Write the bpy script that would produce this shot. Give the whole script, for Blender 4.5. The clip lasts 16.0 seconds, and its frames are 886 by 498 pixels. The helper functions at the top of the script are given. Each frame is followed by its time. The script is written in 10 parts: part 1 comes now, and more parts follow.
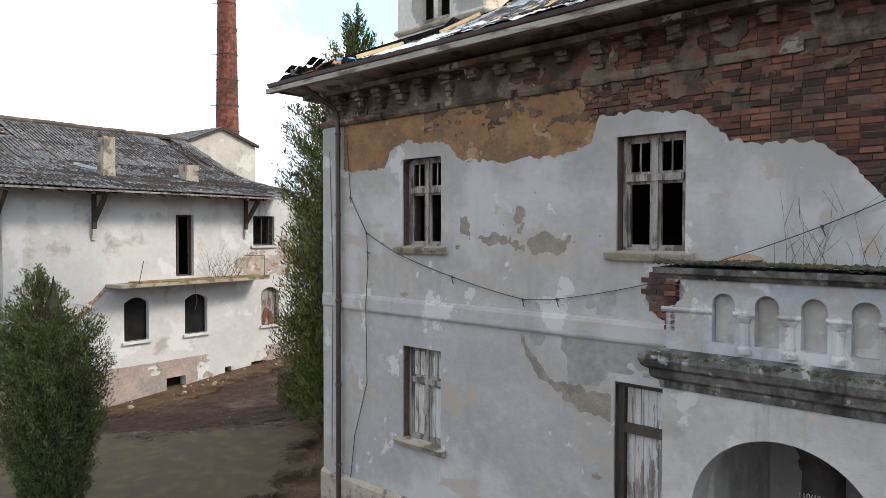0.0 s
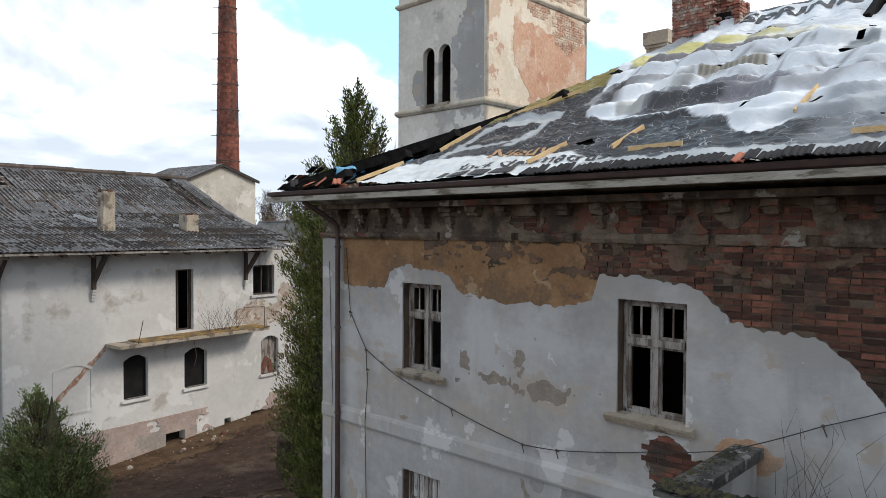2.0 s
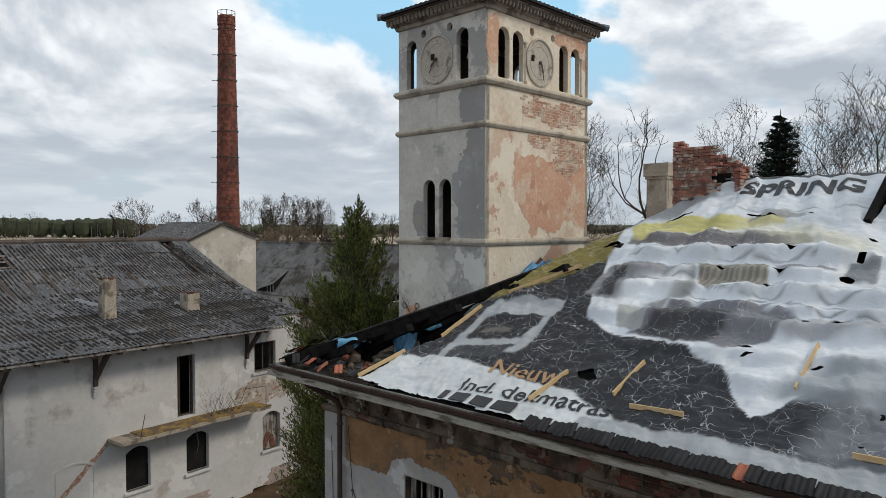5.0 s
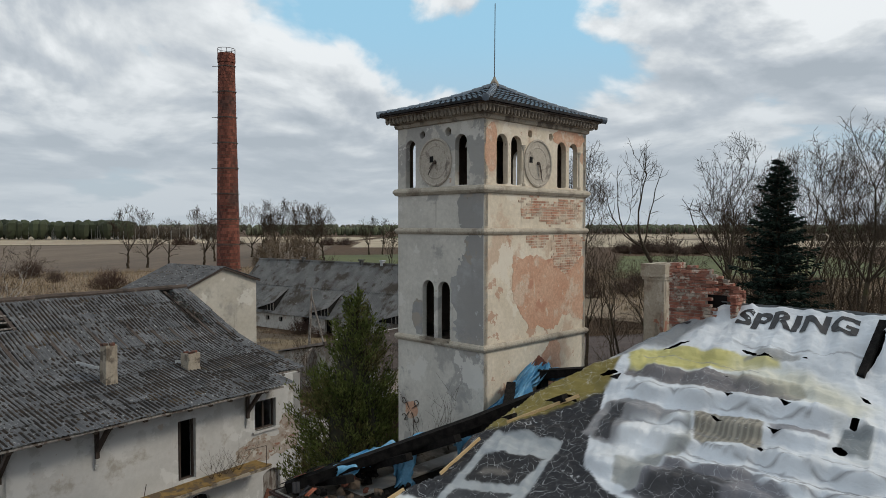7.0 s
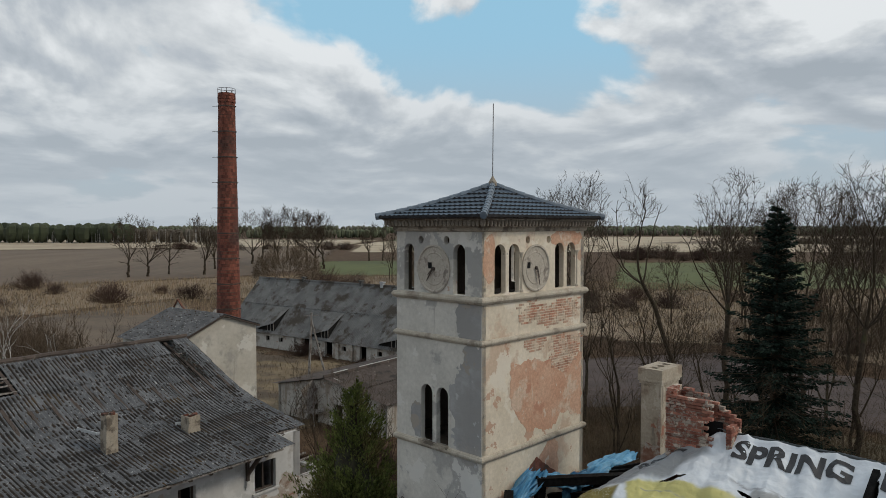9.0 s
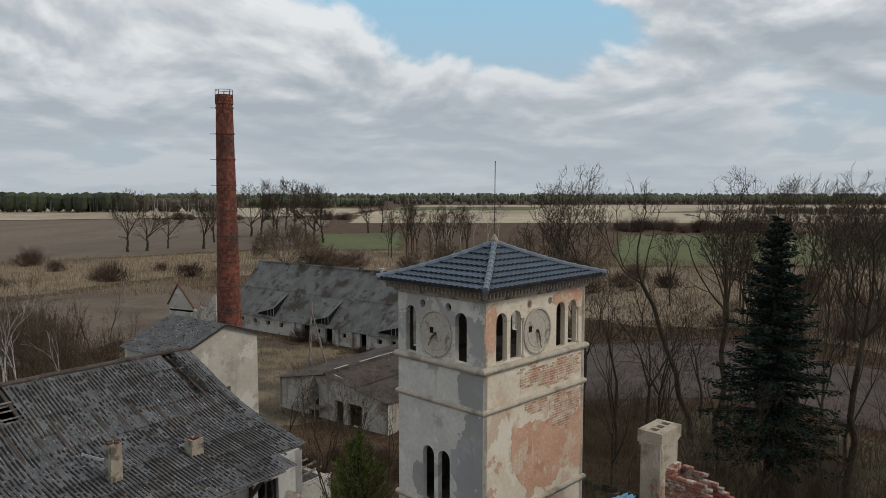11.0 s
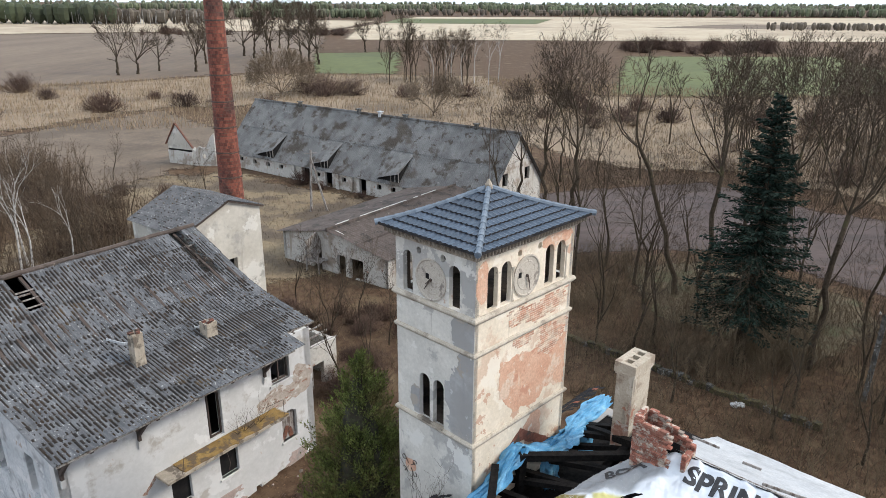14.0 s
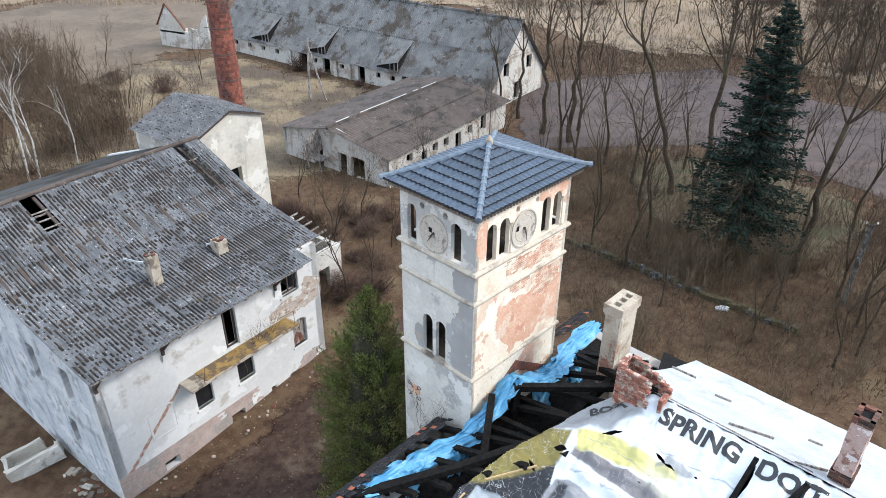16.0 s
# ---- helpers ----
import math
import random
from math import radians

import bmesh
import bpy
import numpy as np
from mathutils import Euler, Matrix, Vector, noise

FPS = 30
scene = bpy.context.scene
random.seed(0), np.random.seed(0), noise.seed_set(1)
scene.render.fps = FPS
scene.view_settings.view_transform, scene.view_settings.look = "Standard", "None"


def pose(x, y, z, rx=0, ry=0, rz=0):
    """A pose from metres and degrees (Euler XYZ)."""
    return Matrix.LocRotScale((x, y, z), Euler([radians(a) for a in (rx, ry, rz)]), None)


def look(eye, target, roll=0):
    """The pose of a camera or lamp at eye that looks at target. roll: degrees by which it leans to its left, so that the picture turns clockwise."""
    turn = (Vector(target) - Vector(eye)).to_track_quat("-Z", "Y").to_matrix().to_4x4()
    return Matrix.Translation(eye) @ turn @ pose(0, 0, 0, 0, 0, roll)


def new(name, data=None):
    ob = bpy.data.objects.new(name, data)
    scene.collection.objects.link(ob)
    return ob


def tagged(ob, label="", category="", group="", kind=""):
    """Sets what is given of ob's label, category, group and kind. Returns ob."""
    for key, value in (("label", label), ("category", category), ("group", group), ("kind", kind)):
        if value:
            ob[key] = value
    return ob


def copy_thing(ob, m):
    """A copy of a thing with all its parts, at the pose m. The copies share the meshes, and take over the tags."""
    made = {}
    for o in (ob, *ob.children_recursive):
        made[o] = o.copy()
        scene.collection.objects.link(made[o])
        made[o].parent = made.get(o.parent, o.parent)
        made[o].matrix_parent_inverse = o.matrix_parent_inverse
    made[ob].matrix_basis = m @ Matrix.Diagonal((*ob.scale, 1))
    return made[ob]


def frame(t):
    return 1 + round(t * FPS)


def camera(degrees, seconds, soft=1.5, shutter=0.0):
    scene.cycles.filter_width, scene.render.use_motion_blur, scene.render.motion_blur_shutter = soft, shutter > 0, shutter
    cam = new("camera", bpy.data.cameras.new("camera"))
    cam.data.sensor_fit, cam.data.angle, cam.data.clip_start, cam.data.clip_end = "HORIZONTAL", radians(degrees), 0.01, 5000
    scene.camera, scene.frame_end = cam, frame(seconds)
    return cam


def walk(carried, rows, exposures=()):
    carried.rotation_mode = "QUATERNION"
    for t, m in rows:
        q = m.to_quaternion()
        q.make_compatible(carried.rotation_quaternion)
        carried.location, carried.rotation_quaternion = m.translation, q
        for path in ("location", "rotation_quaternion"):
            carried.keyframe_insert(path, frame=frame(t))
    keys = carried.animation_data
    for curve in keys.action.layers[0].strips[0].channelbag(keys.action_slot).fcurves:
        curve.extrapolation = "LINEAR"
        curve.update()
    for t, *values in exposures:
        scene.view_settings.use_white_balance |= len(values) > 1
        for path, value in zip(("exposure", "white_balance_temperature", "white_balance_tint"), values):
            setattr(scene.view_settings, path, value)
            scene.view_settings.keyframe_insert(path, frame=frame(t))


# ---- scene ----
cam = camera(64.8, 16.0, soft=0.65)
PATH = [
    (0, (-0.125, 0.059, 5.878), (-0.104, 2.058, 5.828), 0.1),
    (0.5, (-0.119, 0.092, 6.418), (-0.099, 2.092, 6.369), 0.2),
    (1, (-0.119, 0.117, 7.026), (-0.099, 2.117, 6.977), 0.3),
    (1.5, (-0.122, 0.132, 7.659), (-0.103, 2.131, 7.607), 0.3),
    (2, (-0.123, 0.163, 8.269), (-0.103, 2.162, 8.217), 0.3),
    (2.5, (-0.148, 0.149, 8.88), (-0.126, 2.148, 8.826), 0.3),
    (3, (-0.131, 0.154, 9.49), (-0.109, 2.153, 9.435), 0.3),
    (3.5, (-0.132, 0.2, 10.107), (-0.111, 2.199, 10.051), 0.3),
    (4, (-0.149, 0.256, 10.737), (-0.129, 2.256, 10.678), 0.2),
    (6.5, (-0.154, 0.208, 14.2), (-0.135, 2.207, 14.133), -0.0),
    (7, (-0.123, 0.188, 14.913), (-0.104, 2.187, 14.846), -0.0),
    (7.5, (-0.119, 0.161, 15.627), (-0.1, 2.16, 15.561), -0.0),
    (8, (-0.102, 0.134, 16.333), (-0.083, 2.133, 16.27), 0.0),
    (8.5, (-0.062, 0.137, 17.094), (-0.044, 2.136, 17.03), 0.0),
    (11, (-0.142, 0.345, 20.596), (-0.121, 2.339, 20.435), -0.0),
    (11.5, (-0.062, 0.375, 21.19), (-0.042, 2.362, 20.961), 0.1),
    (12, (0.03, 0.367, 21.86), (0.05, 2.342, 21.545), 0.1),
    (12.5, (0.054, 0.364, 22.485), (0.074, 2.322, 22.081), 0.2),
    (13, (0.028, 0.312, 23.159), (0.05, 2.25, 22.665), 0.3),
    (13.5, (0.024, 0.336, 23.823), (0.046, 2.249, 23.24), 0.3),
    (14, (-0.02, 0.331, 24.521), (0.002, 2.215, 23.849), 0.3),
    (14.5, (-0.073, 0.36, 25.215), (-0.051, 2.211, 24.456), 0.3),
    (15, (-0.088, 0.346, 25.925), (-0.066, 2.159, 25.08), 0.3),
    (15.5, (-0.13, 0.32, 26.631), (-0.107, 2.092, 25.704), 0.4),
    (16, (-0.121, 0.297, 27.367), (-0.097, 2.024, 26.36), 0.4),
]
EXPOSURES = [(0.0, 0.86, 6100, 10), (1.5, 0.5, 6100, 10), (3.5, -0.08, 6200, 9), (4.2, -0.2, 6200, 9), (6.5, -0.42, 6200, 7), (8.5, -0.62, 6200, 7), (11.0, -0.62, 6250, 8), (12.0, -0.40, 6250, 9), (13.0, 0.02, 6200, 10), (14.0, 0.64, 5900, 10), (15.0, 1.03, 5650, 10), (16.0, 1.06, 5600, 9)]
walk(cam, [(t, look(eye, target, roll)) for t, eye, target, roll in PATH], EXPOSURES)

# ---- world, sun ----
SUN_ELEVATION, SUN_AZIMUTH = 40.0, 96.0   # degrees; azimuth clockwise from +y


def make_world():
    w = bpy.data.worlds.new("sky")
    scene.world = w
    w.use_nodes = True
    nt = w.node_tree
    nt.nodes.clear()
    N, L = nt.nodes.new, nt.links.new
    out, bg = N("ShaderNodeOutputWorld"), N("ShaderNodeBackground")
    sky = N("ShaderNodeTexSky")
    sky.sky_type, sky.sun_disc = "NISHITA", False
    sky.sun_elevation, sky.sun_rotation = radians(SUN_ELEVATION), radians(SUN_AZIMUTH)
    sky.air_density, sky.dust_density = 1.0, 0.6

    def calc(op, a, b=None, c=None):
        m = N("ShaderNodeMath"); m.operation = op
        for i, v in enumerate((a, b, c)):
            if v is None:
                continue
            if isinstance(v, (int, float)):
                m.inputs[i].default_value = v
            else:
                L(v, m.inputs[i])
        return m.outputs[0]

    def smooth(v, lo, hi, a=0.0, b=1.0):
        r = N("ShaderNodeMapRange"); r.interpolation_type = "SMOOTHSTEP"
        for i, k in enumerate((lo, hi, a, b)):
            r.inputs[i + 1].default_value = k
        L(v, r.inputs[0])
        return r.outputs[0]

    # broken cumulus: bearing and height over the horizon, with the clouds flatter and closer towards it
    tc, sep = N("ShaderNodeTexCoord"), N("ShaderNodeSeparateXYZ")
    L(tc.outputs["Generated"], sep.inputs[0])
    up = calc("MAXIMUM", sep.outputs["Z"], 0.0)
    bearing = calc("ARCTAN2", sep.outputs["X"], sep.outputs["Y"])
    rise = calc("DIVIDE", up, calc("ADD", up, 0.30))

    def billows(lift, scale, detail, rough, seed):
        c = N("ShaderNodeCombineXYZ")
        L(calc("MULTIPLY", bearing, 3.7 * scale), c.inputs[0])
        L(calc("MULTIPLY_ADD", rise, 5.6 * scale, lift * scale), c.inputs[1])
        c.inputs[2].default_value = seed
        n = N("ShaderNodeTexNoise")
        n.inputs["Scale"].default_value, n.inputs["Detail"].default_value, n.inputs["Roughness"].default_value = 1.0, detail, rough
        n.inputs["Distortion"].default_value = 0.25
        L(c.outputs[0], n.inputs["Vector"])
        return n.outputs["Fac"]
    here, above = billows(0.0, 1.0, 9, 0.52, 4.3), billows(0.15, 1.0, 9, 0.52, 4.3)
    # the clear gap between two banks of cloud
    off = calc("DIVIDE", calc("SUBTRACT", bearing, 0.155), 0.15)
    gap = calc("MULTIPLY", calc("EXPONENT", calc("MULTIPLY", calc("MULTIPLY", off, off), -1.0)), smooth(up, 0.07, 0.24))
    thick = calc("MULTIPLY_ADD", gap, -0.27, here)
    cover = smooth(thick, 0.325, 0.405)
    # lit tops and grey bases: a base has thicker cloud over it
    tone = calc("ADD", calc("MULTIPLY", calc("SUBTRACT", above, here), 2.9), calc("MULTIPLY_ADD", billows(0.0, 0.55, 3, 0.5, 9.1), 0.75, 0.07))
    # thin edges let the sun through
    tone = calc("SUBTRACT", tone, smooth(thick, 0.37, 0.50, 0.16, 0.0))
    shade = N("ShaderNodeValToRGB")
    el = shade.color_ramp.elements
    el[0].position, el[0].color = 0.22, (9.4, 9.35, 9.3, 1)
    el[1].position, el[1].color = 0.66, (4.45, 4.8, 5.2, 1)
    mid = el.new(0.36); mid.color = (7.4, 7.5, 7.6, 1)
    mid = el.new(0.47); mid.color = (5.9, 6.15, 6.5, 1)
    L(tone, shade.inputs[0])
    pale = N("ShaderNodeMix"); pale.data_type = "RGBA"; pale.inputs["Factor"].default_value = 0.80
    L(sky.outputs[0], pale.inputs["A"])
    deep = N("ShaderNodeMix"); deep.data_type = "RGBA"; L(smooth(up, 0.03, 0.30), deep.inputs["Factor"])
    deep.inputs["A"].default_value, deep.inputs["B"].default_value = (5.2, 6.3, 7.1, 1), (4.3, 7.3, 9.2, 1)
    L(deep.outputs["Result"], pale.inputs["B"])
    mix = N("ShaderNodeMix"); mix.data_type = "RGBA"
    L(cover, mix.inputs["Factor"]); L(pale.outputs["Result"], mix.inputs["A"]); L(shade.outputs[0], mix.inputs["B"])
    # thin bright veil low over the land
    veil = N("ShaderNodeMix"); veil.data_type = "RGBA"; L(smooth(up, 0.0, 0.26, 0.80, 0.0), veil.inputs["Factor"])
    L(mix.outputs["Result"], veil.inputs["A"]); veil.inputs["B"].default_value = (5.2, 5.6, 6.0, 1)
    L(veil.outputs["Result"], bg.inputs[0])
    bg.inputs[1].default_value = 0.130
    L(bg.outputs[0], out.inputs[0])


make_world()
sun = new("sun", bpy.data.lights.new("sun", "SUN"))
sun.data.energy, sun.data.angle, sun.data.color = 2.0, radians(14), (1.0, 0.86, 0.69)
_a, _e = radians(SUN_AZIMUTH), radians(SUN_ELEVATION)
sun.matrix_world = look((0, 0, 60), (-math.sin(_a) * math.cos(_e), -math.cos(_a) * math.cos(_e), 60 - math.sin(_e)))

# ---- materials ----
def material(name, c1, c2, scale=2.0, c3=None, scale3=0.4, t3=(0.5, 0.62), rough=0.9, bump=0.15, bscale=25.0, vary=0.0, island=0.0, metal=0.0, squash=(1, 1, 1), turn=None, grain=0.55):
    """Two tones by noise, broad stains of a third, fine relief; vary: spread of brightness from object to object, island: from piece to piece."""
    m = bpy.data.materials.new(name)
    m.use_nodes = True
    nt = m.node_tree
    N, L = nt.nodes.new, nt.links.new
    b = nt.nodes["Principled BSDF"]
    tc = N("ShaderNodeTexCoord")
    mp = N("ShaderNodeMapping"); mp.inputs["Scale"].default_value = squash
    if turn is None:
        L(tc.outputs["Object"], mp.inputs[0])
    else:   # by the place in the world, turned about the vertical, so that neighbouring pieces do not repeat
        rt = N("ShaderNodeVectorRotate"); rt.rotation_type = "Z_AXIS"; rt.inputs["Angle"].default_value = radians(-turn)
        L(N("ShaderNodeNewGeometry").outputs["Position"], rt.inputs["Vector"]); L(rt.outputs[0], mp.inputs[0])

    def noise_tex(s, detail=6, r=0.6):
        n = N("ShaderNodeTexNoise")
        n.inputs["Scale"].default_value, n.inputs["Detail"].default_value, n.inputs["Roughness"].default_value = s, detail, r
        L(mp.outputs[0], n.inputs["Vector"])
        return n.outputs["Fac"]

    def ramp(fac, p0, p1):
        r = N("ShaderNodeMapRange")
        r.interpolation_type = "SMOOTHSTEP"
        r.inputs[1].default_value, r.inputs[2].default_value = p0, p1
        L(fac, r.inputs[0])
        return r.outputs[0]

    def mixc(fac, a, c):
        x = N("ShaderNodeMix"); x.data_type = "RGBA"
        L(fac, x.inputs["Factor"])
        for key, v in (("A", a), ("B", c)):
            if isinstance(v, tuple):
                x.inputs[key].default_value = (*v, 1)
            else:
                L(v, x.inputs[key])
        return x.outputs["Result"]

    col = mixc(ramp(noise_tex(scale), 0.33, 0.67), c1, c2)
    if c3:
        col = mixc(ramp(noise_tex(scale3, 8, 0.65), *t3), col, c3)
    fine = N("ShaderNodeMix"); fine.data_type, fine.blend_type = "RGBA", "MULTIPLY"
    fine.inputs["Factor"].default_value = grain
    L(col, fine.inputs["A"])
    g = N("ShaderNodeMapRange"); g.inputs[1].default_value, g.inputs[2].default_value = 0.25, 0.75
    g.inputs[3].default_value, g.inputs[4].default_value = 0.5, 1.3
    L(noise_tex(scale * 9, 4, 0.7), g.inputs[0])
    L(g.outputs[0], fine.inputs["B"])
    col = fine.outputs["Result"]
    for amount, node, key in ((vary, "ShaderNodeObjectInfo", "Random"), (island, "ShaderNodeNewGeometry", "Random Per Island")):
        if amount:
            o = N(node)
            h = N("ShaderNodeHueSaturation")
            v = N("ShaderNodeMapRange"); v.inputs[3].default_value, v.inputs[4].default_value = 1 - amount, 1 + amount
            L(o.outputs[key], v.inputs[0]); L(v.outputs[0], h.inputs["Value"]); L(col, h.inputs["Color"])
            col = h.outputs["Color"]
    L(col, b.inputs["Base Color"])
    b.inputs["Roughness"].default_value, b.inputs["Metallic"].default_value = rough, metal
    if bump:
        bn = N("ShaderNodeBump")
        bn.inputs["Strength"].default_value, bn.inputs["Distance"].default_value = bump, 0.02
        L(noise_tex(bscale, 5, 0.65), bn.inputs["Height"]); L(bn.outputs[0], b.inputs["Normal"])
    return m


M = {}
M["plaster"] = material("grey_plaster", (0.28, 0.277, 0.272), (0.345, 0.342, 0.337), 0.6, (0.33, 0.31, 0.285), 0.5, (0.5, 0.6), bump=0.35, bscale=7, grain=0.3)
M["plaster_pale"] = material("pale_plaster", (0.33, 0.325, 0.31), (0.41, 0.405, 0.385), 0.9, (0.29, 0.275, 0.25), 0.7, (0.53, 0.62), bump=0.25, grain=0.3)
M["buff_plaster"] = material("buff_plaster", (0.37, 0.315, 0.24), (0.44, 0.385, 0.305), 1.6, (0.27, 0.215, 0.16), 1.4, (0.52, 0.62), bump=0.35)
M["blue_plaster"] = material("blue_grey_plaster", (0.29, 0.315, 0.335), (0.36, 0.375, 0.385), 1.4, (0.31, 0.30, 0.285), 1.3, (0.5, 0.58), bump=0.3, grain=0.3)
M["ochre"] = material("ochre_render", (0.20, 0.108, 0.048), (0.265, 0.155, 0.074), 1.8, (0.16, 0.10, 0.055), 1.2, (0.50, 0.58), bump=0.7, bscale=14)
M["brick"] = material("red_brick", (0.086, 0.033, 0.021), (0.140, 0.058, 0.036), 5, (0.056, 0.036, 0.025), 1.6, (0.46, 0.58), bump=0.6, bscale=40, vary=0.7, turn=-44)
M["brick_joined"] = material("red_brick_joined", (0.098, 0.033, 0.021), (0.15, 0.058, 0.037), 6, (0.058, 0.038, 0.028), 1.6, (0.48, 0.60), bump=0.5, bscale=40, island=0.65)
M["mortar"] = material("mortar", (0.125, 0.09, 0.062), (0.085, 0.06, 0.042), 5, (0.04, 0.032, 0.024), 1.2, bump=0.6, bscale=40)
M["cornice"] = material("weathered_cornice", (0.115, 0.085, 0.060), (0.185, 0.145, 0.108), 2.6, (0.05, 0.036, 0.026), 1.4, (0.44, 0.58), bump=0.6)
M["stone"] = material("weathered_stone", (0.31, 0.265, 0.205), (0.38, 0.335, 0.27), 3, (0.14, 0.115, 0.09), 1.8, (0.5, 0.6), bump=0.4)
M["rust"] = material("rusty_sheet", (0.12, 0.045, 0.028), (0.18, 0.075, 0.045), 6, (0.05, 0.035, 0.03), 4, bump=0.3)
M["course_stone"] = material("course_stone", (0.42, 0.37, 0.295), (0.50, 0.45, 0.37), 3, (0.28, 0.24, 0.19), 1.1, (0.5, 0.62), bump=0.4)
M["dirty_stone"] = material("blackened_stone", (0.065, 0.063, 0.058), (0.15, 0.145, 0.135), 5, (0.03, 0.03, 0.026), 2.6, (0.45, 0.6), bump=0.6)
M["moss"] = material("moss", (0.034, 0.031, 0.013), (0.072, 0.062, 0.024), 9, (0.03, 0.025, 0.02), 3, bump=0.9, bscale=60, island=0.4)
M["old_wood"] = material("grey_paint_flaked_wood", (0.23, 0.21, 0.19), (0.36, 0.345, 0.325), 6, (0.11, 0.085, 0.07), 3, (0.46, 0.58), bump=0.45, squash=(3, 3, 0.6))
M["shutter"] = material("pale_blue_grey_boards", (0.42, 0.43, 0.42), (0.52, 0.52, 0.51), 5, (0.24, 0.21, 0.19), 2.2, (0.52, 0.62), bump=0.3, squash=(4, 4, 0.5))
M["dark_wood"] = material("dark_timber", (0.045, 0.033, 0.027), (0.075, 0.055, 0.045), 5, bump=0.4, squash=(3, 3, 0.7))
M["new_wood"] = material("fresh_lath", (0.52, 0.36, 0.18), (0.60, 0.44, 0.24), 6, bump=0.1)
M["charred"] = material("charred_timber", (0.005, 0.005, 0.005), (0.016, 0.014, 0.013), 7, bump=0.8, bscale=30)
# Near-black: stands in colour for the shade inside rooms, flues and gaps.
M["black"] = material("interior_shade", (0.012, 0.012, 0.013), (0.02, 0.019, 0.018), 2, bump=0.0)
M["gutter"] = material("brown_painted_steel", (0.034, 0.018, 0.016), (0.058, 0.032, 0.028), 3, rough=0.5, bump=0.1)
# Dark brown that puts the shade inside the tower into the colour.
M["belfry"] = material("belfry_interior_shade", (0.085, 0.062, 0.045), (0.13, 0.10, 0.075), 2.0, (0.045, 0.035, 0.028), 1.2, bump=0.3)
M["soffit"] = material("weathered_soffit", (0.20, 0.185, 0.165), (0.30, 0.28, 0.25), 3, (0.09, 0.075, 0.06), 2.0, bump=0.3)
M["eave_board"] = material("weathered_eave_board", (0.25, 0.235, 0.20), (0.34, 0.325, 0.285), 3, (0.11, 0.095, 0.07), 2.2, (0.5, 0.6), bump=0.4, squash=(0.6, 3, 3))
# Dark tile; the blue of sky mirrored in its glaze is mixed in.
M["slate_tile"] = material("dark_glazed_tile", (0.034, 0.048, 0.072), (0.058, 0.078, 0.11), 4, (0.085, 0.10, 0.125), 5.0, (0.6, 0.75), rough=0.42, bump=0.15, island=0.25)
M["old_tile"] = material("old_dark_tile", (0.020, 0.020, 0.022), (0.038, 0.037, 0.039), 5, (0.06, 0.052, 0.046), 4, (0.55, 0.7), rough=0.7, bump=0.2, vary=0.3)
M["ridge_tile"] = material("ridge_tile", (0.10, 0.13, 0.17), (0.15, 0.185, 0.225), 5, rough=0.45, bump=0.15, vary=0.15)
M["red_tile"] = material("red_clay_tile", (0.30, 0.09, 0.05), (0.38, 0.13, 0.07), 6, rough=0.8, bump=0.2)
M["bare_masonry"] = material("bare_rubble_masonry", (0.33, 0.28, 0.235), (0.42, 0.37, 0.32), 4, (0.24, 0.165, 0.12), 1.8, (0.52, 0.62), bump=0.6, bscale=18)
M["peel"] = material("peeled_render", (0.20, 0.172, 0.142), (0.26, 0.228, 0.19), 2.5, (0.17, 0.15, 0.13), 1.5, bump=0.4, bscale=14)
M["damp"] = material("damp_plaster", (0.225, 0.22, 0.215), (0.275, 0.272, 0.265), 0.8, (0.30, 0.298, 0.292), 1.2, (0.52, 0.62), bump=0.35, bscale=7)
M["raw_render"] = material("raw_render", (0.36, 0.22, 0.135), (0.45, 0.31, 0.21), 3, (0.30, 0.25, 0.20), 2, bump=0.5)
M["asbestos_far"] = material("old_corrugated_roof", (0.108, 0.108, 0.106), (0.168, 0.167, 0.163), 0.6, (0.055, 0.045, 0.035), 0.35, (0.5, 0.62), bump=0.3, bscale=6)
M["lichen"] = material("lichen_roof", (0.078, 0.060, 0.050), (0.120, 0.094, 0.080), 1.2, (0.045, 0.037, 0.032), 0.6, bump=0.4, bscale=8)
M["annex_wall"] = material("whitewashed_plaster", (0.475, 0.472, 0.46), (0.56, 0.555, 0.545), 0.5, (0.38, 0.355, 0.32), 0.5, (0.56, 0.66), bump=0.2, grain=0.2)
M["annex_plinth"] = material("pinkish_plinth", (0.32, 0.25, 0.22), (0.39, 0.315, 0.28), 1.0, (0.27, 0.245, 0.225), 0.9, bump=0.2)
M["annex_side"] = material("blue_grey_limewash", (0.40, 0.42, 0.435), (0.53, 0.54, 0.545), 0.8, (0.24, 0.245, 0.25), 0.9, (0.5, 0.64), bump=0.25)
M["barn_wall"] = material("dirty_whitewash", (0.46, 0.44, 0.40), (0.58, 0.56, 0.52), 0.5, (0.30, 0.255, 0.21), 0.5, (0.48, 0.62), bump=0.2, bscale=4)
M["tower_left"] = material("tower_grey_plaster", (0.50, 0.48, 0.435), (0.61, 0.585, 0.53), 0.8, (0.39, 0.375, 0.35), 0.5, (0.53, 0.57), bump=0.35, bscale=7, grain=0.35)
# Buff plaster, also paled and warmed in colour for the sun on this face.
M["tower_right"] = material("tower_buff_sunward_plaster", (0.64, 0.56, 0.44), (0.73, 0.65, 0.53), 0.9, (0.58, 0.45, 0.34), 0.6, (0.54, 0.60), bump=0.35, bscale=7, grain=0.35)
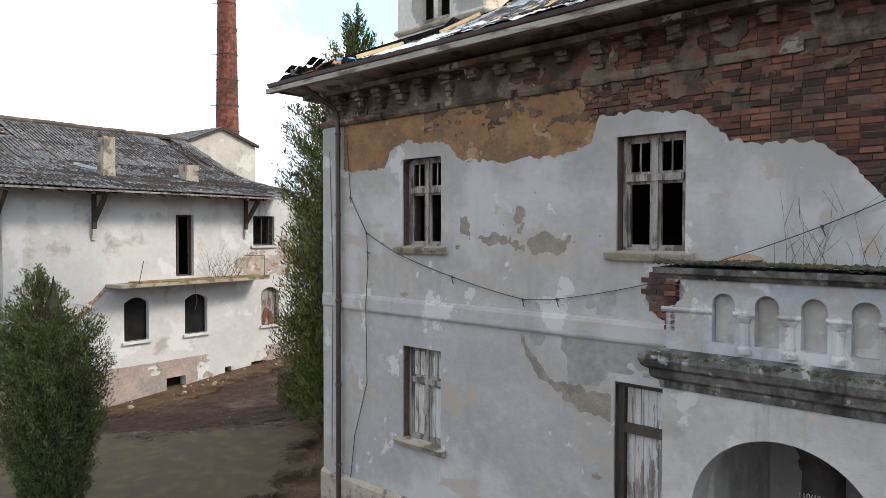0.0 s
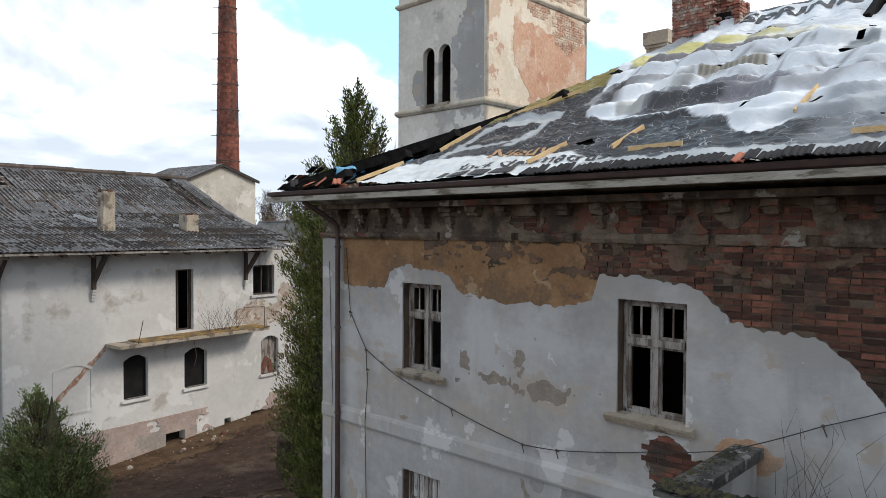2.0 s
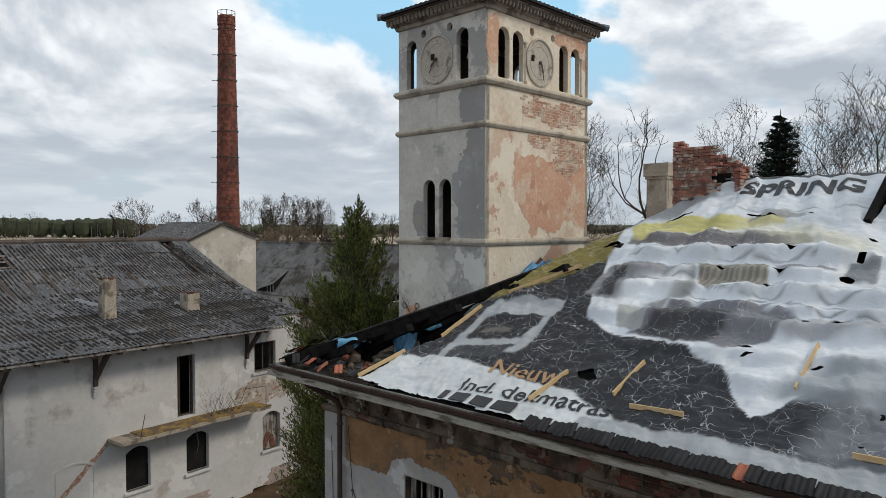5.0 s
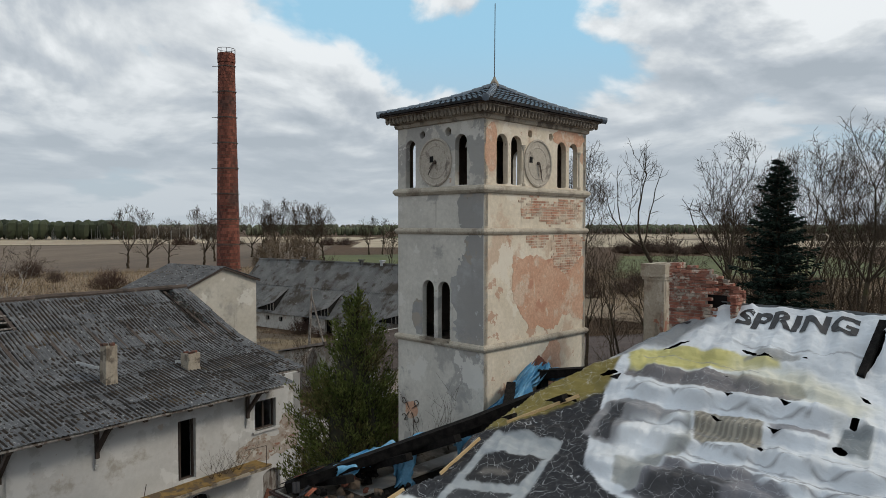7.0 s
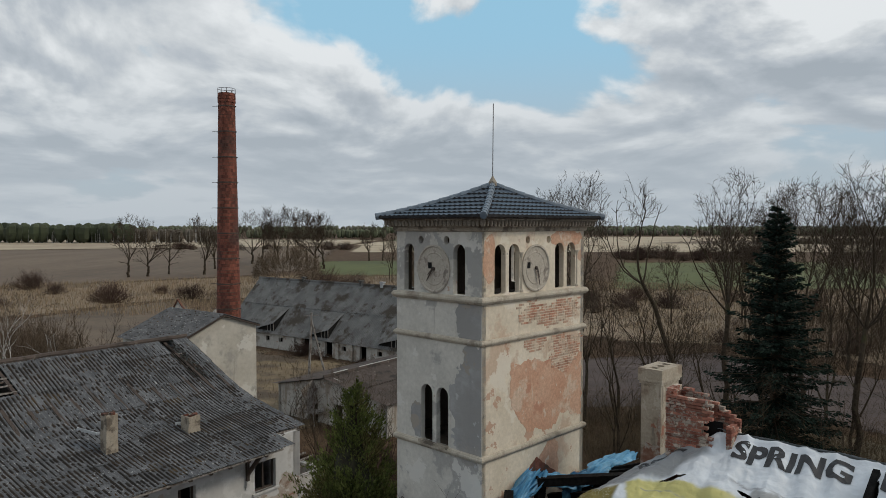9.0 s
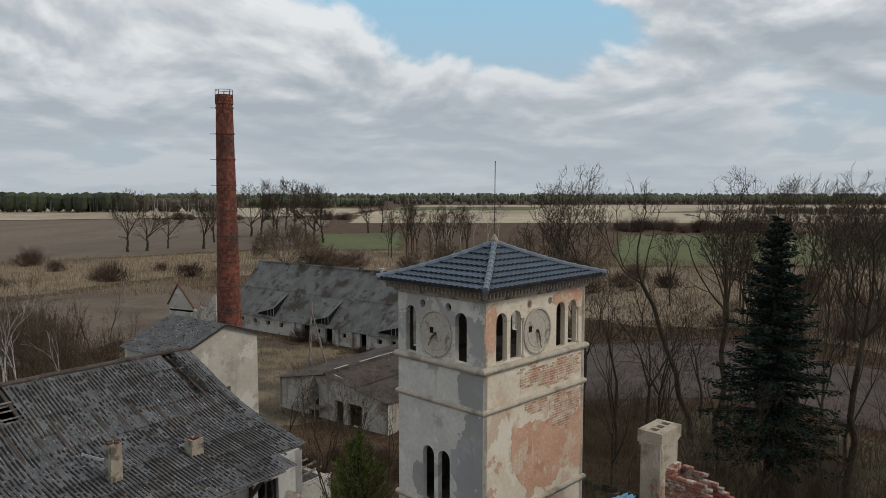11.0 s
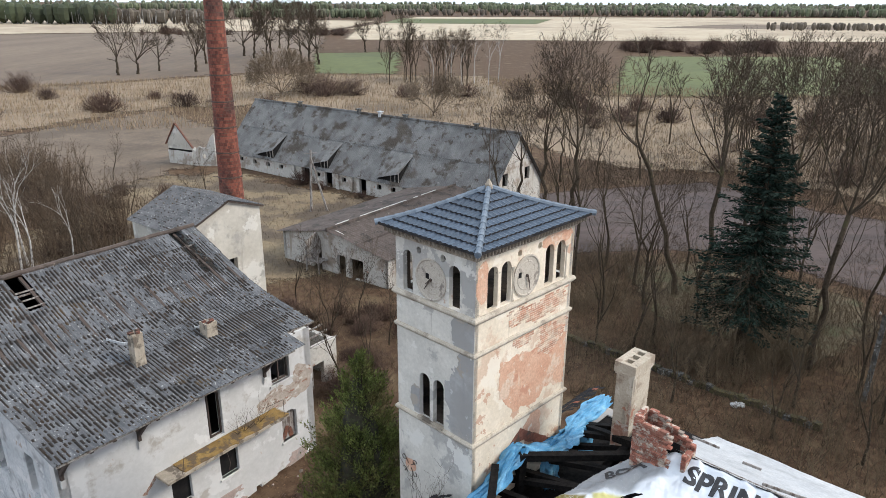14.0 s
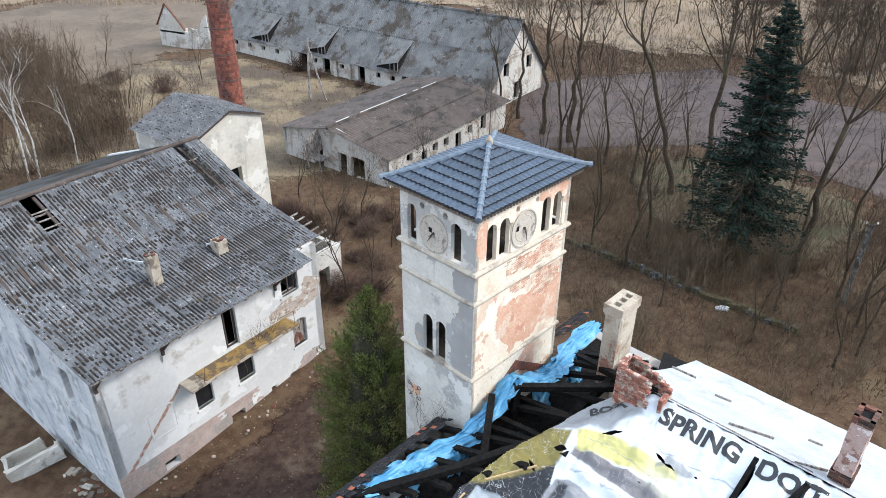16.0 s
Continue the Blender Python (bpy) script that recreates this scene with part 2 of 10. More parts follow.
M["salmon"] = material("salmon_undercoat", (0.54, 0.31, 0.205), (0.60, 0.385, 0.27), 1.2, (0.62, 0.47, 0.36), 1.1, (0.52, 0.60), bump=0.45, bscale=16)
M["stack_brick"] = material("chimney_brick", (0.15, 0.048, 0.032), (0.22, 0.075, 0.048), 0.8, (0.10, 0.045, 0.035), 0.5, bump=0.5, bscale=9, island=0.4)
M["iron"] = material("rusty_iron", (0.05, 0.04, 0.035), (0.09, 0.06, 0.045), 8, rough=0.75, bump=0.2)
M["bark"] = material("bark", (0.038, 0.029, 0.021), (0.075, 0.058, 0.040), 4, (0.065, 0.058, 0.030), 0.8, (0.55, 0.65), bump=0.6, bscale=14)
M["twig"] = material("bare_twigs", (0.046, 0.034, 0.024), (0.080, 0.060, 0.042), 0.6, bump=0, vary=0.2)
M["birch"] = material("birch_bark", (0.42, 0.40, 0.37), (0.52, 0.50, 0.47), 2, (0.10, 0.09, 0.08), 3, bump=0.2)
M["thuja"] = material("thuja_foliage", (0.080, 0.100, 0.028), (0.150, 0.170, 0.048), 1.5, (0.145, 0.125, 0.050), 0.8, bump=0, island=0.5)
M["cypress"] = material("cypress_foliage", (0.058, 0.084, 0.030), (0.105, 0.138, 0.052), 1.5, (0.090, 0.085, 0.040), 0.8, bump=0, island=0.5)
# Near-black brown-green: the shade deep in a conifer crown, set as colour.
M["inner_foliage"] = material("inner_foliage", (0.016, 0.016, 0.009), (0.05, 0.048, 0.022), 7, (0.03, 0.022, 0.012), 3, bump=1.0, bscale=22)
M["spruce"] = material("spruce_foliage", (0.009, 0.019, 0.014), (0.027, 0.041, 0.031), 1.2, bump=0, island=0.5)
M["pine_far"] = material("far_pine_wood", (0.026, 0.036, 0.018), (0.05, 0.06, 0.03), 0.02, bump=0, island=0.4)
# Paler copy of the pine wood: distance haze mixed into its base colour.
M["pine_sunlit"] = material("hazed_pine_wood", (0.092, 0.108, 0.060), (0.122, 0.135, 0.080), 0.02, (0.125, 0.115, 0.085), 0.008, (0.5, 0.62), bump=0, island=0.3)
M["wood_far"] = material("far_bare_wood", (0.085, 0.070, 0.052), (0.13, 0.11, 0.085), 0.02, bump=0, island=0.3)
M["willow"] = material("willow_rods", (0.095, 0.068, 0.043), (0.145, 0.108, 0.070), 0.5, bump=0, vary=0.2)
M["bush"] = material("bare_bush", (0.062, 0.040, 0.033), (0.105, 0.072, 0.056), 0.5, bump=0, vary=0.3)
M["reed"] = material("dry_reed", (0.22, 0.160, 0.098), (0.30, 0.228, 0.147), 0.8, bump=0, island=0.25)
M["yard_soil"] = material("damp_yard_soil", (0.034, 0.021, 0.016), (0.066, 0.042, 0.031), 2.2, (0.095, 0.068, 0.050), 0.5, (0.54, 0.68), bump=0.6, bscale=18)
M["litter"] = material("leaf_litter_soil", (0.066, 0.040, 0.024), (0.112, 0.073, 0.045), 1.4, (0.15, 0.11, 0.065), 0.22, (0.52, 0.68), bump=0.5, bscale=16)
M["grass"] = material("thin_grass", (0.054, 0.044, 0.015), (0.088, 0.070, 0.026), 2.3, (0.064, 0.040, 0.022), 1.3, (0.44, 0.56), bump=0.9, bscale=30)
M["dry_grass"] = material("dry_meadow", (0.14, 0.100, 0.056), (0.20, 0.152, 0.088), 0.25, (0.075, 0.054, 0.034), 0.12, (0.44, 0.60), bump=0.7, bscale=5)
M["reed_bed"] = material("reed_bed", (0.175, 0.125, 0.076), (0.24, 0.180, 0.115), 0.10, (0.11, 0.078, 0.047), 0.04, (0.5, 0.64), bump=0.8, bscale=3)
M["plough"] = material("ploughed_field", (0.115, 0.080, 0.050), (0.15, 0.108, 0.070), 0.05, (0.10, 0.068, 0.042), 0.012, bump=0.5, bscale=2, squash=(1, 0.2, 1))
M["dirt"] = material("bare_dirt", (0.105, 0.075, 0.048), (0.14, 0.102, 0.068), 0.15, (0.085, 0.06, 0.038), 0.06, bump=0.6, bscale=6)
M["green_field"] = material("winter_crop", (0.074, 0.086, 0.020), (0.098, 0.110, 0.028), 0.04, (0.065, 0.075, 0.02), 0.02, bump=0.4, bscale=3)
M["pale_field"] = material("pale_stubble", (0.36, 0.29, 0.20), (0.44, 0.37, 0.26), 0.01, (0.28, 0.22, 0.15), 0.004, bump=0)
M["road"] = material("wet_track", (0.056, 0.040, 0.035), (0.082, 0.058, 0.051), 0.35, (0.11, 0.082, 0.068), 0.25, (0.55, 0.7), bump=0.7, bscale=5, squash=(0.35, 1.2, 1))
M["verge_grass"] = material("brown_grass", (0.085, 0.068, 0.036), (0.14, 0.105, 0.06), 0.9, (0.075, 0.078, 0.034), 0.35, (0.5, 0.62), bump=0.8, bscale=14)
M["white_sheet"] = material("white_banner", (0.43, 0.445, 0.46), (0.52, 0.53, 0.54), 0.8, (0.34, 0.35, 0.36), 0.6, (0.5, 0.7), rough=0.5, bump=0.45, bscale=5)
M["blue_sheet"] = material("blue_tarpaulin", (0.07, 0.25, 0.44), (0.14, 0.36, 0.56), 2, (0.30, 0.50, 0.64), 1.5, (0.55, 0.7), rough=0.45, bump=0.5, bscale=8)
M["ink"] = material("black_print", (0.02, 0.02, 0.022), (0.03, 0.03, 0.033), 4, rough=0.5, bump=0)
M["orange_ink"] = material("orange_print", (0.38, 0.22, 0.10), (0.42, 0.26, 0.13), 4, rough=0.5, bump=0)
M["cable"] = material("cable", (0.02, 0.02, 0.02), (0.03, 0.03, 0.03), 4, rough=0.6, bump=0)
M["chalk"] = material("chalk", (0.6, 0.6, 0.58), (0.7, 0.7, 0.68), 8, bump=0)
M["clock"] = material("clock_face", (0.42, 0.38, 0.32), (0.52, 0.47, 0.40), 3, (0.24, 0.21, 0.18), 3, (0.52, 0.64), bump=0.3)


M["whip"] = material("thin_saplings", (0.095, 0.072, 0.046), (0.15, 0.115, 0.074), 0.6, bump=0, vary=0.25)
M["thicket"] = material("scrub_stems", (0.066, 0.048, 0.033), (0.108, 0.080, 0.056), 0.5, bump=0, vary=0.3)
M["leaf"] = material("dead_leaves", (0.075, 0.045, 0.026), (0.14, 0.09, 0.052), 3, bump=0, island=0.5)
M["brown_residue"] = material("brown_residue", (0.10, 0.064, 0.042), (0.15, 0.10, 0.068), 3, (0.075, 0.052, 0.032), 2, (0.45, 0.6), bump=0.6, bscale=16)


def corrugated_material():
    """Cement sheets: moss lying in the valleys in short dashes, pale lichen spots."""
    m = material("grey_corrugated_cement", (0.090, 0.093, 0.099), (0.144, 0.147, 0.155), 1.1, (0.34, 0.345, 0.34), 7.0, (0.61, 0.635), rough=0.95, bump=0.4, bscale=14, vary=0.13, turn=52.5, squash=(1.5, 0.8, 0.8))
    nt = m.node_tree
    N, L = nt.nodes.new, nt.links.new
    b = nt.nodes["Principled BSDF"]
    old = b.inputs["Base Color"].links[0].from_socket
    sep = N("ShaderNodeSeparateXYZ"); L(N("ShaderNodeTexCoord").outputs["Object"], sep.inputs[0])
    w = N("ShaderNodeMath"); w.operation = "MULTIPLY_ADD"; w.inputs[1].default_value, w.inputs[2].default_value = 2 * math.pi / 0.19136, -1.5 * math.pi
    L(sep.outputs["X"], w.inputs[0])
    c = N("ShaderNodeMath"); c.operation = "COSINE"; L(w.outputs[0], c.inputs[0])
    valley = N("ShaderNodeMapRange"); valley.inputs[1].default_value, valley.inputs[2].default_value = 0.15, 0.45
    L(c.outputs[0], valley.inputs[0])
    rt = N("ShaderNodeVectorRotate"); rt.rotation_type = "Z_AXIS"; rt.inputs["Angle"].default_value = radians(-52.5)
    L(N("ShaderNodeNewGeometry").outputs["Position"], rt.inputs["Vector"])

    def patchy(scale, lo, hi):
        mp = N("ShaderNodeMapping"); mp.inputs["Scale"].default_value = scale
        L(rt.outputs[0], mp.inputs[0])
        n = N("ShaderNodeTexNoise"); n.inputs["Scale"].default_value, n.inputs["Detail"].default_value = 1.0, 2.0
        L(mp.outputs[0], n.inputs["Vector"])
        r = N("ShaderNodeMapRange"); r.inputs[1].default_value, r.inputs[2].default_value = lo, hi
        L(n.outputs["Fac"], r.inputs[0])
        return r.outputs[0]
    dash, zone = patchy((5.3, 4.2, 0.5), 0.575, 0.59), patchy((0.45, 0.45, 0.2), 0.26, 0.42)
    k = N("ShaderNodeMath"); k.operation = "MULTIPLY"; L(dash, k.inputs[0]); L(valley.outputs[0], k.inputs[1])
    k2 = N("ShaderNodeMath"); k2.operation = "MULTIPLY"; L(k.outputs[0], k2.inputs[0]); L(zone, k2.inputs[1])
    mx = N("ShaderNodeMix"); mx.data_type = "RGBA"; L(k2.outputs[0], mx.inputs["Factor"]); L(old, mx.inputs["A"])
    mossy = N("ShaderNodeMix"); mossy.data_type = "RGBA"; L(patchy((0.35, 0.35, 0.2), 0.50, 0.62), mossy.inputs["Factor"])
    mossy.inputs["A"].default_value, mossy.inputs["B"].default_value = (0.020, 0.014, 0.010, 1), (0.058, 0.034, 0.014, 1)
    L(mossy.outputs["Result"], mx.inputs["B"])
    L(mx.outputs["Result"], b.inputs["Base Color"])
    return m


M["asbestos"] = corrugated_material()
M["asbestos"].node_tree.nodes["Principled BSDF"].inputs["Specular IOR Level"].default_value = 0.1


def weather(key, *layers):
    """Sharp-edged wear laid over a surface: colour, scale, threshold, softness, stretch."""
    nt = M[key].node_tree
    N, L = nt.nodes.new, nt.links.new
    b = nt.nodes["Principled BSDF"]
    col = b.inputs["Base Color"].links[0].from_socket
    tc = N("ShaderNodeTexCoord")
    for i, (c, scale, edge, wide, stretch) in enumerate(layers):
        mp = N("ShaderNodeMapping"); mp.inputs["Scale"].default_value = stretch; mp.inputs["Location"].default_value = (3.1 * i + 0.7, 5.3 * i, 1.9 * i)
        L(tc.outputs["Object"], mp.inputs[0])
        n = N("ShaderNodeTexNoise"); n.inputs["Scale"].default_value, n.inputs["Detail"].default_value, n.inputs["Roughness"].default_value = scale, 10, 0.62
        L(mp.outputs[0], n.inputs["Vector"])
        r = N("ShaderNodeMapRange"); r.interpolation_type = "SMOOTHSTEP"; r.inputs[1].default_value, r.inputs[2].default_value = edge, edge + wide
        r.inputs[4].default_value = 0.85
        L(n.outputs["Fac"], r.inputs[0])
        x = N("ShaderNodeMix"); x.data_type = "RGBA"; L(r.outputs[0], x.inputs["Factor"]); L(col, x.inputs["A"]); x.inputs["B"].default_value = (*c, 1)
        col = x.outputs["Result"]
    L(col, b.inputs["Base Color"])


EVEN, RUNS = (1, 1, 1), (2.5, 2.5, 0.3)
weather("plaster", ((0.42, 0.418, 0.415), 0.42, 0.50, 0.14, EVEN), ((0.29, 0.283, 0.27), 0.27, 0.515, 0.10, (1, 1, 1.6)), ((0.34, 0.30, 0.25), 0.55, 0.575, 0.06, (1, 1, 2.0)), ((0.245, 0.245, 0.245), 0.5, 0.56, 0.14, RUNS), ((0.33, 0.29, 0.24), 0.8, 0.60, 0.03, EVEN), ((0.47, 0.468, 0.465), 1.1, 0.60, 0.02, EVEN), ((0.50, 0.505, 0.50), 2.6, 0.70, 0.01, EVEN), ((0.22, 0.17, 0.12), 1.3, 0.675, 0.02, (1, 1, 2.2)))
weather("plaster_pale", ((0.45, 0.445, 0.43), 0.9, 0.555, 0.02, EVEN), ((0.17, 0.165, 0.155), 0.9, 0.58, 0.14, RUNS), ((0.47, 0.33, 0.28), 1.6, 0.69, 0.02, EVEN))
weather("blue_plaster", ((0.45, 0.46, 0.46), 1.3, 0.57, 0.015, EVEN), ((0.13, 0.13, 0.125), 1.2, 0.58, 0.12, RUNS), ((0.36, 0.26, 0.15), 1.5, 0.68, 0.015, EVEN))
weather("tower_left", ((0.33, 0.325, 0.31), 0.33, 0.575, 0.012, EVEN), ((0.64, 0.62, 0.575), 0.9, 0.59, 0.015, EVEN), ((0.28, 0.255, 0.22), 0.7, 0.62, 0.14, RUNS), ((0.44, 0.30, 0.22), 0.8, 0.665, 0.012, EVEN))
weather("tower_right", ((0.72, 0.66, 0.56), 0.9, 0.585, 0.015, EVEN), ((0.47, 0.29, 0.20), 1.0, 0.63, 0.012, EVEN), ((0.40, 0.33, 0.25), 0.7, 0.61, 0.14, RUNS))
weather("salmon", ((0.62, 0.52, 0.41), 0.9, 0.64, 0.06, RUNS), ((0.46, 0.235, 0.155), 1.6, 0.62, 0.03, EVEN), ((0.62, 0.53, 0.43), 2.2, 0.63, 0.012, EVEN))
weather("ochre", ((0.30, 0.215, 0.125), 1.7, 0.60, 0.03, EVEN), ((0.13, 0.082, 0.045), 0.9, 0.58, 0.14, RUNS), ((0.33, 0.29, 0.22), 2.1, 0.68, 0.01, EVEN), ((0.15, 0.05, 0.032), 2.6, 0.69, 0.012, (1, 1, 2.5)))
weather("cornice", ((0.29, 0.27, 0.235), 1.9, 0.60, 0.015, EVEN), ((0.15, 0.058, 0.038), 2.2, 0.60, 0.02, EVEN), ((0.03, 0.026, 0.02), 0.9, 0.57, 0.08, RUNS))
weather("dirty_stone", ((0.30, 0.295, 0.28), 3.5, 0.60, 0.03, EVEN), ((0.02, 0.02, 0.018), 1.4, 0.55, 0.1, RUNS), ((0.22, 0.22, 0.215), 1.3, 0.58, 0.1, RUNS))
weather("annex_wall", ((0.61, 0.607, 0.597), 0.4, 0.55, 0.03, EVEN), ((0.38, 0.355, 0.32), 0.5, 0.61, 0.12, RUNS), ((0.46, 0.40, 0.34), 0.9, 0.68, 0.015, EVEN))
M["block_wall"] = material("stained_buff_plaster", (0.42, 0.39, 0.335), (0.52, 0.49, 0.43), 0.5, (0.33, 0.315, 0.285), 0.45, (0.5, 0.6), bump=0.2, grain=0.25)
weather("block_wall", ((0.58, 0.56, 0.51), 0.5, 0.56, 0.03, EVEN), ((0.28, 0.265, 0.235), 0.6, 0.60, 0.12, RUNS))
weather("annex_side", ((0.56, 0.56, 0.555), 0.6, 0.57, 0.02, EVEN), ((0.27, 0.29, 0.32), 0.55, 0.56, 0.05, RUNS), ((0.30, 0.24, 0.19), 1.0, 0.65, 0.015, EVEN))
weather("asbestos_far", ((0.22, 0.215, 0.205), 2.2, 0.63, 0.03, EVEN), ((0.045, 0.034, 0.024), 0.8, 0.58, 0.06, EVEN), ((0.07, 0.058, 0.045), 0.25, 0.55, 0.1, EVEN))
weather("lichen", ((0.20, 0.17, 0.14), 1.8, 0.64, 0.03, EVEN), ((0.045, 0.036, 0.028), 0.7, 0.57, 0.08, EVEN))
weather("barn_wall", ((0.30, 0.26, 0.21), 0.5, 0.56, 0.10, RUNS), ((0.33, 0.19, 0.13), 0.8, 0.64, 0.015, EVEN))
weather("shutter", ((0.16, 0.135, 0.115), 2.2, 0.57, 0.02, (4, 4, 0.5)))
weather("brown_residue", ((0.035, 0.030, 0.019), 1.6, 0.54, 0.05, EVEN), ((0.22, 0.19, 0.15), 2.5, 0.65, 0.012, EVEN))
weather("bare_masonry", ((0.52, 0.50, 0.46), 1.6, 0.56, 0.015, EVEN), ((0.26, 0.11, 0.07), 2.4, 0.60, 0.02, (1, 1, 2.5)))
weather("buff_plaster", ((0.50, 0.45, 0.37), 1.6, 0.58, 0.015, EVEN), ((0.16, 0.13, 0.10), 1.0, 0.58, 0.12, RUNS), ((0.30, 0.12, 0.075), 1.6, 0.66, 0.012, EVEN))


# ---- mesh helpers ----
def box(bm, x0, x1, y0, y1, z0, z1, mat=0):
    v = [bm.verts.new((x, y, z)) for z in (z0, z1) for x, y in ((x0, y0), (x1, y0), (x1, y1), (x0, y1))]
    for f in ((3, 2, 1, 0), (4, 5, 6, 7), (0, 1, 5, 4), (1, 2, 6, 5), (2, 3, 7, 6), (3, 0, 4, 7)):
        bm.faces.new([v[i] for i in f]).material_index = mat
    return v


def bar(bm, a, b, w, h=None, sides=4, w2=None):
    """A prism from a to b, w wide (w2 at b)."""
    a, b = Vector(a), Vector(b)
    q = (b - a).to_track_quat("Z", "X")
    rings = []
    for p, r in ((a, w), (b, w if w2 is None else w2)):
        ring = []
        for i in range(sides):
            t = 2 * math.pi * (i + 0.5) / sides
            ring.append(bm.verts.new(p + q @ Vector((math.cos(t) * r * 0.7071, math.sin(t) * (h or r) * 0.7071, 0))))
        rings.append(ring)
    for i in range(sides):
        j = (i + 1) % sides
        bm.faces.new((rings[0][i], rings[0][j], rings[1][j], rings[1][i]))
    bm.faces.new(rings[0][::-1]); bm.faces.new(rings[1])


def lathe(bm, profile, sides=16, centre=(0, 0, 0)):
    cx, cy, cz = centre
    rings = [[bm.verts.new((cx + r * math.cos(2 * math.pi * i / sides), cy + r * math.sin(2 * math.pi * i / sides), cz + z)) for i in range(sides)] for r, z in profile]
    for a, b in zip(rings, rings[1:]):
        for i in range(sides):
            j = (i + 1) % sides
            bm.faces.new((a[i], a[j], b[j], b[i]))
    bm.faces.new(rings[0][::-1]); bm.faces.new(rings[-1])


def sweep(bm, section, path):
    """A closed section (offset outwards, height) along a path of (point, outward) pairs."""
    rings = [[bm.verts.new(Vector(p) + Vector(o) * s + Vector((0, 0, h))) for s, h in section] for p, o in path]
    n = len(section)
    for a, b in zip(rings, rings[1:]):
        for i in range(n):
            j = (i + 1) % n
            bm.faces.new((a[i], a[j], b[j], b[i]))
    bm.faces.new(rings[0][::-1]); bm.faces.new(rings[-1])
    bmesh.ops.recalc_face_normals(bm, faces=bm.faces[:])


def tube(bm, pts, r, sides=6):
    for a, b in zip(pts, pts[1:]):
        bar(bm, a, b, r * 1.414, sides=sides)


def mesh_of(name, bm, *mats):
    me = bpy.data.meshes.new(name)
    bm.to_mesh(me)
    bm.free()
    for m in mats:
        me.materials.append(M[m])
    return me


def part(name, bm, mat, parent, label="", matrix=None):
    """Links a bmesh (or a mesh) as one object under a thing or a part."""
    me = mesh_of(name, bm, *(mat if isinstance(mat, tuple) else (mat,))) if isinstance(bm, bmesh.types.BMesh) else bm
    ob = new(name, me)
    ob.parent = parent
    if matrix is not None:
        ob.matrix_basis = matrix
    return tagged(ob, label)


def thing(name, matrix, label, category, group="", kind=""):
    ob = new(name)
    ob.empty_display_size = 0.2
    ob.matrix_basis = matrix
    return tagged(ob, label, category, group, kind)


def solo(name, bm, mat, matrix, label, category, group="", kind=""):
    me = mesh_of(name, bm, *(mat if isinstance(mat, tuple) else (mat,))) if isinstance(bm, bmesh.types.BMesh) else bm
    ob = new(name, me)
    ob.matrix_basis = matrix
    return tagged(ob, label, category, group, kind)


def pydata(name, verts, faces, mat, smooth=False):
    me = bpy.data.meshes.new(name)
    me.from_pydata([tuple(v) for v in verts], [], [tuple(f) for f in faces])
    for m in (mat if isinstance(mat, tuple) else (mat,)):
        me.materials.append(M[m])
    if smooth:
        me.shade_smooth()
    return me


# value noise on numpy arrays, for uneven edges
_rng = np.random.RandomState(7)
_tab = _rng.rand(256, 256)


def vnoise(x, y):
    xi, yi = np.floor(x).astype(int), np.floor(y).astype(int)
    fx, fy = x - xi, y - yi
    fx, fy = fx * fx * (3 - 2 * fx), fy * fy * (3 - 2 * fy)
    t = lambda a, b: _tab[a % 256, b % 256]
    return (t(xi, yi) * (1 - fx) + t(xi + 1, yi) * fx) * (1 - fy) + (t(xi, yi + 1) * (1 - fx) + t(xi + 1, yi + 1) * fx) * fy


def fbm(x, y, octaves=4):
    s, a, tot = 0.0, 0.5, 0.0
    for o in range(octaves):
        s, tot = s + a * vnoise(x * 2 ** o + 17.3 * o, y * 2 ** o + 9.1 * o), tot + a
        a *= 0.55
    return s / tot - 0.5


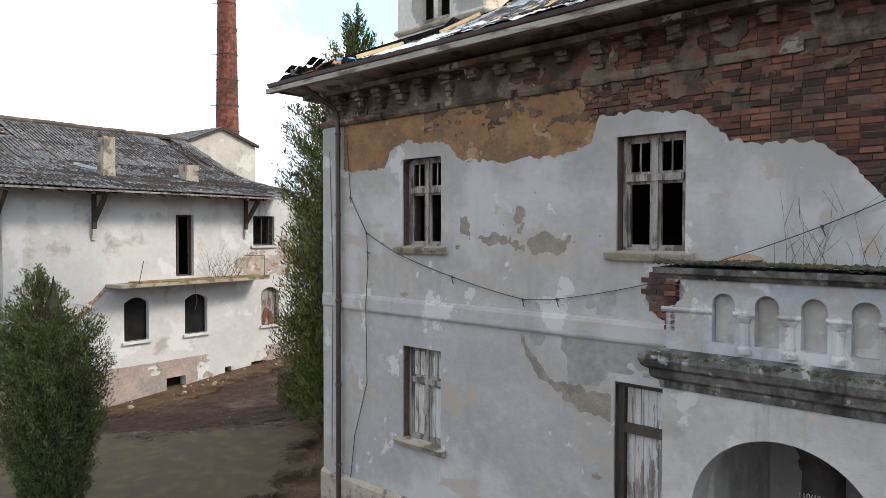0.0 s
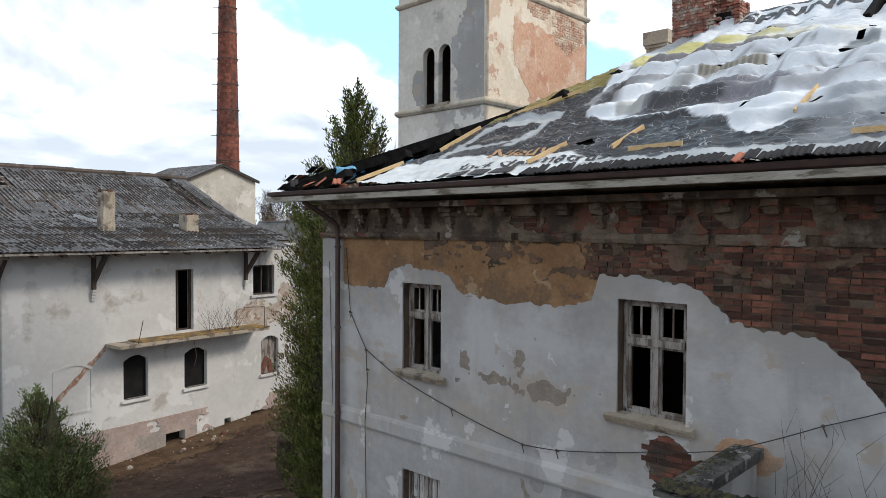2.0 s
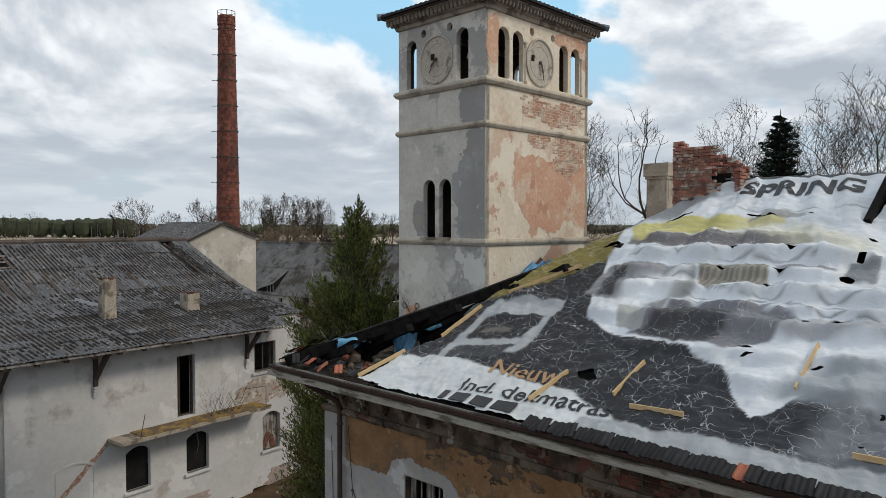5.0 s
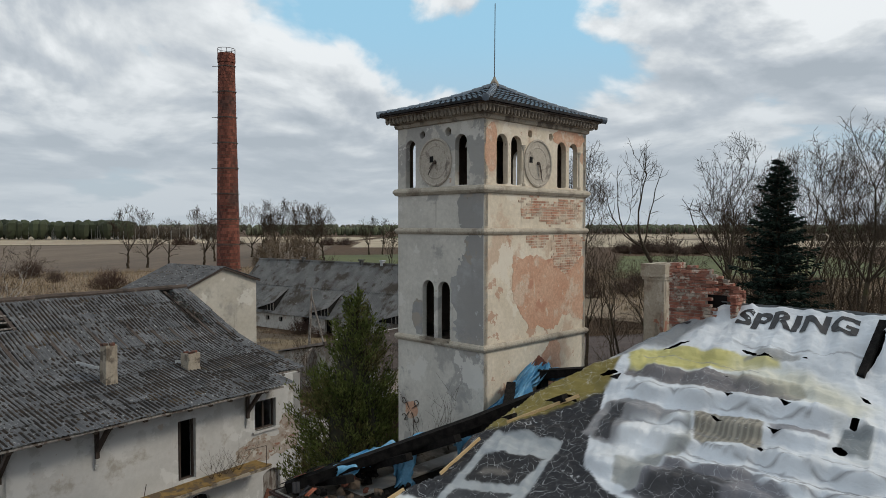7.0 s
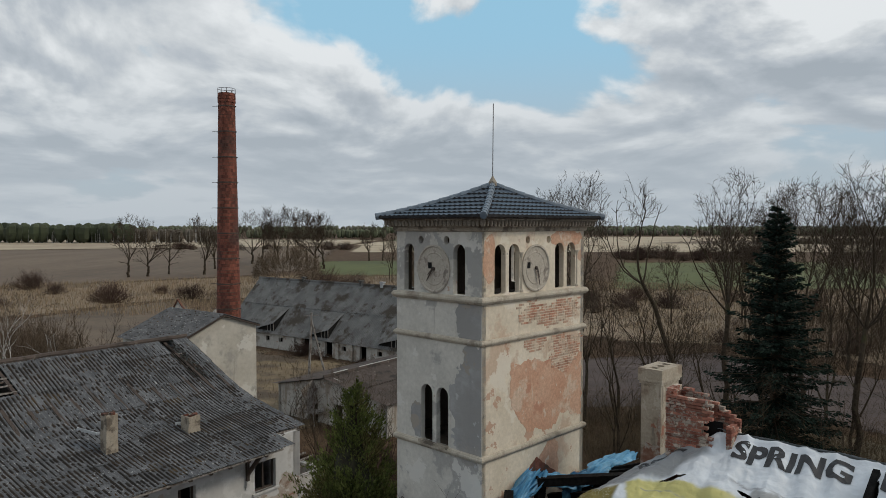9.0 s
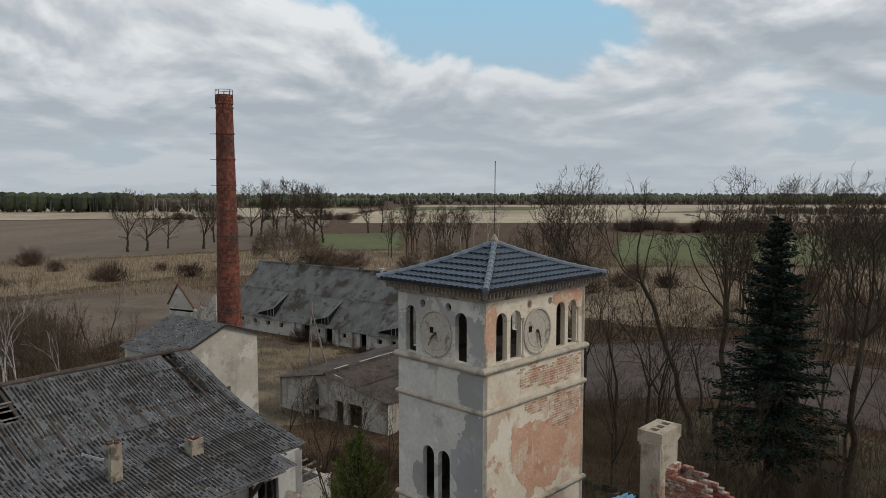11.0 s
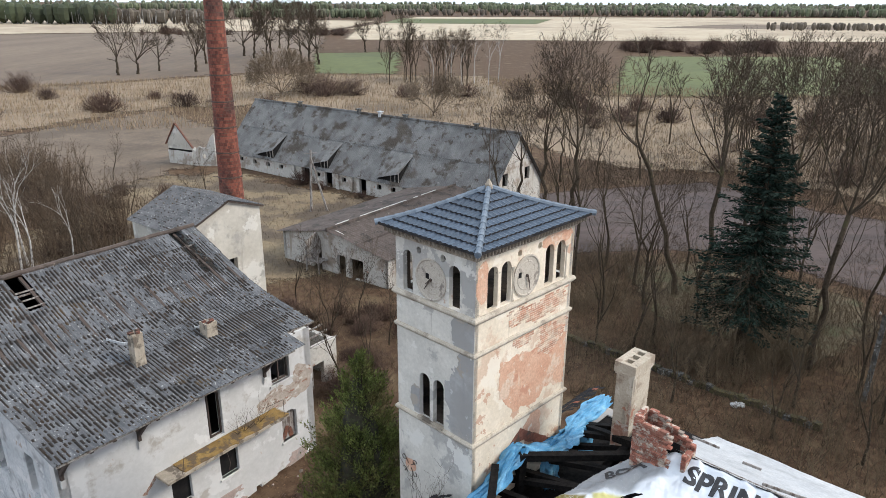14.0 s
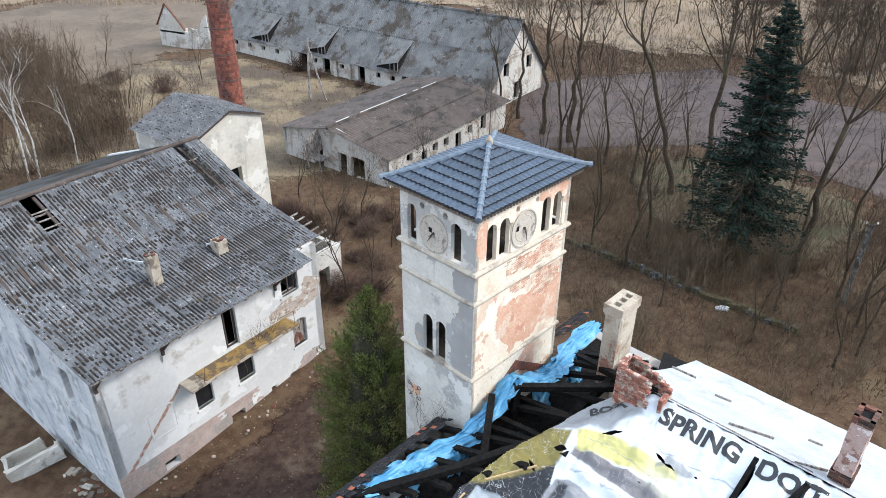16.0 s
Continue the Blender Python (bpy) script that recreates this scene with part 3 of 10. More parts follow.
def slab(name, f, x0, x1, z0, z1, step, y0, y1, mat, back=True, inner=None):
    """A sheet from y0 (front) to y1 in the xz plane wherever f(x, z) > 0, with its edge drawn onto f = 0."""
    nx, nz = max(1, round((x1 - x0) / step)), max(1, round((z1 - z0) / step))
    xs, zs = np.linspace(x0, x1, nx + 1), np.linspace(z0, z1, nz + 1)
    cx, cz = (xs[1:] + xs[:-1]) / 2, (zs[1:] + zs[:-1]) / 2
    keep = np.asarray(f(*np.meshgrid(cx, cz, indexing="ij"))) > 0
    X, Z = np.meshgrid(xs, zs, indexing="ij")
    pad = np.pad(keep, 1, mode="edge")
    quad = [pad[:-1, :-1], pad[1:, :-1], pad[:-1, 1:], pad[1:, 1:]]
    edge = np.any(quad, axis=0) & ~np.all(quad, axis=0)
    for _ in range(2):
        e = step * 0.3
        v, gx, gz = f(X, Z), (f(X + e, Z) - f(X - e, Z)) / (2 * e), (f(X, Z + e) - f(X, Z - e)) / (2 * e)
        k = np.clip(-v / np.maximum(np.hypot(gx, gz), 1e-3), -0.5 * step, 0.5 * step) * edge
        g = np.maximum(np.hypot(gx, gz), 1e-3)
        okx = np.ones_like(edge); okx[0] = okx[-1] = False
        okz = np.ones_like(edge); okz[:, 0] = okz[:, -1] = False
        X, Z = X + k * gx / g * okx, Z + k * gz / g * okz
    n = (nx + 1) * (nz + 1)
    idx = np.arange(n).reshape(nx + 1, nz + 1)
    front = np.stack([X.ravel(), np.full(n, y0), Z.ravel()], 1)
    verts = np.concatenate([front, np.stack([X.ravel(), np.full(n, y1), Z.ravel()], 1)])
    i, j = np.nonzero(keep)
    faces = [np.stack([idx[i, j], idx[i + 1, j], idx[i + 1, j + 1], idx[i, j + 1]], 1)]
    shown = len(faces[0])
    if back:
        faces.append(faces[0][:, ::-1] + n)
    k2 = np.pad(keep, 1)
    for di, dj, a, b in ((-1, 0, (0, 0), (0, 1)), (1, 0, (1, 1), (1, 0)), (0, -1, (1, 0), (0, 0)), (0, 1, (0, 1), (1, 1))):
        i, j = np.nonzero(keep & ~k2[1 + di:1 + di + nx, 1 + dj:1 + dj + nz])
        p, q = idx[i + a[0], j + a[1]], idx[i + b[0], j + b[1]]
        faces.append(np.stack([p, q, q + n, p + n], 1))
    faces = np.concatenate(faces)
    used, inv = np.unique(faces, return_inverse=True)
    me = pydata(name, verts[used], inv.reshape(faces.shape), (mat, inner) if inner else mat)
    if inner:
        slot = np.zeros(len(faces), int)
        slot[shown:2 * shown] = 1
        me.polygons.foreach_set("material_index", slot)
    return me


def rect(x, z, x0, x1, z0, z1):
    """Positive outside the rectangle."""
    return np.maximum(np.maximum(x0 - x, x - x1), np.maximum(z0 - z, z - z1))


def arch(x, z, x0, x1, z0, z1):
    """Positive outside a round-headed opening."""
    r, c = (x1 - x0) / 2, (x0 + x1) / 2
    return np.minimum(rect(x, z, x0, x1, z0, z1 - r), np.hypot(x - c, z - (z1 - r)) - r)


def disc(x, z, c, d, r):
    return np.hypot(x - c, z - d) - r

for _k in ("charred", "black", "old_tile", "thuja", "cypress", "spruce", "twig", "thicket", "whip", "bush", "bark", "litter", "yard_soil", "leaf"):
    M[_k].node_tree.nodes["Principled BSDF"].inputs["Specular IOR Level"].default_value = 0.12

# ---- ground, fields, track ----
def ground_height(x, y):
    """A shallow hollow by the outbuilding, small unevenness in the yard, level further out."""
    d = np.hypot((x + 17) / 13.0, (y - 26) / 9.0)
    h = -1.15 * np.exp(-d ** 2 * 1.1)
    near = np.clip(1 - np.hypot(x, y - 40) / 120.0, 0, 1)
    return h + near * 0.10 * fbm(x * 0.35, y * 0.35)


def make_ground():
    t = np.linspace(-1, 1, 171)
    xs = 4800 * np.sign(t) * np.abs(t) ** 3.4 + 14 * t
    X, Y = np.meshgrid(xs, xs + 30, indexing="ij")
    Z = ground_height(X, Y)
    n = len(xs)
    idx = np.arange(n * n).reshape(n, n)
    q = np.stack([idx[:-1, :-1], idx[1:, :-1], idx[1:, 1:], idx[:-1, 1:]], -1).reshape(-1, 4)
    me = pydata("ground", np.stack([X, Y, Z], -1).reshape(-1, 3), q, "litter", smooth=True)
    tagged(new("ground", me), "brown leaf-littered bare soil with dead grass", "ground", kind="structure")


def feathered(mat, width):
    """The same surface thinning out towards the patch's rim."""
    key = "%s_%g" % (mat, width)
    if key in M:
        return key
    m = M[mat].copy()
    nt = m.node_tree
    N, L = nt.nodes.new, nt.links.new
    at = N("ShaderNodeAttribute"); at.attribute_name = "rim"
    n = N("ShaderNodeTexNoise"); n.inputs["Scale"].default_value, n.inputs["Detail"].default_value, n.inputs["Roughness"].default_value = 0.9 / width, 8, 0.72
    L(N("ShaderNodeNewGeometry").outputs["Position"], n.inputs["Vector"])
    k = N("ShaderNodeMath"); k.operation = "MULTIPLY_ADD"; k.inputs[1].default_value, k.inputs[2].default_value = 3.2 * width, -1.9 * width
    L(n.outputs["Fac"], k.inputs[0])
    add = N("ShaderNodeMath"); add.operation = "ADD"; L(k.outputs[0], add.inputs[0]); L(at.outputs["Fac"], add.inputs[1])
    r = N("ShaderNodeMapRange"); r.interpolation_type = "SMOOTHSTEP"; r.inputs[1].default_value, r.inputs[2].default_value = -0.25 * width, 0.3 * width
    L(add.outputs[0], r.inputs[0]); L(r.outputs[0], nt.nodes["Principled BSDF"].inputs["Alpha"])
    M[key] = m
    return key


def inside(x, y, pts):
    """Signed distance to a polygon, positive within."""
    d, w = np.full(np.shape(x), 1e9), np.zeros(np.shape(x), bool)
    for (ax, ay), (bx, by) in zip(pts, pts[1:] + pts[:1]):
        t = np.clip(((x - ax) * (bx - ax) + (y - ay) * (by - ay)) / ((bx - ax) ** 2 + (by - ay) ** 2), 0, 1)
        d = np.minimum(d, np.hypot(x - ax - t * (bx - ax), y - ay - t * (by - ay)))
        w ^= ((ay > y) != (by > y)) & (x < (bx - ax) * (y - ay) / (by - ay + 1e-9) + ax)
    return np.where(w, d, -d)


def patch(name, corners, mat, z, label, category="field", width=3.0, n=70, follow=False):
    """A field or strip level with the ground, with an uneven thinning rim."""
    px, py = [c[0] for c in corners], [c[1] for c in corners]
    X, Y = np.meshgrid(np.linspace(min(px) - width, max(px) + width, n), np.linspace(min(py) - width, max(py) + width, n), indexing="ij")
    f = inside(X, Y, corners)
    idx = np.arange(n * n).reshape(n, n)
    q = np.stack([idx[:-1, :-1], idx[1:, :-1], idx[1:, 1:], idx[:-1, 1:]], -1).reshape(-1, 4)
    cell = max(X[1, 0] - X[0, 0], Y[0, 1] - Y[0, 0])
    q = q[(f.ravel()[q] > -width - cell).any(1)]
    me = pydata(name, np.stack([X, Y, z + (ground_height(X, Y) if follow else 0 * X)], -1).reshape(-1, 3), q, feathered(mat, width))
    me.attributes.new("rim", "FLOAT", "POINT").data.foreach_set("value", f.ravel())
    tagged(new(name, me), label, category, kind="structure")


make_ground()
patch("field", [(-900, 190), (-125, 203), (-64, 250), (-48, 300), (-62, 400), (-86, 610), (-313, 515), (-1100, 500)], "plough", 0.10, "brown ploughed field", "field", 6.0)
patch("meadow", [(-170, 128), (-84, 131), (-63, 168), (-45, 170), (-28, 205), (-40, 250), (-64, 249), (-125, 202), (-260, 188)], "reed_bed", 0.14, "dry yellow reeds", "meadow", 6.0, 90)
patch("meadow", [(-45, 172), (-24, 152), (6, 138), (22, 112), (30, 104), (45, 102), (56, 84), (112, 78), (150, 150), (110, 188), (58, 192), (22, 200), (18, 246), (-38, 249)], "reed_bed", 0.18, "dry yellow reeds", "meadow", 6.0, 90)
patch("field", [(-110, 84), (-50, 78), (-38, 104), (-30, 125), (-50, 150), (-64, 168), (-84, 128), (-130, 124)], "dirt", 0.09, "bare brown dirt field", "field", 4.0)
patch("meadow", [(-46, 62), (-27, 58), (-10, 60), (0, 70), (-2, 84), (-30, 104), (-46, 100)], "dry_grass", 0.07, "pale dry grass", "meadow", 4.0, 90)
patch("field", [(-60, 350), (-43, 250), (-12, 250), (-16, 362)], "green_field", 0.13, "green winter crop field", "field", 5.0)
patch("field", [(48, 196), (76, 191), (150, 196), (190, 340), (88, 338)], "green_field", 0.15, "green winter crop field", "field", 5.0)
patch("field", [(-900, 505), (-313, 522), (-85, 625), (-70, 900), (-500, 960), (-1100, 700)], "pale_field", 0.22, "pale stubble field", "field", 8.0)
patch("field", [(-80, 640), (160, 560), (420, 520), (900, 760), (760, 1180), (-30, 1120)], "pale_field", 0.30, "pale stubble field", "field", 8.0)
patch("field", [(-60, 470), (180, 470), (520, 470), (420, 560), (150, 600), (-70, 640)], "pale_field", 0.20, "green winter crop field", "field", 5.0)
patch("field", [(200, 700), (520, 640), (700, 760), (330, 820)], "plough", 0.42, "brown ploughed field", "field", 6.0)
patch("field", [(-60, 800), (110, 790), (160, 1000), (-50, 1010)], "green_field", 0.46, "green winter crop field", "field", 5.0)
patch("track", [(9, 67), (28, 68), (35, 62), (39, 57), (43, 46), (50, 34), (70, 26), (78, 46), (64, 66), (54, 79), (47, 84), (39, 98), (26, 95), (9, 90)], "road", 0.09, "broad dark wet earth track with wheel ruts", "track", 1.6, 90)
patch("verge", [(18, 52), (27, 44), (36, 50), (37, 56), (33, 60.5), (27, 65.5), (18, 64)], "verge_grass", 0.10, "thin grass under the spruce", "grass", 1.2)
patch("yard", [(-19, 22), (-14.2, 23.4), (-6, 34.2), (1, 44), (9, 34), (4, 26), (-3.5, 23), (-9.5, 21.3), (-15, 17)], "yard_soil", 0.045, "dark red-brown damp soil of the yard", "soil", 2.0, 110, True)
patch("lawn", [(-10, 20.2), (-3.4, 21.5), (-3.0, 16.5), (-5, 12), (-7, 5), (-14, 5), (-15, 14)], "grass", 0.06, "thin worn grass", "grass", 1.6)

# ---- the main house: facade along x, its depth along y, corner at the origin ----
HOUSE = pose(-2.505, 15.312, 0, 0, 0, -44.07)
house = thing("house", HOUSE, "derelict two-storey plastered brick house with fallen render", "house")
LEN, DEPTH, TOPZ = 24.0, 13.4, 8.95
WINDOWS = [(2.42, 3.45, 5.58, 7.27), (7.05, 8.11, 5.58, 7.28), (2.43, 3.45, 1.84, 3.66), (7.04, 8.11, 0.75, 3.65),
           (11.9, 12.95, 5.58, 7.28), (16.6, 17.65, 5.58, 7.28), (21.2, 22.25, 5.58, 7.28), (16.6, 17.65, 1.84, 3.66)]


def blotch(x, z, cx, cz, rx, rz, wob=0.5, s=2.4):
    """Positive inside an uneven patch."""
    return 1 - np.hypot((x - cx) / rx, (z - cz) / rz) + wob * fbm(x * s + cx, z * s + cz, 4)


def openings(x, z):
    f = np.full(np.shape(x), 9.0)
    for x0, x1, z0, z1 in WINDOWS:
        f = np.minimum(f, rect(x, z, x0, x1, z0, z1))
    return f


def plaster_edge(x):
    """Height at which the grey plaster has broken off."""
    return np.interp(x, [0.0, 1.88, 2.05, 2.54, 3.58, 4.0, 5.02, 6.14, 6.6, 6.74, 7.74, 8.31, 8.69, 9.0, 9.72, 10.09, 10.5, 11.5, 14, 24],
                     [7.16, 7.11, 7.44, 7.60, 7.47, 7.14, 7.02, 7.14, 7.22, 7.59, 7.64, 7.46, 7.15, 7.05, 6.99, 6.72, 6.28, 5.9, 6.6, 7.0])


def plaster_mask(x, z):
    f = plaster_edge(x) + 0.16 * fbm(x * 3.1, z * 3.1) + 0.10 * fbm(x * 11, z * 11, 2) - z
    f = np.minimum(f, openings(x, z))
    f = np.minimum(f, disc(x, z, 8.35, 4.98, 0.16) + 0.2 * fbm(x * 6, z * 6))
    return np.where(x < 0.62, np.minimum(8.1 - z, 9), f)


def ochre_mask(x, z):
    f = np.minimum(6.75 + 0.9 * fbm(x * 1.5, z * 2.2) - 0.5 * (z - 7.6) - x, 8.12 - z)
    holes = 0.47 - np.abs(fbm(x * 3.1 + 40, z * 5.1)) - 0.10 * np.clip((x - 4.0) / 3, 0, 1)
    return np.minimum(np.minimum(f, holes), openings(x, z))


def make_house_walls():
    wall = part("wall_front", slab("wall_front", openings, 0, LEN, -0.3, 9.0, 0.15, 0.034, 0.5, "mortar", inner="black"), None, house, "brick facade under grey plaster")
    part("plaster", slab("plaster", plaster_mask, 0, 11.4, -0.3, 8.12, 0.04, 0.0, 0.034, "plaster", back=False), None, wall, "grey patched plaster broken off along its top")
    part("plaster", slab("plaster", plaster_mask, 11.4, LEN, -0.3, 8.12, 0.12, 0.0, 0.034, "plaster", back=False), None, wall)
    part("undercoat", slab("undercoat", ochre_mask, 0.6, 8.0, 6.6, 8.12, 0.035, 0.014, 0.034, "ochre", back=False), None, wall, "ochre undercoat with holes")
    streak = lambda x, z: 0.10 + 0.03 * x - np.abs(z - np.interp(x, [5.2, 5.4, 5.65, 6.16, 6.9, 7.0], [4.3, 3.95, 3.6, 3.35, 3.25, 3.2])) * 0.8 - 0.16 + 0.22 * fbm(x * 3, z * 3)
    peel = lambda x, z: np.minimum(streak(x, z) + 0.12 * fbm(x * 9, z * 9, 3), np.minimum(x - 5.3, 6.98 - x))
    tagged(part("peeled_patch", slab("peeled_patch", lambda x, z: np.minimum(np.minimum(peel(x, z), plaster_mask(x, z) - 0.02), rect(x, z, -1, 12, 4.22, 4.62)), 5.0, 7.2, 2.6, 4.2, 0.035, -0.004, 0.001, "peel", back=False), None, wall, "beige patches where paint has peeled"), kind="stuff")
    beige = lambda x, z: np.max([blotch(x, z, a, b, c, d, 3.2, 4.5) - 0.25 for a, b, c, d in ((5.25, 6.0, 0.30, 0.34), (5.9, 5.68, 0.75, 0.16), (4.7, 5.75, 0.35, 0.10), (3.95, 5.88, 0.22, 0.25))], axis=0)
    tagged(part("peeled_patch", slab("peeled_patch", lambda x, z: 0.2 * beige(x, z), 3.4, 7.2, 4.9, 6.5, 0.035, -0.004, 0.001, "peel", back=False), None, wall, "beige patch where paint has peeled"), kind="stuff")
    damp = lambda x, z: np.minimum(np.maximum(blotch(x, z, 7.0, 4.2, 1.1, 0.55, 2.4, 3.0), blotch(x, z, 8.0, 3.4, 0.5, 0.9, 2.4, 3.0)) * 0.3, np.minimum(rect(x, z, -1, 12, 4.22, 4.62), openings(x, z) - 0.12))
    part("damp_patch", slab("damp_patch", damp, 5.4, 8.8, 2.4, 5.0, 0.045, -0.003, 0.001, "damp", back=False), None, wall, "dark grey damp stain beside the porch")
    part("bare_patch", slab("bare_patch", lambda x, z: 0.4 * blotch(x, z, 8.95, 5.36, 0.42, 0.22, 0.8, 3.5), 8.3, 9.5, 5.0, 5.75, 0.03, -0.006, 0.001, "raw_render", back=False), None, wall, "orange-buff raw render laid bare above the balcony")
    part("bare_mortar", slab("bare_mortar", lambda x, z: 0.3 * blotch(x, z, 7.9, 5.0, 0.36, 0.36, 0.7, 4), 7.4, 8.4, 4.6, 5.5, 0.03, -0.003, 0.001, "mortar", back=False), None, wall)
    rb, vs, fs = random.Random(19), [], []
    for r in range(9):
        for c in range(4):
            x, z = 7.46 + 0.25 * c + 0.125 * (r % 2), 4.66 + 0.082 * r
            if float(blotch(np.array(x + 0.12), np.array(z + 0.03), 7.9, 5.0, 0.36, 0.36, 0.7, 4)) > 0.05:
                b0, y0 = len(vs), -0.014 + rb.uniform(-0.004, 0.004)
                for zz in (z, z + 0.07):
                    vs += [(x + 0.005, y0, zz), (x + 0.24, y0, zz), (x + 0.24, 0.0, zz), (x + 0.005, 0.0, zz)]
                fs += [(b0, b0 + 1, b0 + 5, b0 + 4), (b0 + 1, b0 + 2, b0 + 6, b0 + 5), (b0 + 4, b0 + 5, b0 + 6, b0 + 7), (b0 + 3, b0, b0 + 4, b0 + 7), (b0 + 1, b0, b0 + 3, b0 + 2)]
    tagged(part("bricks", pydata("bricks", vs, fs, "brick_joined"), None, wall, "few bare bricks beside the balcony"), kind="stuff")
    rest = lambda x, z: np.minimum(-0.20 + fbm(x * 1.9 + 11, z * 5.5, 6) * 1.2 + 0.6 * fbm(x * 11, z * 15, 3) + 0.50 * (z - 7.6) - 0.05 * np.clip(x - 8, 0, 3), z - plaster_edge(x) - 0.03)
    tagged(part("render_residue", slab("render_residue", lambda x, z: np.minimum(rest(x, z), openings(x, z)), 3.0, 11.4, 6.5, 8.1, 0.03, 0.003, 0.012, "brown_residue", back=False), None, wall, "brown residue of render over the bricks"), kind="stuff")
    for y0, y1 in ((0.5, 4.7), (9.9, DEPTH)):
        bm = bmesh.new(); box(bm, 0.0, 0.5, y0, y1, -0.3, 9.0); part("wall_side", bm, "plaster", house)
    bm = bmesh.new(); box(bm, LEN - 0.5, LEN, 0.5, DEPTH, -0.3, 9.0); box(bm, 0.5, LEN - 0.5, DEPTH - 0.5, DEPTH, -0.3, 9.0)
    part("wall_back", bm, "plaster", house)
    # Black lining behind the windows; the rooms' shade is put into its colour.
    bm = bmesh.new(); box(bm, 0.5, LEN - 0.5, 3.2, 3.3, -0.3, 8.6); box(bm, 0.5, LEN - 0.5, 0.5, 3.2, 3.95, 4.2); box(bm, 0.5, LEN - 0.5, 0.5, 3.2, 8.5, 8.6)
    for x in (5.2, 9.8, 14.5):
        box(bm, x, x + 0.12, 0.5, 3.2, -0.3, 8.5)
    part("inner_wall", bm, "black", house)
    # pilaster strip at the corner, string course, plinth
    bm = bmesh.new(); box(bm, -0.06, 0.40, -0.045, 0.5, -0.3, 8.1)
    bmesh.ops.bevel(bm, geom=bm.edges[:], offset=0.015, segments=1)
    part("pilaster", bm, "plaster", house)
    for x0, x1 in ((-0.07, 7.9), (8.0, LEN)):
        bm = bmesh.new()
        sweep(bm, [(-0.01, 4.25), (0.05, 4.25), (0.065, 4.29), (0.065, 4.50), (0.045, 4.56), (-0.01, 4.58)], [((x0, 0, 0), (0, -1, 0)), ((x1, 0, 0), (0, -1, 0))])
        part("string_course", bm, "plaster", house)
    bm = bmesh.new()
    sweep(bm, [(-0.01, -0.3), (0.10, -0.3), (0.10, 0.62), (0.03, 0.70), (-0.01, 0.70)], [((-0.1, 0, 0), (0, -1, 0)), ((8.8, 0, 0), (0, -1, 0))])
    part("plinth", bm, "stone", house)
    # cornice: moulding, frieze brackets, soffit, gutter
    rnd = random.Random(3)
    bm = bmesh.new()
    for x0, x1, d in ((-0.09, 1.9, 0.10), (1.92, 3.4, 0.085), (3.45, 5.1, 0.05), (5.25, 6.3, 0.06), (6.45, 8.4, 0.05), (8.5, 9.6, 0.035), (9.8, 24.0, 0.04)):
        bm = bmesh.new()
        sweep(bm, [(-0.02, 8.10), (d * 0.5, 8.10), (d, 8.16), (d, 8.20), (d * 0.6, 8.24), (-0.02, 8.24)], [((x0 + (x1 - x0) * k / 12, 0, rnd.uniform(-0.012, 0.012)), (0, -1 + rnd.uniform(-0.3, 0.2), 0)) for k in range(13)])
        part("moulding", bm, "cornice", house, "crumbling plaster moulding")
    part("frieze", slab("frieze", lambda x, z: 0.18 - np.abs(fbm(x * 1.3 + 7, z * 2.0)) - 0.05 * np.clip((x - 3.2) / 6, 0, 1), 0, 11.5, 8.24, 8.86, 0.05, 0.0, 0.034, "cornice", back=False), None, house)
    for i in range(-1, 37):
        x = 1.23 + 0.615 * i
        top = (0.25 if i < 4 else 0.20) + rnd.uniform(-0.03, 0.02)
        bm = bmesh.new()
        broken = i > 3 and rnd.random() < 0.6
        box(bm, x - 0.115, x + 0.115, -top, 0.03, 8.60, 8.70)
        box(bm, x - 0.105, x + 0.105, -top * 0.8, 0.03, 8.52, 8.60)
        if not broken:
            box(bm, x - 0.085, x + 0.085, -top * 0.6, 0.03, 8.40, 8.52)
            box(bm, x - 0.06, x + 0.06, -top * 0.35, 0.03, 8.32, 8.40)
        bmesh.ops.bevel(bm, geom=bm.edges[:], offset=0.018, segments=1)
        wear = 0.016 if i < 4 else 0.03
        for v in bm.verts:
            v.co += Vector((rnd.uniform(-1, 1) * wear, rnd.uniform(-0.3, 1) * wear, rnd.uniform(-1, 1) * wear * 0.7))
        part("bracket", bm, "cornice", house)
    for y in (0.9, 1.6, 2.3, 3.0, 3.7):
        bm = bmesh.new(); box(bm, -0.28, 0.03, y - 0.12, y + 0.12, 8.5, 8.7); box(bm, -0.16, 0.03, y - 0.08, y + 0.08, 8.34, 8.5)
        part("bracket", bm, "cornice", house)
    bm = bmesh.new(); box(bm, -0.36, LEN, -0.36, 0.03, 8.70, 8.80); box(bm, -0.36, 0.03, 0.034, 4.75, 8.70, 8.80)
    part("bed_mould", bm, "cornice", house)
    bm = bmesh.new()
    v = [bm.verts.new(p) for p in ((-0.9, -0.76, 8.95), (LEN, -0.76, 8.95), (LEN, 0.0, 8.82), (0, 0, 8.82), (0, 4.75, 8.82), (-0.9, 4.75, 8.95))]
    bm.faces.new((v[0], v[1], v[2], v[3])); bm.faces.new((v[0], v[3], v[4], v[5]))
    bmesh.ops.solidify(bm, geom=bm.faces[:], thickness=0.03)
    part("soffit", bm, "soffit", house, "pale stained soffit boards")
    gut = [(0, 0), (0.02, -0.07), (0.08, -0.10), (0.14, -0.07), (0.16, 0.0), (0.145, 0.0), (0.125, -0.06), (0.08, -0.085), (0.035, -0.06), (0.015, 0)]
    bm = bmesh.new()
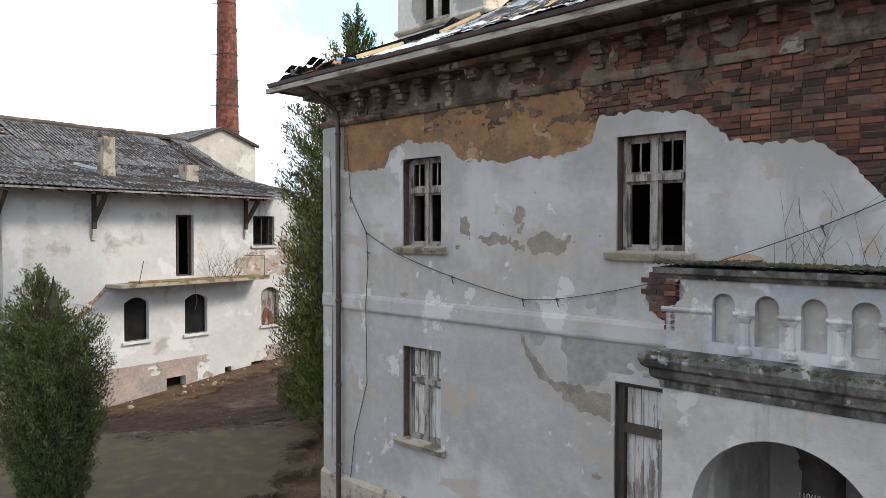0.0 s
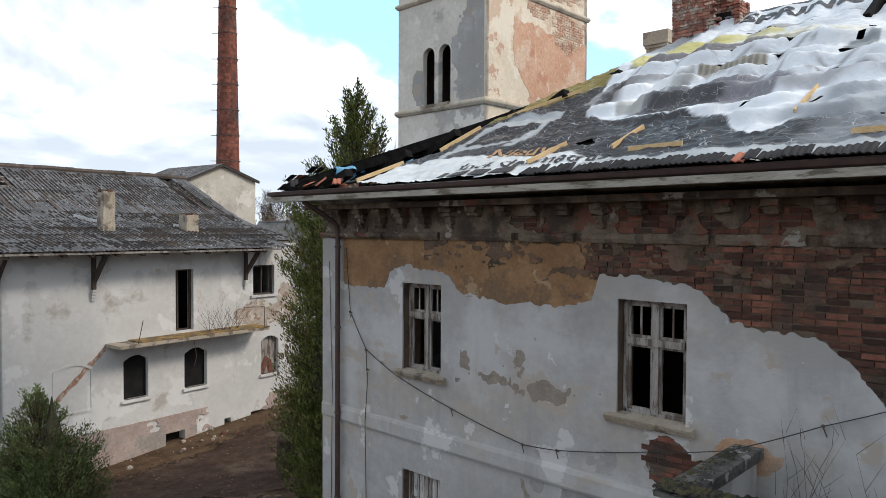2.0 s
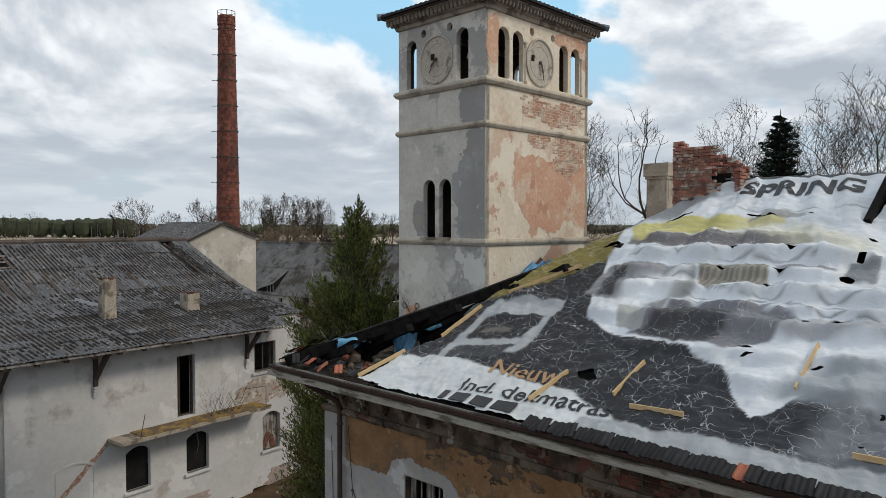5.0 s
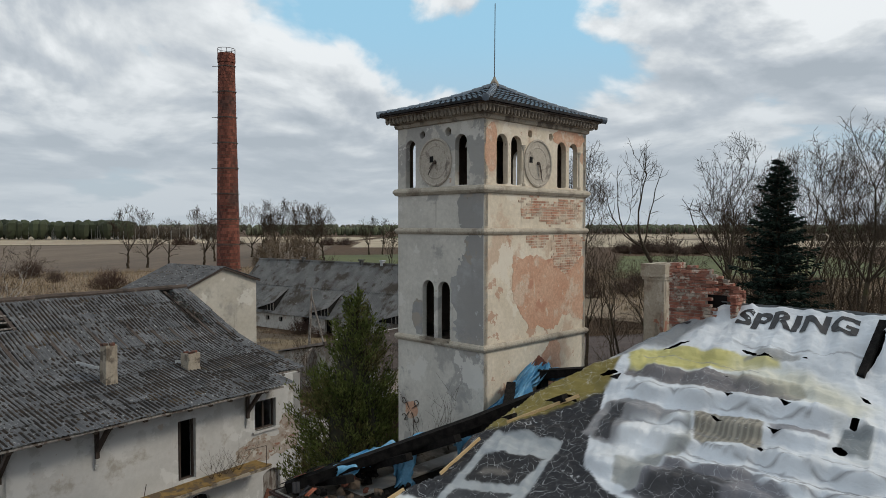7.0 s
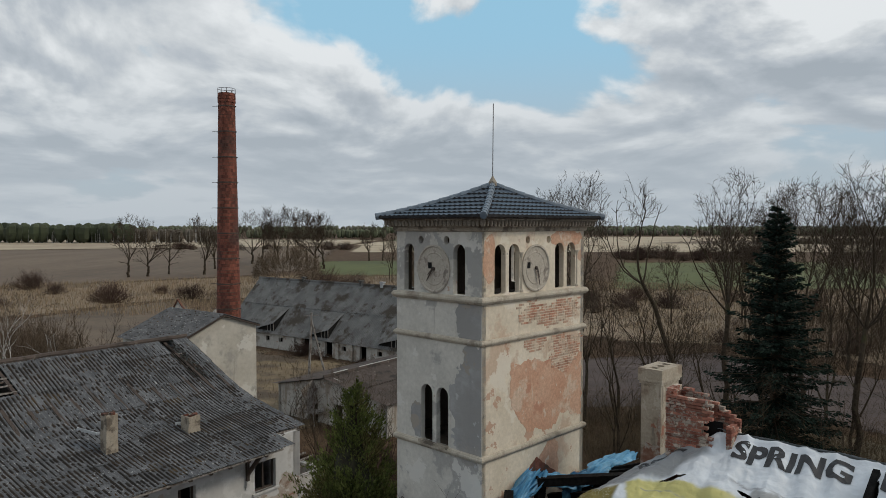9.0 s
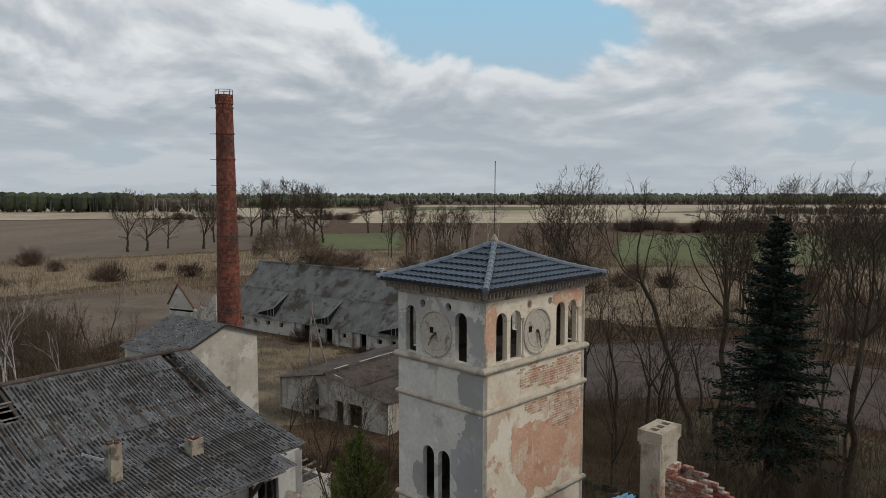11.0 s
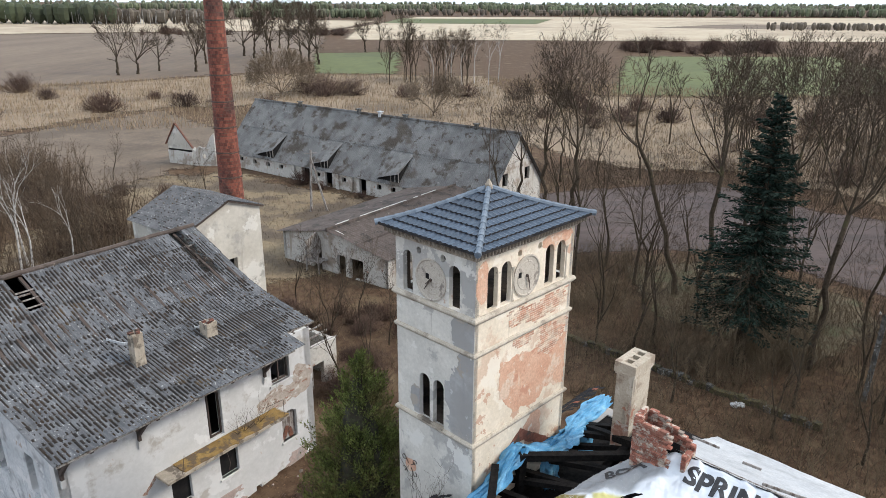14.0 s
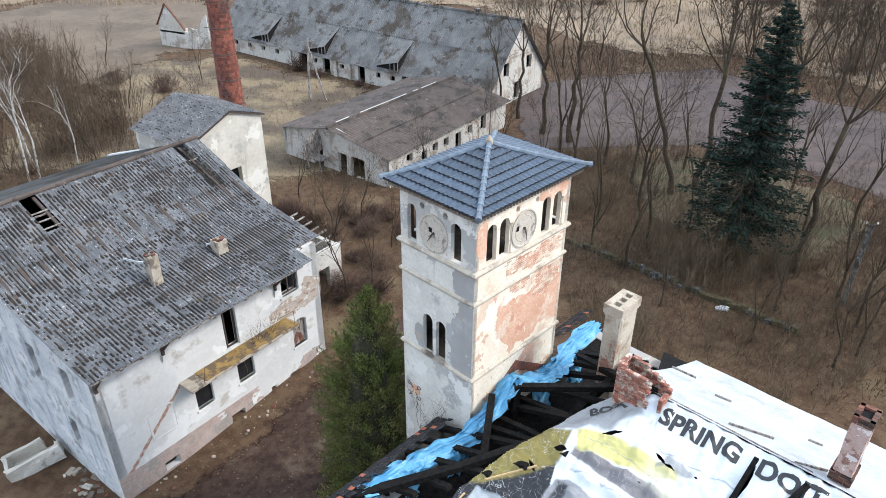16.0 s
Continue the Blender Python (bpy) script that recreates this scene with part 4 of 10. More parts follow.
    sweep(bm, gut, [((-0.88, 4.75, 9.08), (-1, 0, 0)), ((-0.88, -0.74, 9.08), (-0.7, -0.7, 0)), ((LEN, -0.74, 9.05), (0, -1, 0))])
    part("gutter", bm, "gutter", house, "brown steel gutter")
    bm = bmesh.new(); box(bm, -0.87, LEN, -0.755, -0.725, 8.90, 9.09); box(bm, -0.89, -0.86, -0.755, 4.75, 8.90, 9.09)
    part("fascia", bm, "soffit", house)
    bm = bmesh.new(); box(bm, -0.98, LEN, -0.885, -0.76, 8.865, 8.965); bmesh.ops.bevel(bm, geom=bm.edges[:], offset=0.01, segments=1)
    part("eave_board", bm, "eave_board", house, "pale weathered board under the gutter")
    bm = bmesh.new()
    tube(bm, [(0.25, -0.82, 9.0), (0.28, -0.80, 8.86), (0.55, -0.18, 8.42), (0.56, -0.12, 8.25), (0.56, -0.12, 0.1)], 0.055, 8)
    pipe = part("downpipe", bm, "gutter", house, "brown steel downpipe")
    for z in (0.9, 2.6, 4.4, 6.2, 7.9):
        bm = bmesh.new(); lathe(bm, [(0.062, 0), (0.07, 0.01), (0.07, 0.04), (0.062, 0.05)], 8, (0.56, -0.12, z))
        part("clamp", bm, "iron", pipe)


def bar_rect(bm, x0, x1, z0, z1, y0, y1):
    box(bm, x0, x1, y0, y1, z0, z1)


def window(x0, x1, z0, z1, y=0.16, transom=0.64, panes=True, closed=False, parent=None, sill=True, broken=()):
    """Timber casement window: frame, mullion, transom, sashes; closed: boarded inside."""
    w = thing("window", Matrix(), "", "")
    w.parent = parent
    tagged(w, "weathered grey wooden window with missing panes" if not closed else "weathered wooden window boarded with pale planks")
    tz, c = z0 + (z1 - z0) * transom, (x0 + x1) / 2
    bm = bmesh.new()
    for a in ((x0 + 0.02, x0 + 0.085, z0, z1), (x1 - 0.085, x1 - 0.02, z0, z1), (x0 + 0.02, x1 - 0.02, z0, z0 + 0.07), (x0 + 0.02, x1 - 0.02, z1 - 0.06, z1)):
        bar_rect(bm, *a, y, y + 0.09)
    bar_rect(bm, x0 + 0.08, x1 - 0.08, tz - 0.05, tz + 0.05, y - 0.035, y + 0.08)
    bar_rect(bm, c - 0.05, c + 0.05, z0 + 0.05, z1 - 0.05, y - 0.02, y + 0.08)
    part("window_frame", bm, "old_wood", w)
    for a, b in ((x0 + 0.085, c - 0.05), (c + 0.05, x1 - 0.085)):
        for k, (lo, hi) in enumerate(((z0 + 0.07, tz - 0.05), (tz + 0.05, z1 - 0.06))):
            bm = bmesh.new()
            for r in ((a, a + 0.04, lo, hi), (b - 0.04, b, lo, hi), (a, b, lo, lo + 0.04), (a, b, hi - 0.04, hi)):
                bar_rect(bm, *r, y + 0.02, y + 0.06)
            if k == 1:
                bar_rect(bm, (a + b) / 2 - 0.012, (a + b) / 2 + 0.012, lo, hi, y + 0.025, y + 0.05)
            part("sash", bm, "old_wood", w)
            if closed:
                bm = bmesh.new()
                n = 3
                for i in range(n):
                    u0 = a + 0.03 + (b - a - 0.06) * i / n
                    bar_rect(bm, u0, u0 + (b - a - 0.06) / n - 0.008, lo + 0.03, hi - 0.03, y + 0.045 + 0.006 * (i % 2), y + 0.07)
                part("board", bm, "shutter", w)
    if sill:
        bm = bmesh.new()
        sweep(bm, [(-0.12, z0 - 0.10), (0.08, z0 - 0.12), (0.10, z0 - 0.09), (0.13, z0 - 0.05), (0.15, z0 - 0.01), (-0.12, z0 + 0.03)], [((x0 - 0.14, 0, 0), (0, -1, 0)), ((x1 + 0.14, 0, 0), (0, -1, 0))])
        part("window_sill", bm, "stone", w)
    return w


make_house_walls()
window(*WINDOWS[0], parent=house)
window(*WINDOWS[1], parent=house)
window(*WINDOWS[2], parent=house, closed=True)
for k in (4, 5, 6, 7):
    window(*WINDOWS[k], parent=house)


def balcony_door():
    x0, x1, z0, z1 = WINDOWS[3]
    d = thing("door", Matrix(), "", ""); d.parent = house
    tagged(d, "tall dark-framed door with flaking pale boards")
    bm = bmesh.new()
    for r in ((x0, x0 + 0.11, z0, z1), (x1 - 0.11, x1, z0, z1), (x0 + 0.11, x1 - 0.11, z1 - 0.08, z1), (x0 + 0.11, x1 - 0.11, 2.88, 3.02)):
        bar_rect(bm, *r, 0.10, 0.24)
    part("door_frame", bm, "dark_wood", d)
    rnd = random.Random(5)
    for lo, hi in ((z0, 2.88), (3.02, z1 - 0.08)):
        x = x0 + 0.12
        while x < x1 - 0.14:
            w = rnd.uniform(0.10, 0.15)
            bm = bmesh.new(); bar_rect(bm, x, min(x + w - 0.008, x1 - 0.11), lo, hi, 0.17 + rnd.uniform(0, 0.012), 0.21)
            part("board", bm, "shutter", d)
            x += w


balcony_door()

# ---- the bell tower, in the house's axes ----
TX0, TX1, TY0, TY1 = -3.16, 0.35, 4.80, 9.80
TOWER = pose(-1.245, 20.72, 0, 0, 0, -45.0) @ Matrix.Diagonal((0.95, 0.953, 1, 1))
TW, TD = TX1 - TX0, TY1 - TY0
tower = thing("clock_tower", TOWER, "square plastered clock tower with a dark tiled pyramid roof", "tower")


def tower_left(x, z):
    f = np.minimum(arch(x, z, 0.35, 0.79, 16.0, 17.36), arch(x, z, 2.42, 2.88, 16.0, 17.37))
    f = np.minimum(f, np.minimum(disc(x, z, 1.09, 17.47, 0.11), disc(x, z, 2.15, 17.47, 0.12)))
    return np.minimum(f, np.minimum(arch(x, z, 1.08, 1.57, 11.74, 13.38), arch(x, z, 1.73, 2.22, 11.74, 13.38)))


def tower_right(x, z):
    f = np.full(np.shape(x), 9.0)
    for a, b in ((0.53, 1.02), (1.17, 1.66), (3.42, 3.88), (4.05, 4.52)):
        f = np.minimum(f, arch(x, z, a, b, 16.02, 17.37))
    return np.minimum(f, np.minimum(disc(x, z, 2.05, 17.47, 0.11), disc(x, z, 3.08, 17.47, 0.11)))


def tower_salmon(x, z):
    f = np.minimum(np.minimum(x - 1.25 + 0.5 * fbm(x * 1.5, z * 1.5), 14.1 - 0.04 * x - z + 0.35 * fbm(x * 1.7 + 5, z * 1.7)), np.minimum(z - 12.05 - 0.7 * np.exp(-((x - 1.3) / 0.6) ** 2) + 0.8 * fbm(x * 1.3 + 3, z * 1.3), 4.9 - x))
    f = np.minimum(f, 0.75 + 1.2 * fbm(x * 1.1 + 9, z * 0.9 + 4))
    return f + 0.2 * fbm(x * 6, z * 6, 4)


def tower_brick_area(x, z):
    """Bare brick: a broad shallow patch under the belfry and a pointed one below it."""
    broad = -rect(x, z, 1.5, 4.75, 14.95, 15.72) + 0.55 * fbm(x * 2.2, z * 2.2) - 0.05
    tip = np.minimum(np.minimum(x - 3.2, 14.66 - z), z - 13.42 - np.where(x > 3.9, 0.66, 0.55) * np.abs(x - 3.9)) + 0.3 * fbm(x * 3, z * 3)
    return np.maximum(np.maximum(broad, np.minimum(tip, 4.9 - x)), 0.4 * blotch(x, z, 2.35, 14.5, 0.55, 0.24, 0.8, 4.0))


def facing(y_axis):
    """The frames of the tower's faces: 0 front-left, 1 right, 2 back, 3 far side; local x along, y inwards."""
    return (pose(0, 0, 0), pose(TW, 0, 0, 0, 0, 90), pose(TW, TD, 0, 0, 0, 180), pose(0, TD, 0, 0, 0, 270))[y_axis]


def make_tower():
    th = 0.17
    # Only the right face gets the colour lightened for sun; others stay grey.
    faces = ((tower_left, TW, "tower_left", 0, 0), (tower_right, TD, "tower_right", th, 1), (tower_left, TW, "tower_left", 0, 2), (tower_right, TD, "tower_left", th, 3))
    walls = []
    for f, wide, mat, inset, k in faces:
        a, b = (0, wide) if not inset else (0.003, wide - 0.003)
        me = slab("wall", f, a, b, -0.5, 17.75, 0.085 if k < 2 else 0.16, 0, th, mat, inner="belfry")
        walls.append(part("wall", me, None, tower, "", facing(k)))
    for k, (f, x0, x1, z0, z1) in enumerate(((tower_salmon, 0.05, TD - 0.05, 11.0, 14.6), (lambda x, z: 0.6 * blotch(x, z, 4.1, 17.5, 0.9, 0.25, 0.7, 3), 3.2, 4.95, 17.1, 17.72), (lambda x, z: 0.6 * blotch(x, z, 3.2, 10.9, 0.5, 0.7, 0.7, 3), 2.5, 4.0, 10.0, 11.55), (lambda x, z: 0.6 * blotch(x, z, 0.3, 17.0, 0.24, 0.7, 0.7, 3), 0.03, 0.7, 16.0, 17.7))):
        part("undercoat", slab("undercoat", lambda x, z: np.minimum(np.minimum(f(x, z), tower_right(x, z)), -tower_brick_area(x, z) + 0.02), x0, x1, z0, z1, 0.05, -0.006, 0.002, "salmon", back=False), None, walls[1], "salmon pink undercoat")
    grey = lambda x, z: np.maximum(blotch(x, z, 3.15, 13.1, 0.75, 1.7, 1.3, 1.5) + 0.3 * fbm(x * 7, z * 7), np.maximum(blotch(x, z, 3.1, 15.3, 0.5, 0.7, 1.2, 2.2), blotch(x, z, 0.9, 12.4, 0.3, 0.5, 1.6, 2.6)))
    part("repair", slab("repair", lambda x, z: np.minimum(grey(x, z), tower_left(x, z)), 0.02, TW - 0.02, 9, 15.8, 0.05, -0.005, 0.002, "plaster", back=False), None, walls[0], "dark grey cement repair")
    # floors inside, in the same shade-dark brown as the wall backs
    for z in (8.9, 11.5, 15.6):
        bm = bmesh.new(); box(bm, th, TW - th, th, TD - th, z, z + 0.15); part("floor", bm, "belfry", tower)
    # string courses
    for z, d, h, mat in ((11.60, 0.09, 0.14, "course_stone"), (14.70, 0.08, 0.12, "course_stone"), (15.80, 0.12, 0.16, "course_stone")):
        bm = bmesh.new()
        ring = [((0, 0, z), (-1, -1, 0)), ((TW, 0, z), (1, -1, 0)), ((TW, TD, z), (1, 1, 0)), ((0, TD, z), (-1, 1, 0)), ((0, 0, z), (-1, -1, 0))]
        sweep(bm, [(-0.02, -0.04), (d * 0.5, -0.02), (d, h * 0.35), (d, h * 0.65), (d * 0.7, h), (-0.02, h + 0.03)], ring)
        part("string_course", bm, mat, tower)
    # cornice: three stepped courses, small brackets
    bm = bmesh.new()
    ring = [((0, 0, 0), (-1, -1, 0)), ((TW, 0, 0), (1, -1, 0)), ((TW, TD, 0), (1, 1, 0)), ((0, TD, 0), (-1, 1, 0)), ((0, 0, 0), (-1, -1, 0))]
    sweep(bm, [(-0.02, 17.70), (0.06, 17.72), (0.08, 17.78), (0.08, 17.82), (0.16, 17.84), (0.16, 18.0), (0.30, 18.02), (0.33, 18.10), (-0.02, 18.10)], ring)
    part("cornice", bm, "stone", tower, "stepped stone cornice")
    me = None
    for k, wide in ((0, TW), (1, TD), (2, TW), (3, TD)):
        n = int((wide + 0.5) / 0.155)
        for i in range(n + 1):
            x = -0.22 + (wide + 0.44) * i / n
            if me is None:
                bm = bmesh.new()
                lathe(bm, [(0.0005, -0.19), (0.04, -0.17), (0.062, -0.12), (0.065, 0.0)], 7)
                me = mesh_of("cornice_bracket", bm, "stone")
            part("cornice_bracket", me, None, tower, "", facing(k) @ pose(x, -0.24, 18.03))
    # paired belfry openings: colonnettes, surrounds, clocks
    def colonnette(k, x, z0, z1, y=0.08):
        bm = bmesh.new()
        h = z1 - z0
        lathe(bm, [(0.075, 0), (0.075, 0.05), (0.05, 0.09), (0.047, h - 0.16), (0.055, h - 0.15), (0.075, h - 0.06), (0.085, h - 0.05), (0.085, h)], 10)
        part("column", bm, "course_stone", tower, "", facing(k) @ pose(x, y, z0))
    for k in (1, 3):
        for x in (1.095, 1.74, 3.965, 4.60):
            colonnette(k, x, 16.02, 17.13, 0.02 if x in (1.74, 4.60) else 0.08)
    for k in (0, 2):
        colonnette(k, 1.65, 11.78, 13.12)
    for k, x, w in ((0, 1.65, 1.2),):
        bm = bmesh.new(); box(bm, x - w / 2, x + w / 2, -0.10, 0.05, 11.70, 11.78)
        part("ledge", bm, "stone", tower, "", facing(k))
    rnd = random.Random(11)
    for k, cx, cz, r in ((0, 1.64, 16.67, 0.66), (1, 2.42, 16.67, 0.66), (2, 1.64, 16.67, 0.66), (3, 2.42, 16.67, 0.66)):
        cl = thing("clock", facing(k) @ pose(cx, 0, cz), "", ""); cl.parent = tower
        tagged(cl, "blank round clock face with rusty hands")
        tilt = pose(0, 0, 0, 90)
        bm = bmesh.new()
        lathe(bm, [(r * 1.0, -0.03), (r * 1.02, 0.045), (r * 0.95, 0.055), (r * 0.90, 0.02), (r * 0.72, 0.012), (r * 0.70, 0.022), (r * 0.66, 0.022), (r * 0.64, 0.012), (0.02, 0.012)], 40)
        part("dial", bm, "clock", cl, "", tilt)
        bm = bmesh.new(); box(bm, -0.23 if k % 2 == 0 else -0.42, -0.08 if k % 2 == 0 else -0.27, -0.022, -0.016, 0.0, 0.17)
        part("hatch", bm, "black", cl)
        bm = bmesh.new(); lathe(bm, [(0.05, 0), (0.05, 0.06), (0.02, 0.08)], 8)
        part("hub", bm, "iron", cl, "", tilt)
        bm = bmesh.new()
        for a, long in (((215, 0.42) if k % 2 == 0 else (165, 0.52)), ((228, 0.26) if k % 2 == 0 else (158, 0.3))):
            e = (math.sin(radians(a)) * long, -0.075, math.cos(radians(a)) * long)
            bar(bm, (0, -0.075, 0), e, 0.05, 0.015, w2=0.018)
        part("clock_hand", bm, "iron", cl)
    # pyramid roof, slightly bell-cast, in courses of small tiles
    o, zr, za = 0.445, 18.10, 19.08
    apex = Vector((TW / 2, TD / 2, za))
    roof = thing("roof", Matrix(), "", ""); roof.parent = tower
    tagged(roof, "dark blue-grey glazed tile pyramid roof")

    def rise(s):
        return zr + (za - zr) * (0.66 * s + 0.34 * s * s)
    corners = [Vector((-o, -o)), Vector((TW + o, -o)), Vector((TW + o, TD + o)), Vector((-o, TD + o))]
    mid = Vector((TW / 2, TD / 2))
    for k in range(4):
        a, b = corners[k], corners[(k + 1) % 4]
        rows, vs, fs = 8, [], []
        along = (b - a).normalized()
        for r in range(rows):
            s0, s1 = r / rows, min((r + 1.15) / rows, 0.995)
            pa0, pb0, pa1, pb1 = a.lerp(mid, s0), b.lerp(mid, s0), a.lerp(mid, s1), b.lerp(mid, s1)
            full = (pb0 - pa0).length
            n = max(4, int(full / 0.052))
            base = len(vs)
            for i in range(n + 1):
                p = pa0.lerp(pb0, i / n)
                t = (p - a).dot(along)
                lo, hi = (pa1 - a).dot(along), (pb1 - a).dot(along)
                q = pa1.lerp(pb1, min(1, max(0, (t - lo) / max(hi - lo, 1e-4))))
                wv = (0.022, 0.0, -0.004, 0.006)[i % 4]
                vs += [(p.x, p.y, rise(s0) + 0.062 + wv), (q.x, q.y, rise(s1) + 0.008 + wv), (p.x, p.y, rise(s0) - 0.01)]
            for i in range(n):
                j = base + 3 * i
                fs += [(j, j + 3, j + 4, j + 1), (j + 2, j + 5, j + 3, j)]
        # Lower edges take the darker tile: shadow lines between courses set as colour.
        me = pydata("tile_face", vs, fs, ("slate_tile", "old_tile"))
        me.polygons.foreach_set("material_index", np.arange(len(fs)) % 2)
        part("tile_face", me, None, roof)
    bm = bmesh.new(); box(bm, -o + 0.05, TW + o - 0.05, -o + 0.05, TD + o - 0.05, zr - 0.05, zr - 0.02); part("deck", bm, "dark_wood", roof)
    bm = bmesh.new()
    lathe(bm, [(0.10, -0.24), (0.105, -0.22), (0.085, 0.20), (0.07, 0.21)], 8)
    cap = mesh_of("ridge_tile", bm, "ridge_tile")
    for k in range(4):
        a = corners[k]
        for i in range(11):
            s = (i + 0.5) / 11
            p, q = a.lerp(mid, s - 0.02), a.lerp(mid, s + 0.02)
            P, Q = Vector((p.x, p.y, rise(s - 0.02) + 0.035)), Vector((q.x, q.y, rise(s + 0.02) + 0.035))
            rot = (Q - P).to_track_quat("Z", "Y").to_matrix().to_4x4()
            long = (a - mid).length / 11 / 0.40
            part("ridge_tile", cap, None, roof, "", Matrix.Translation((P + Q) / 2) @ rot @ Matrix.Diagonal((1, 1, long, 1)))
    bm = bmesh.new(); lathe(bm, [(0.16, 0), (0.13, 0.12), (0.05, 0.25), (0.03, 0.3)], 8, (apex.x, apex.y, za - 0.02))
    part("finial", bm, "stone", tower, "ochre stone cap")
    bm = bmesh.new(); tube(bm, [(apex.x, apex.y, za + 0.2), (apex.x + 0.02, apex.y, za + 2.45)], 0.014, 5)
    part("lightning_rod", bm, "iron", tower)


make_tower()

# ---- the outbuilding beside the yard: front along x, depth along y ----
ANNEX = pose(-15.437, 24.073, 0, 0, 0, 52.5)
annex = thing("outbuilding", ANNEX, "two-storey whitewashed derelict outbuilding with corrugated roof", "building")
AL, AD, ARY, ARZ = 13.9, 20.8, 10.45, 11.25
A_OPEN = [(7.1, 7.95, 3.95, 6.57), (11.1, 12.35, 5.2, 6.6)]
A_ARCH = [(4.8, 5.85, 1.45, 3.2), (7.5, 8.6, 1.45, 3.15), (11.55, 12.6, 1.4, 3.2)]
A_VENT = [(2.35, 3.2, -0.95, -0.35), (6.6, 7.5, -1.05, -0.3), (9.5, 9.85, -0.75, -0.27), (10.95, 11.8, -0.8, -0.26)]


def low_arch(x, z, x0, x1, z0, z1):
    """Opening with a shallow segmental head."""
    c, w = (x0 + x1) / 2, (x1 - x0) / 2
    head = z1 - 0.22 * ((x - c) / w) ** 2
    return np.maximum(np.maximum(x0 - x, x - x1), np.maximum(z0 - z, z - head))


def annex_front(x, z):
    f = np.full(np.shape(x), 9.0)
    for o in A_OPEN + A_VENT:
        f = np.minimum(f, rect(x, z, *o))
    for o in A_ARCH:
        f = np.minimum(f, low_arch(x, z, *o))
    return f


def annex_roof_z(y):
    """The concave front slope."""
    return np.interp(y, [-1.3, 0.0, 4.1, 6.0, ARY, 2 * ARY + 1.3], [7.45, 7.72, 8.55, 9.18, ARZ, 7.4])


SIDE_OPEN = [(2.0, 2.8, 4.2, 6.2), (5.2, 6.0, 3.9, 6.2), (3.0, 3.7, 0.9, 2.6), (9.2, 10.0, 4.2, 6.0), (12.5, 13.3, 4.2, 6.0)]


def annex_side(y, z):
    f = annex_roof_z(y) - 0.12 - z
    for o in SIDE_OPEN:
        f = np.minimum(f, rect(y, z, *o))
    return f


M["scar_brick"] = material("broken_brick_edge", (0.24, 0.115, 0.075), (0.36, 0.24, 0.18), 6, (0.42, 0.38, 0.33), 3, (0.5, 0.6), bump=0.7, bscale=30)
M["roof_moss"] = material("roof_moss", (0.010, 0.007, 0.005), (0.026, 0.016, 0.009), 0.6, (0.050, 0.032, 0.014), 0.35, (0.60, 0.66), bump=0.8, bscale=60, island=0.5)
M["yellow_moss"] = material("yellow_moss", (0.20, 0.125, 0.036), (0.30, 0.195, 0.062), 3, (0.12, 0.085, 0.05), 2.0, (0.46, 0.56), bump=0.9, bscale=40)


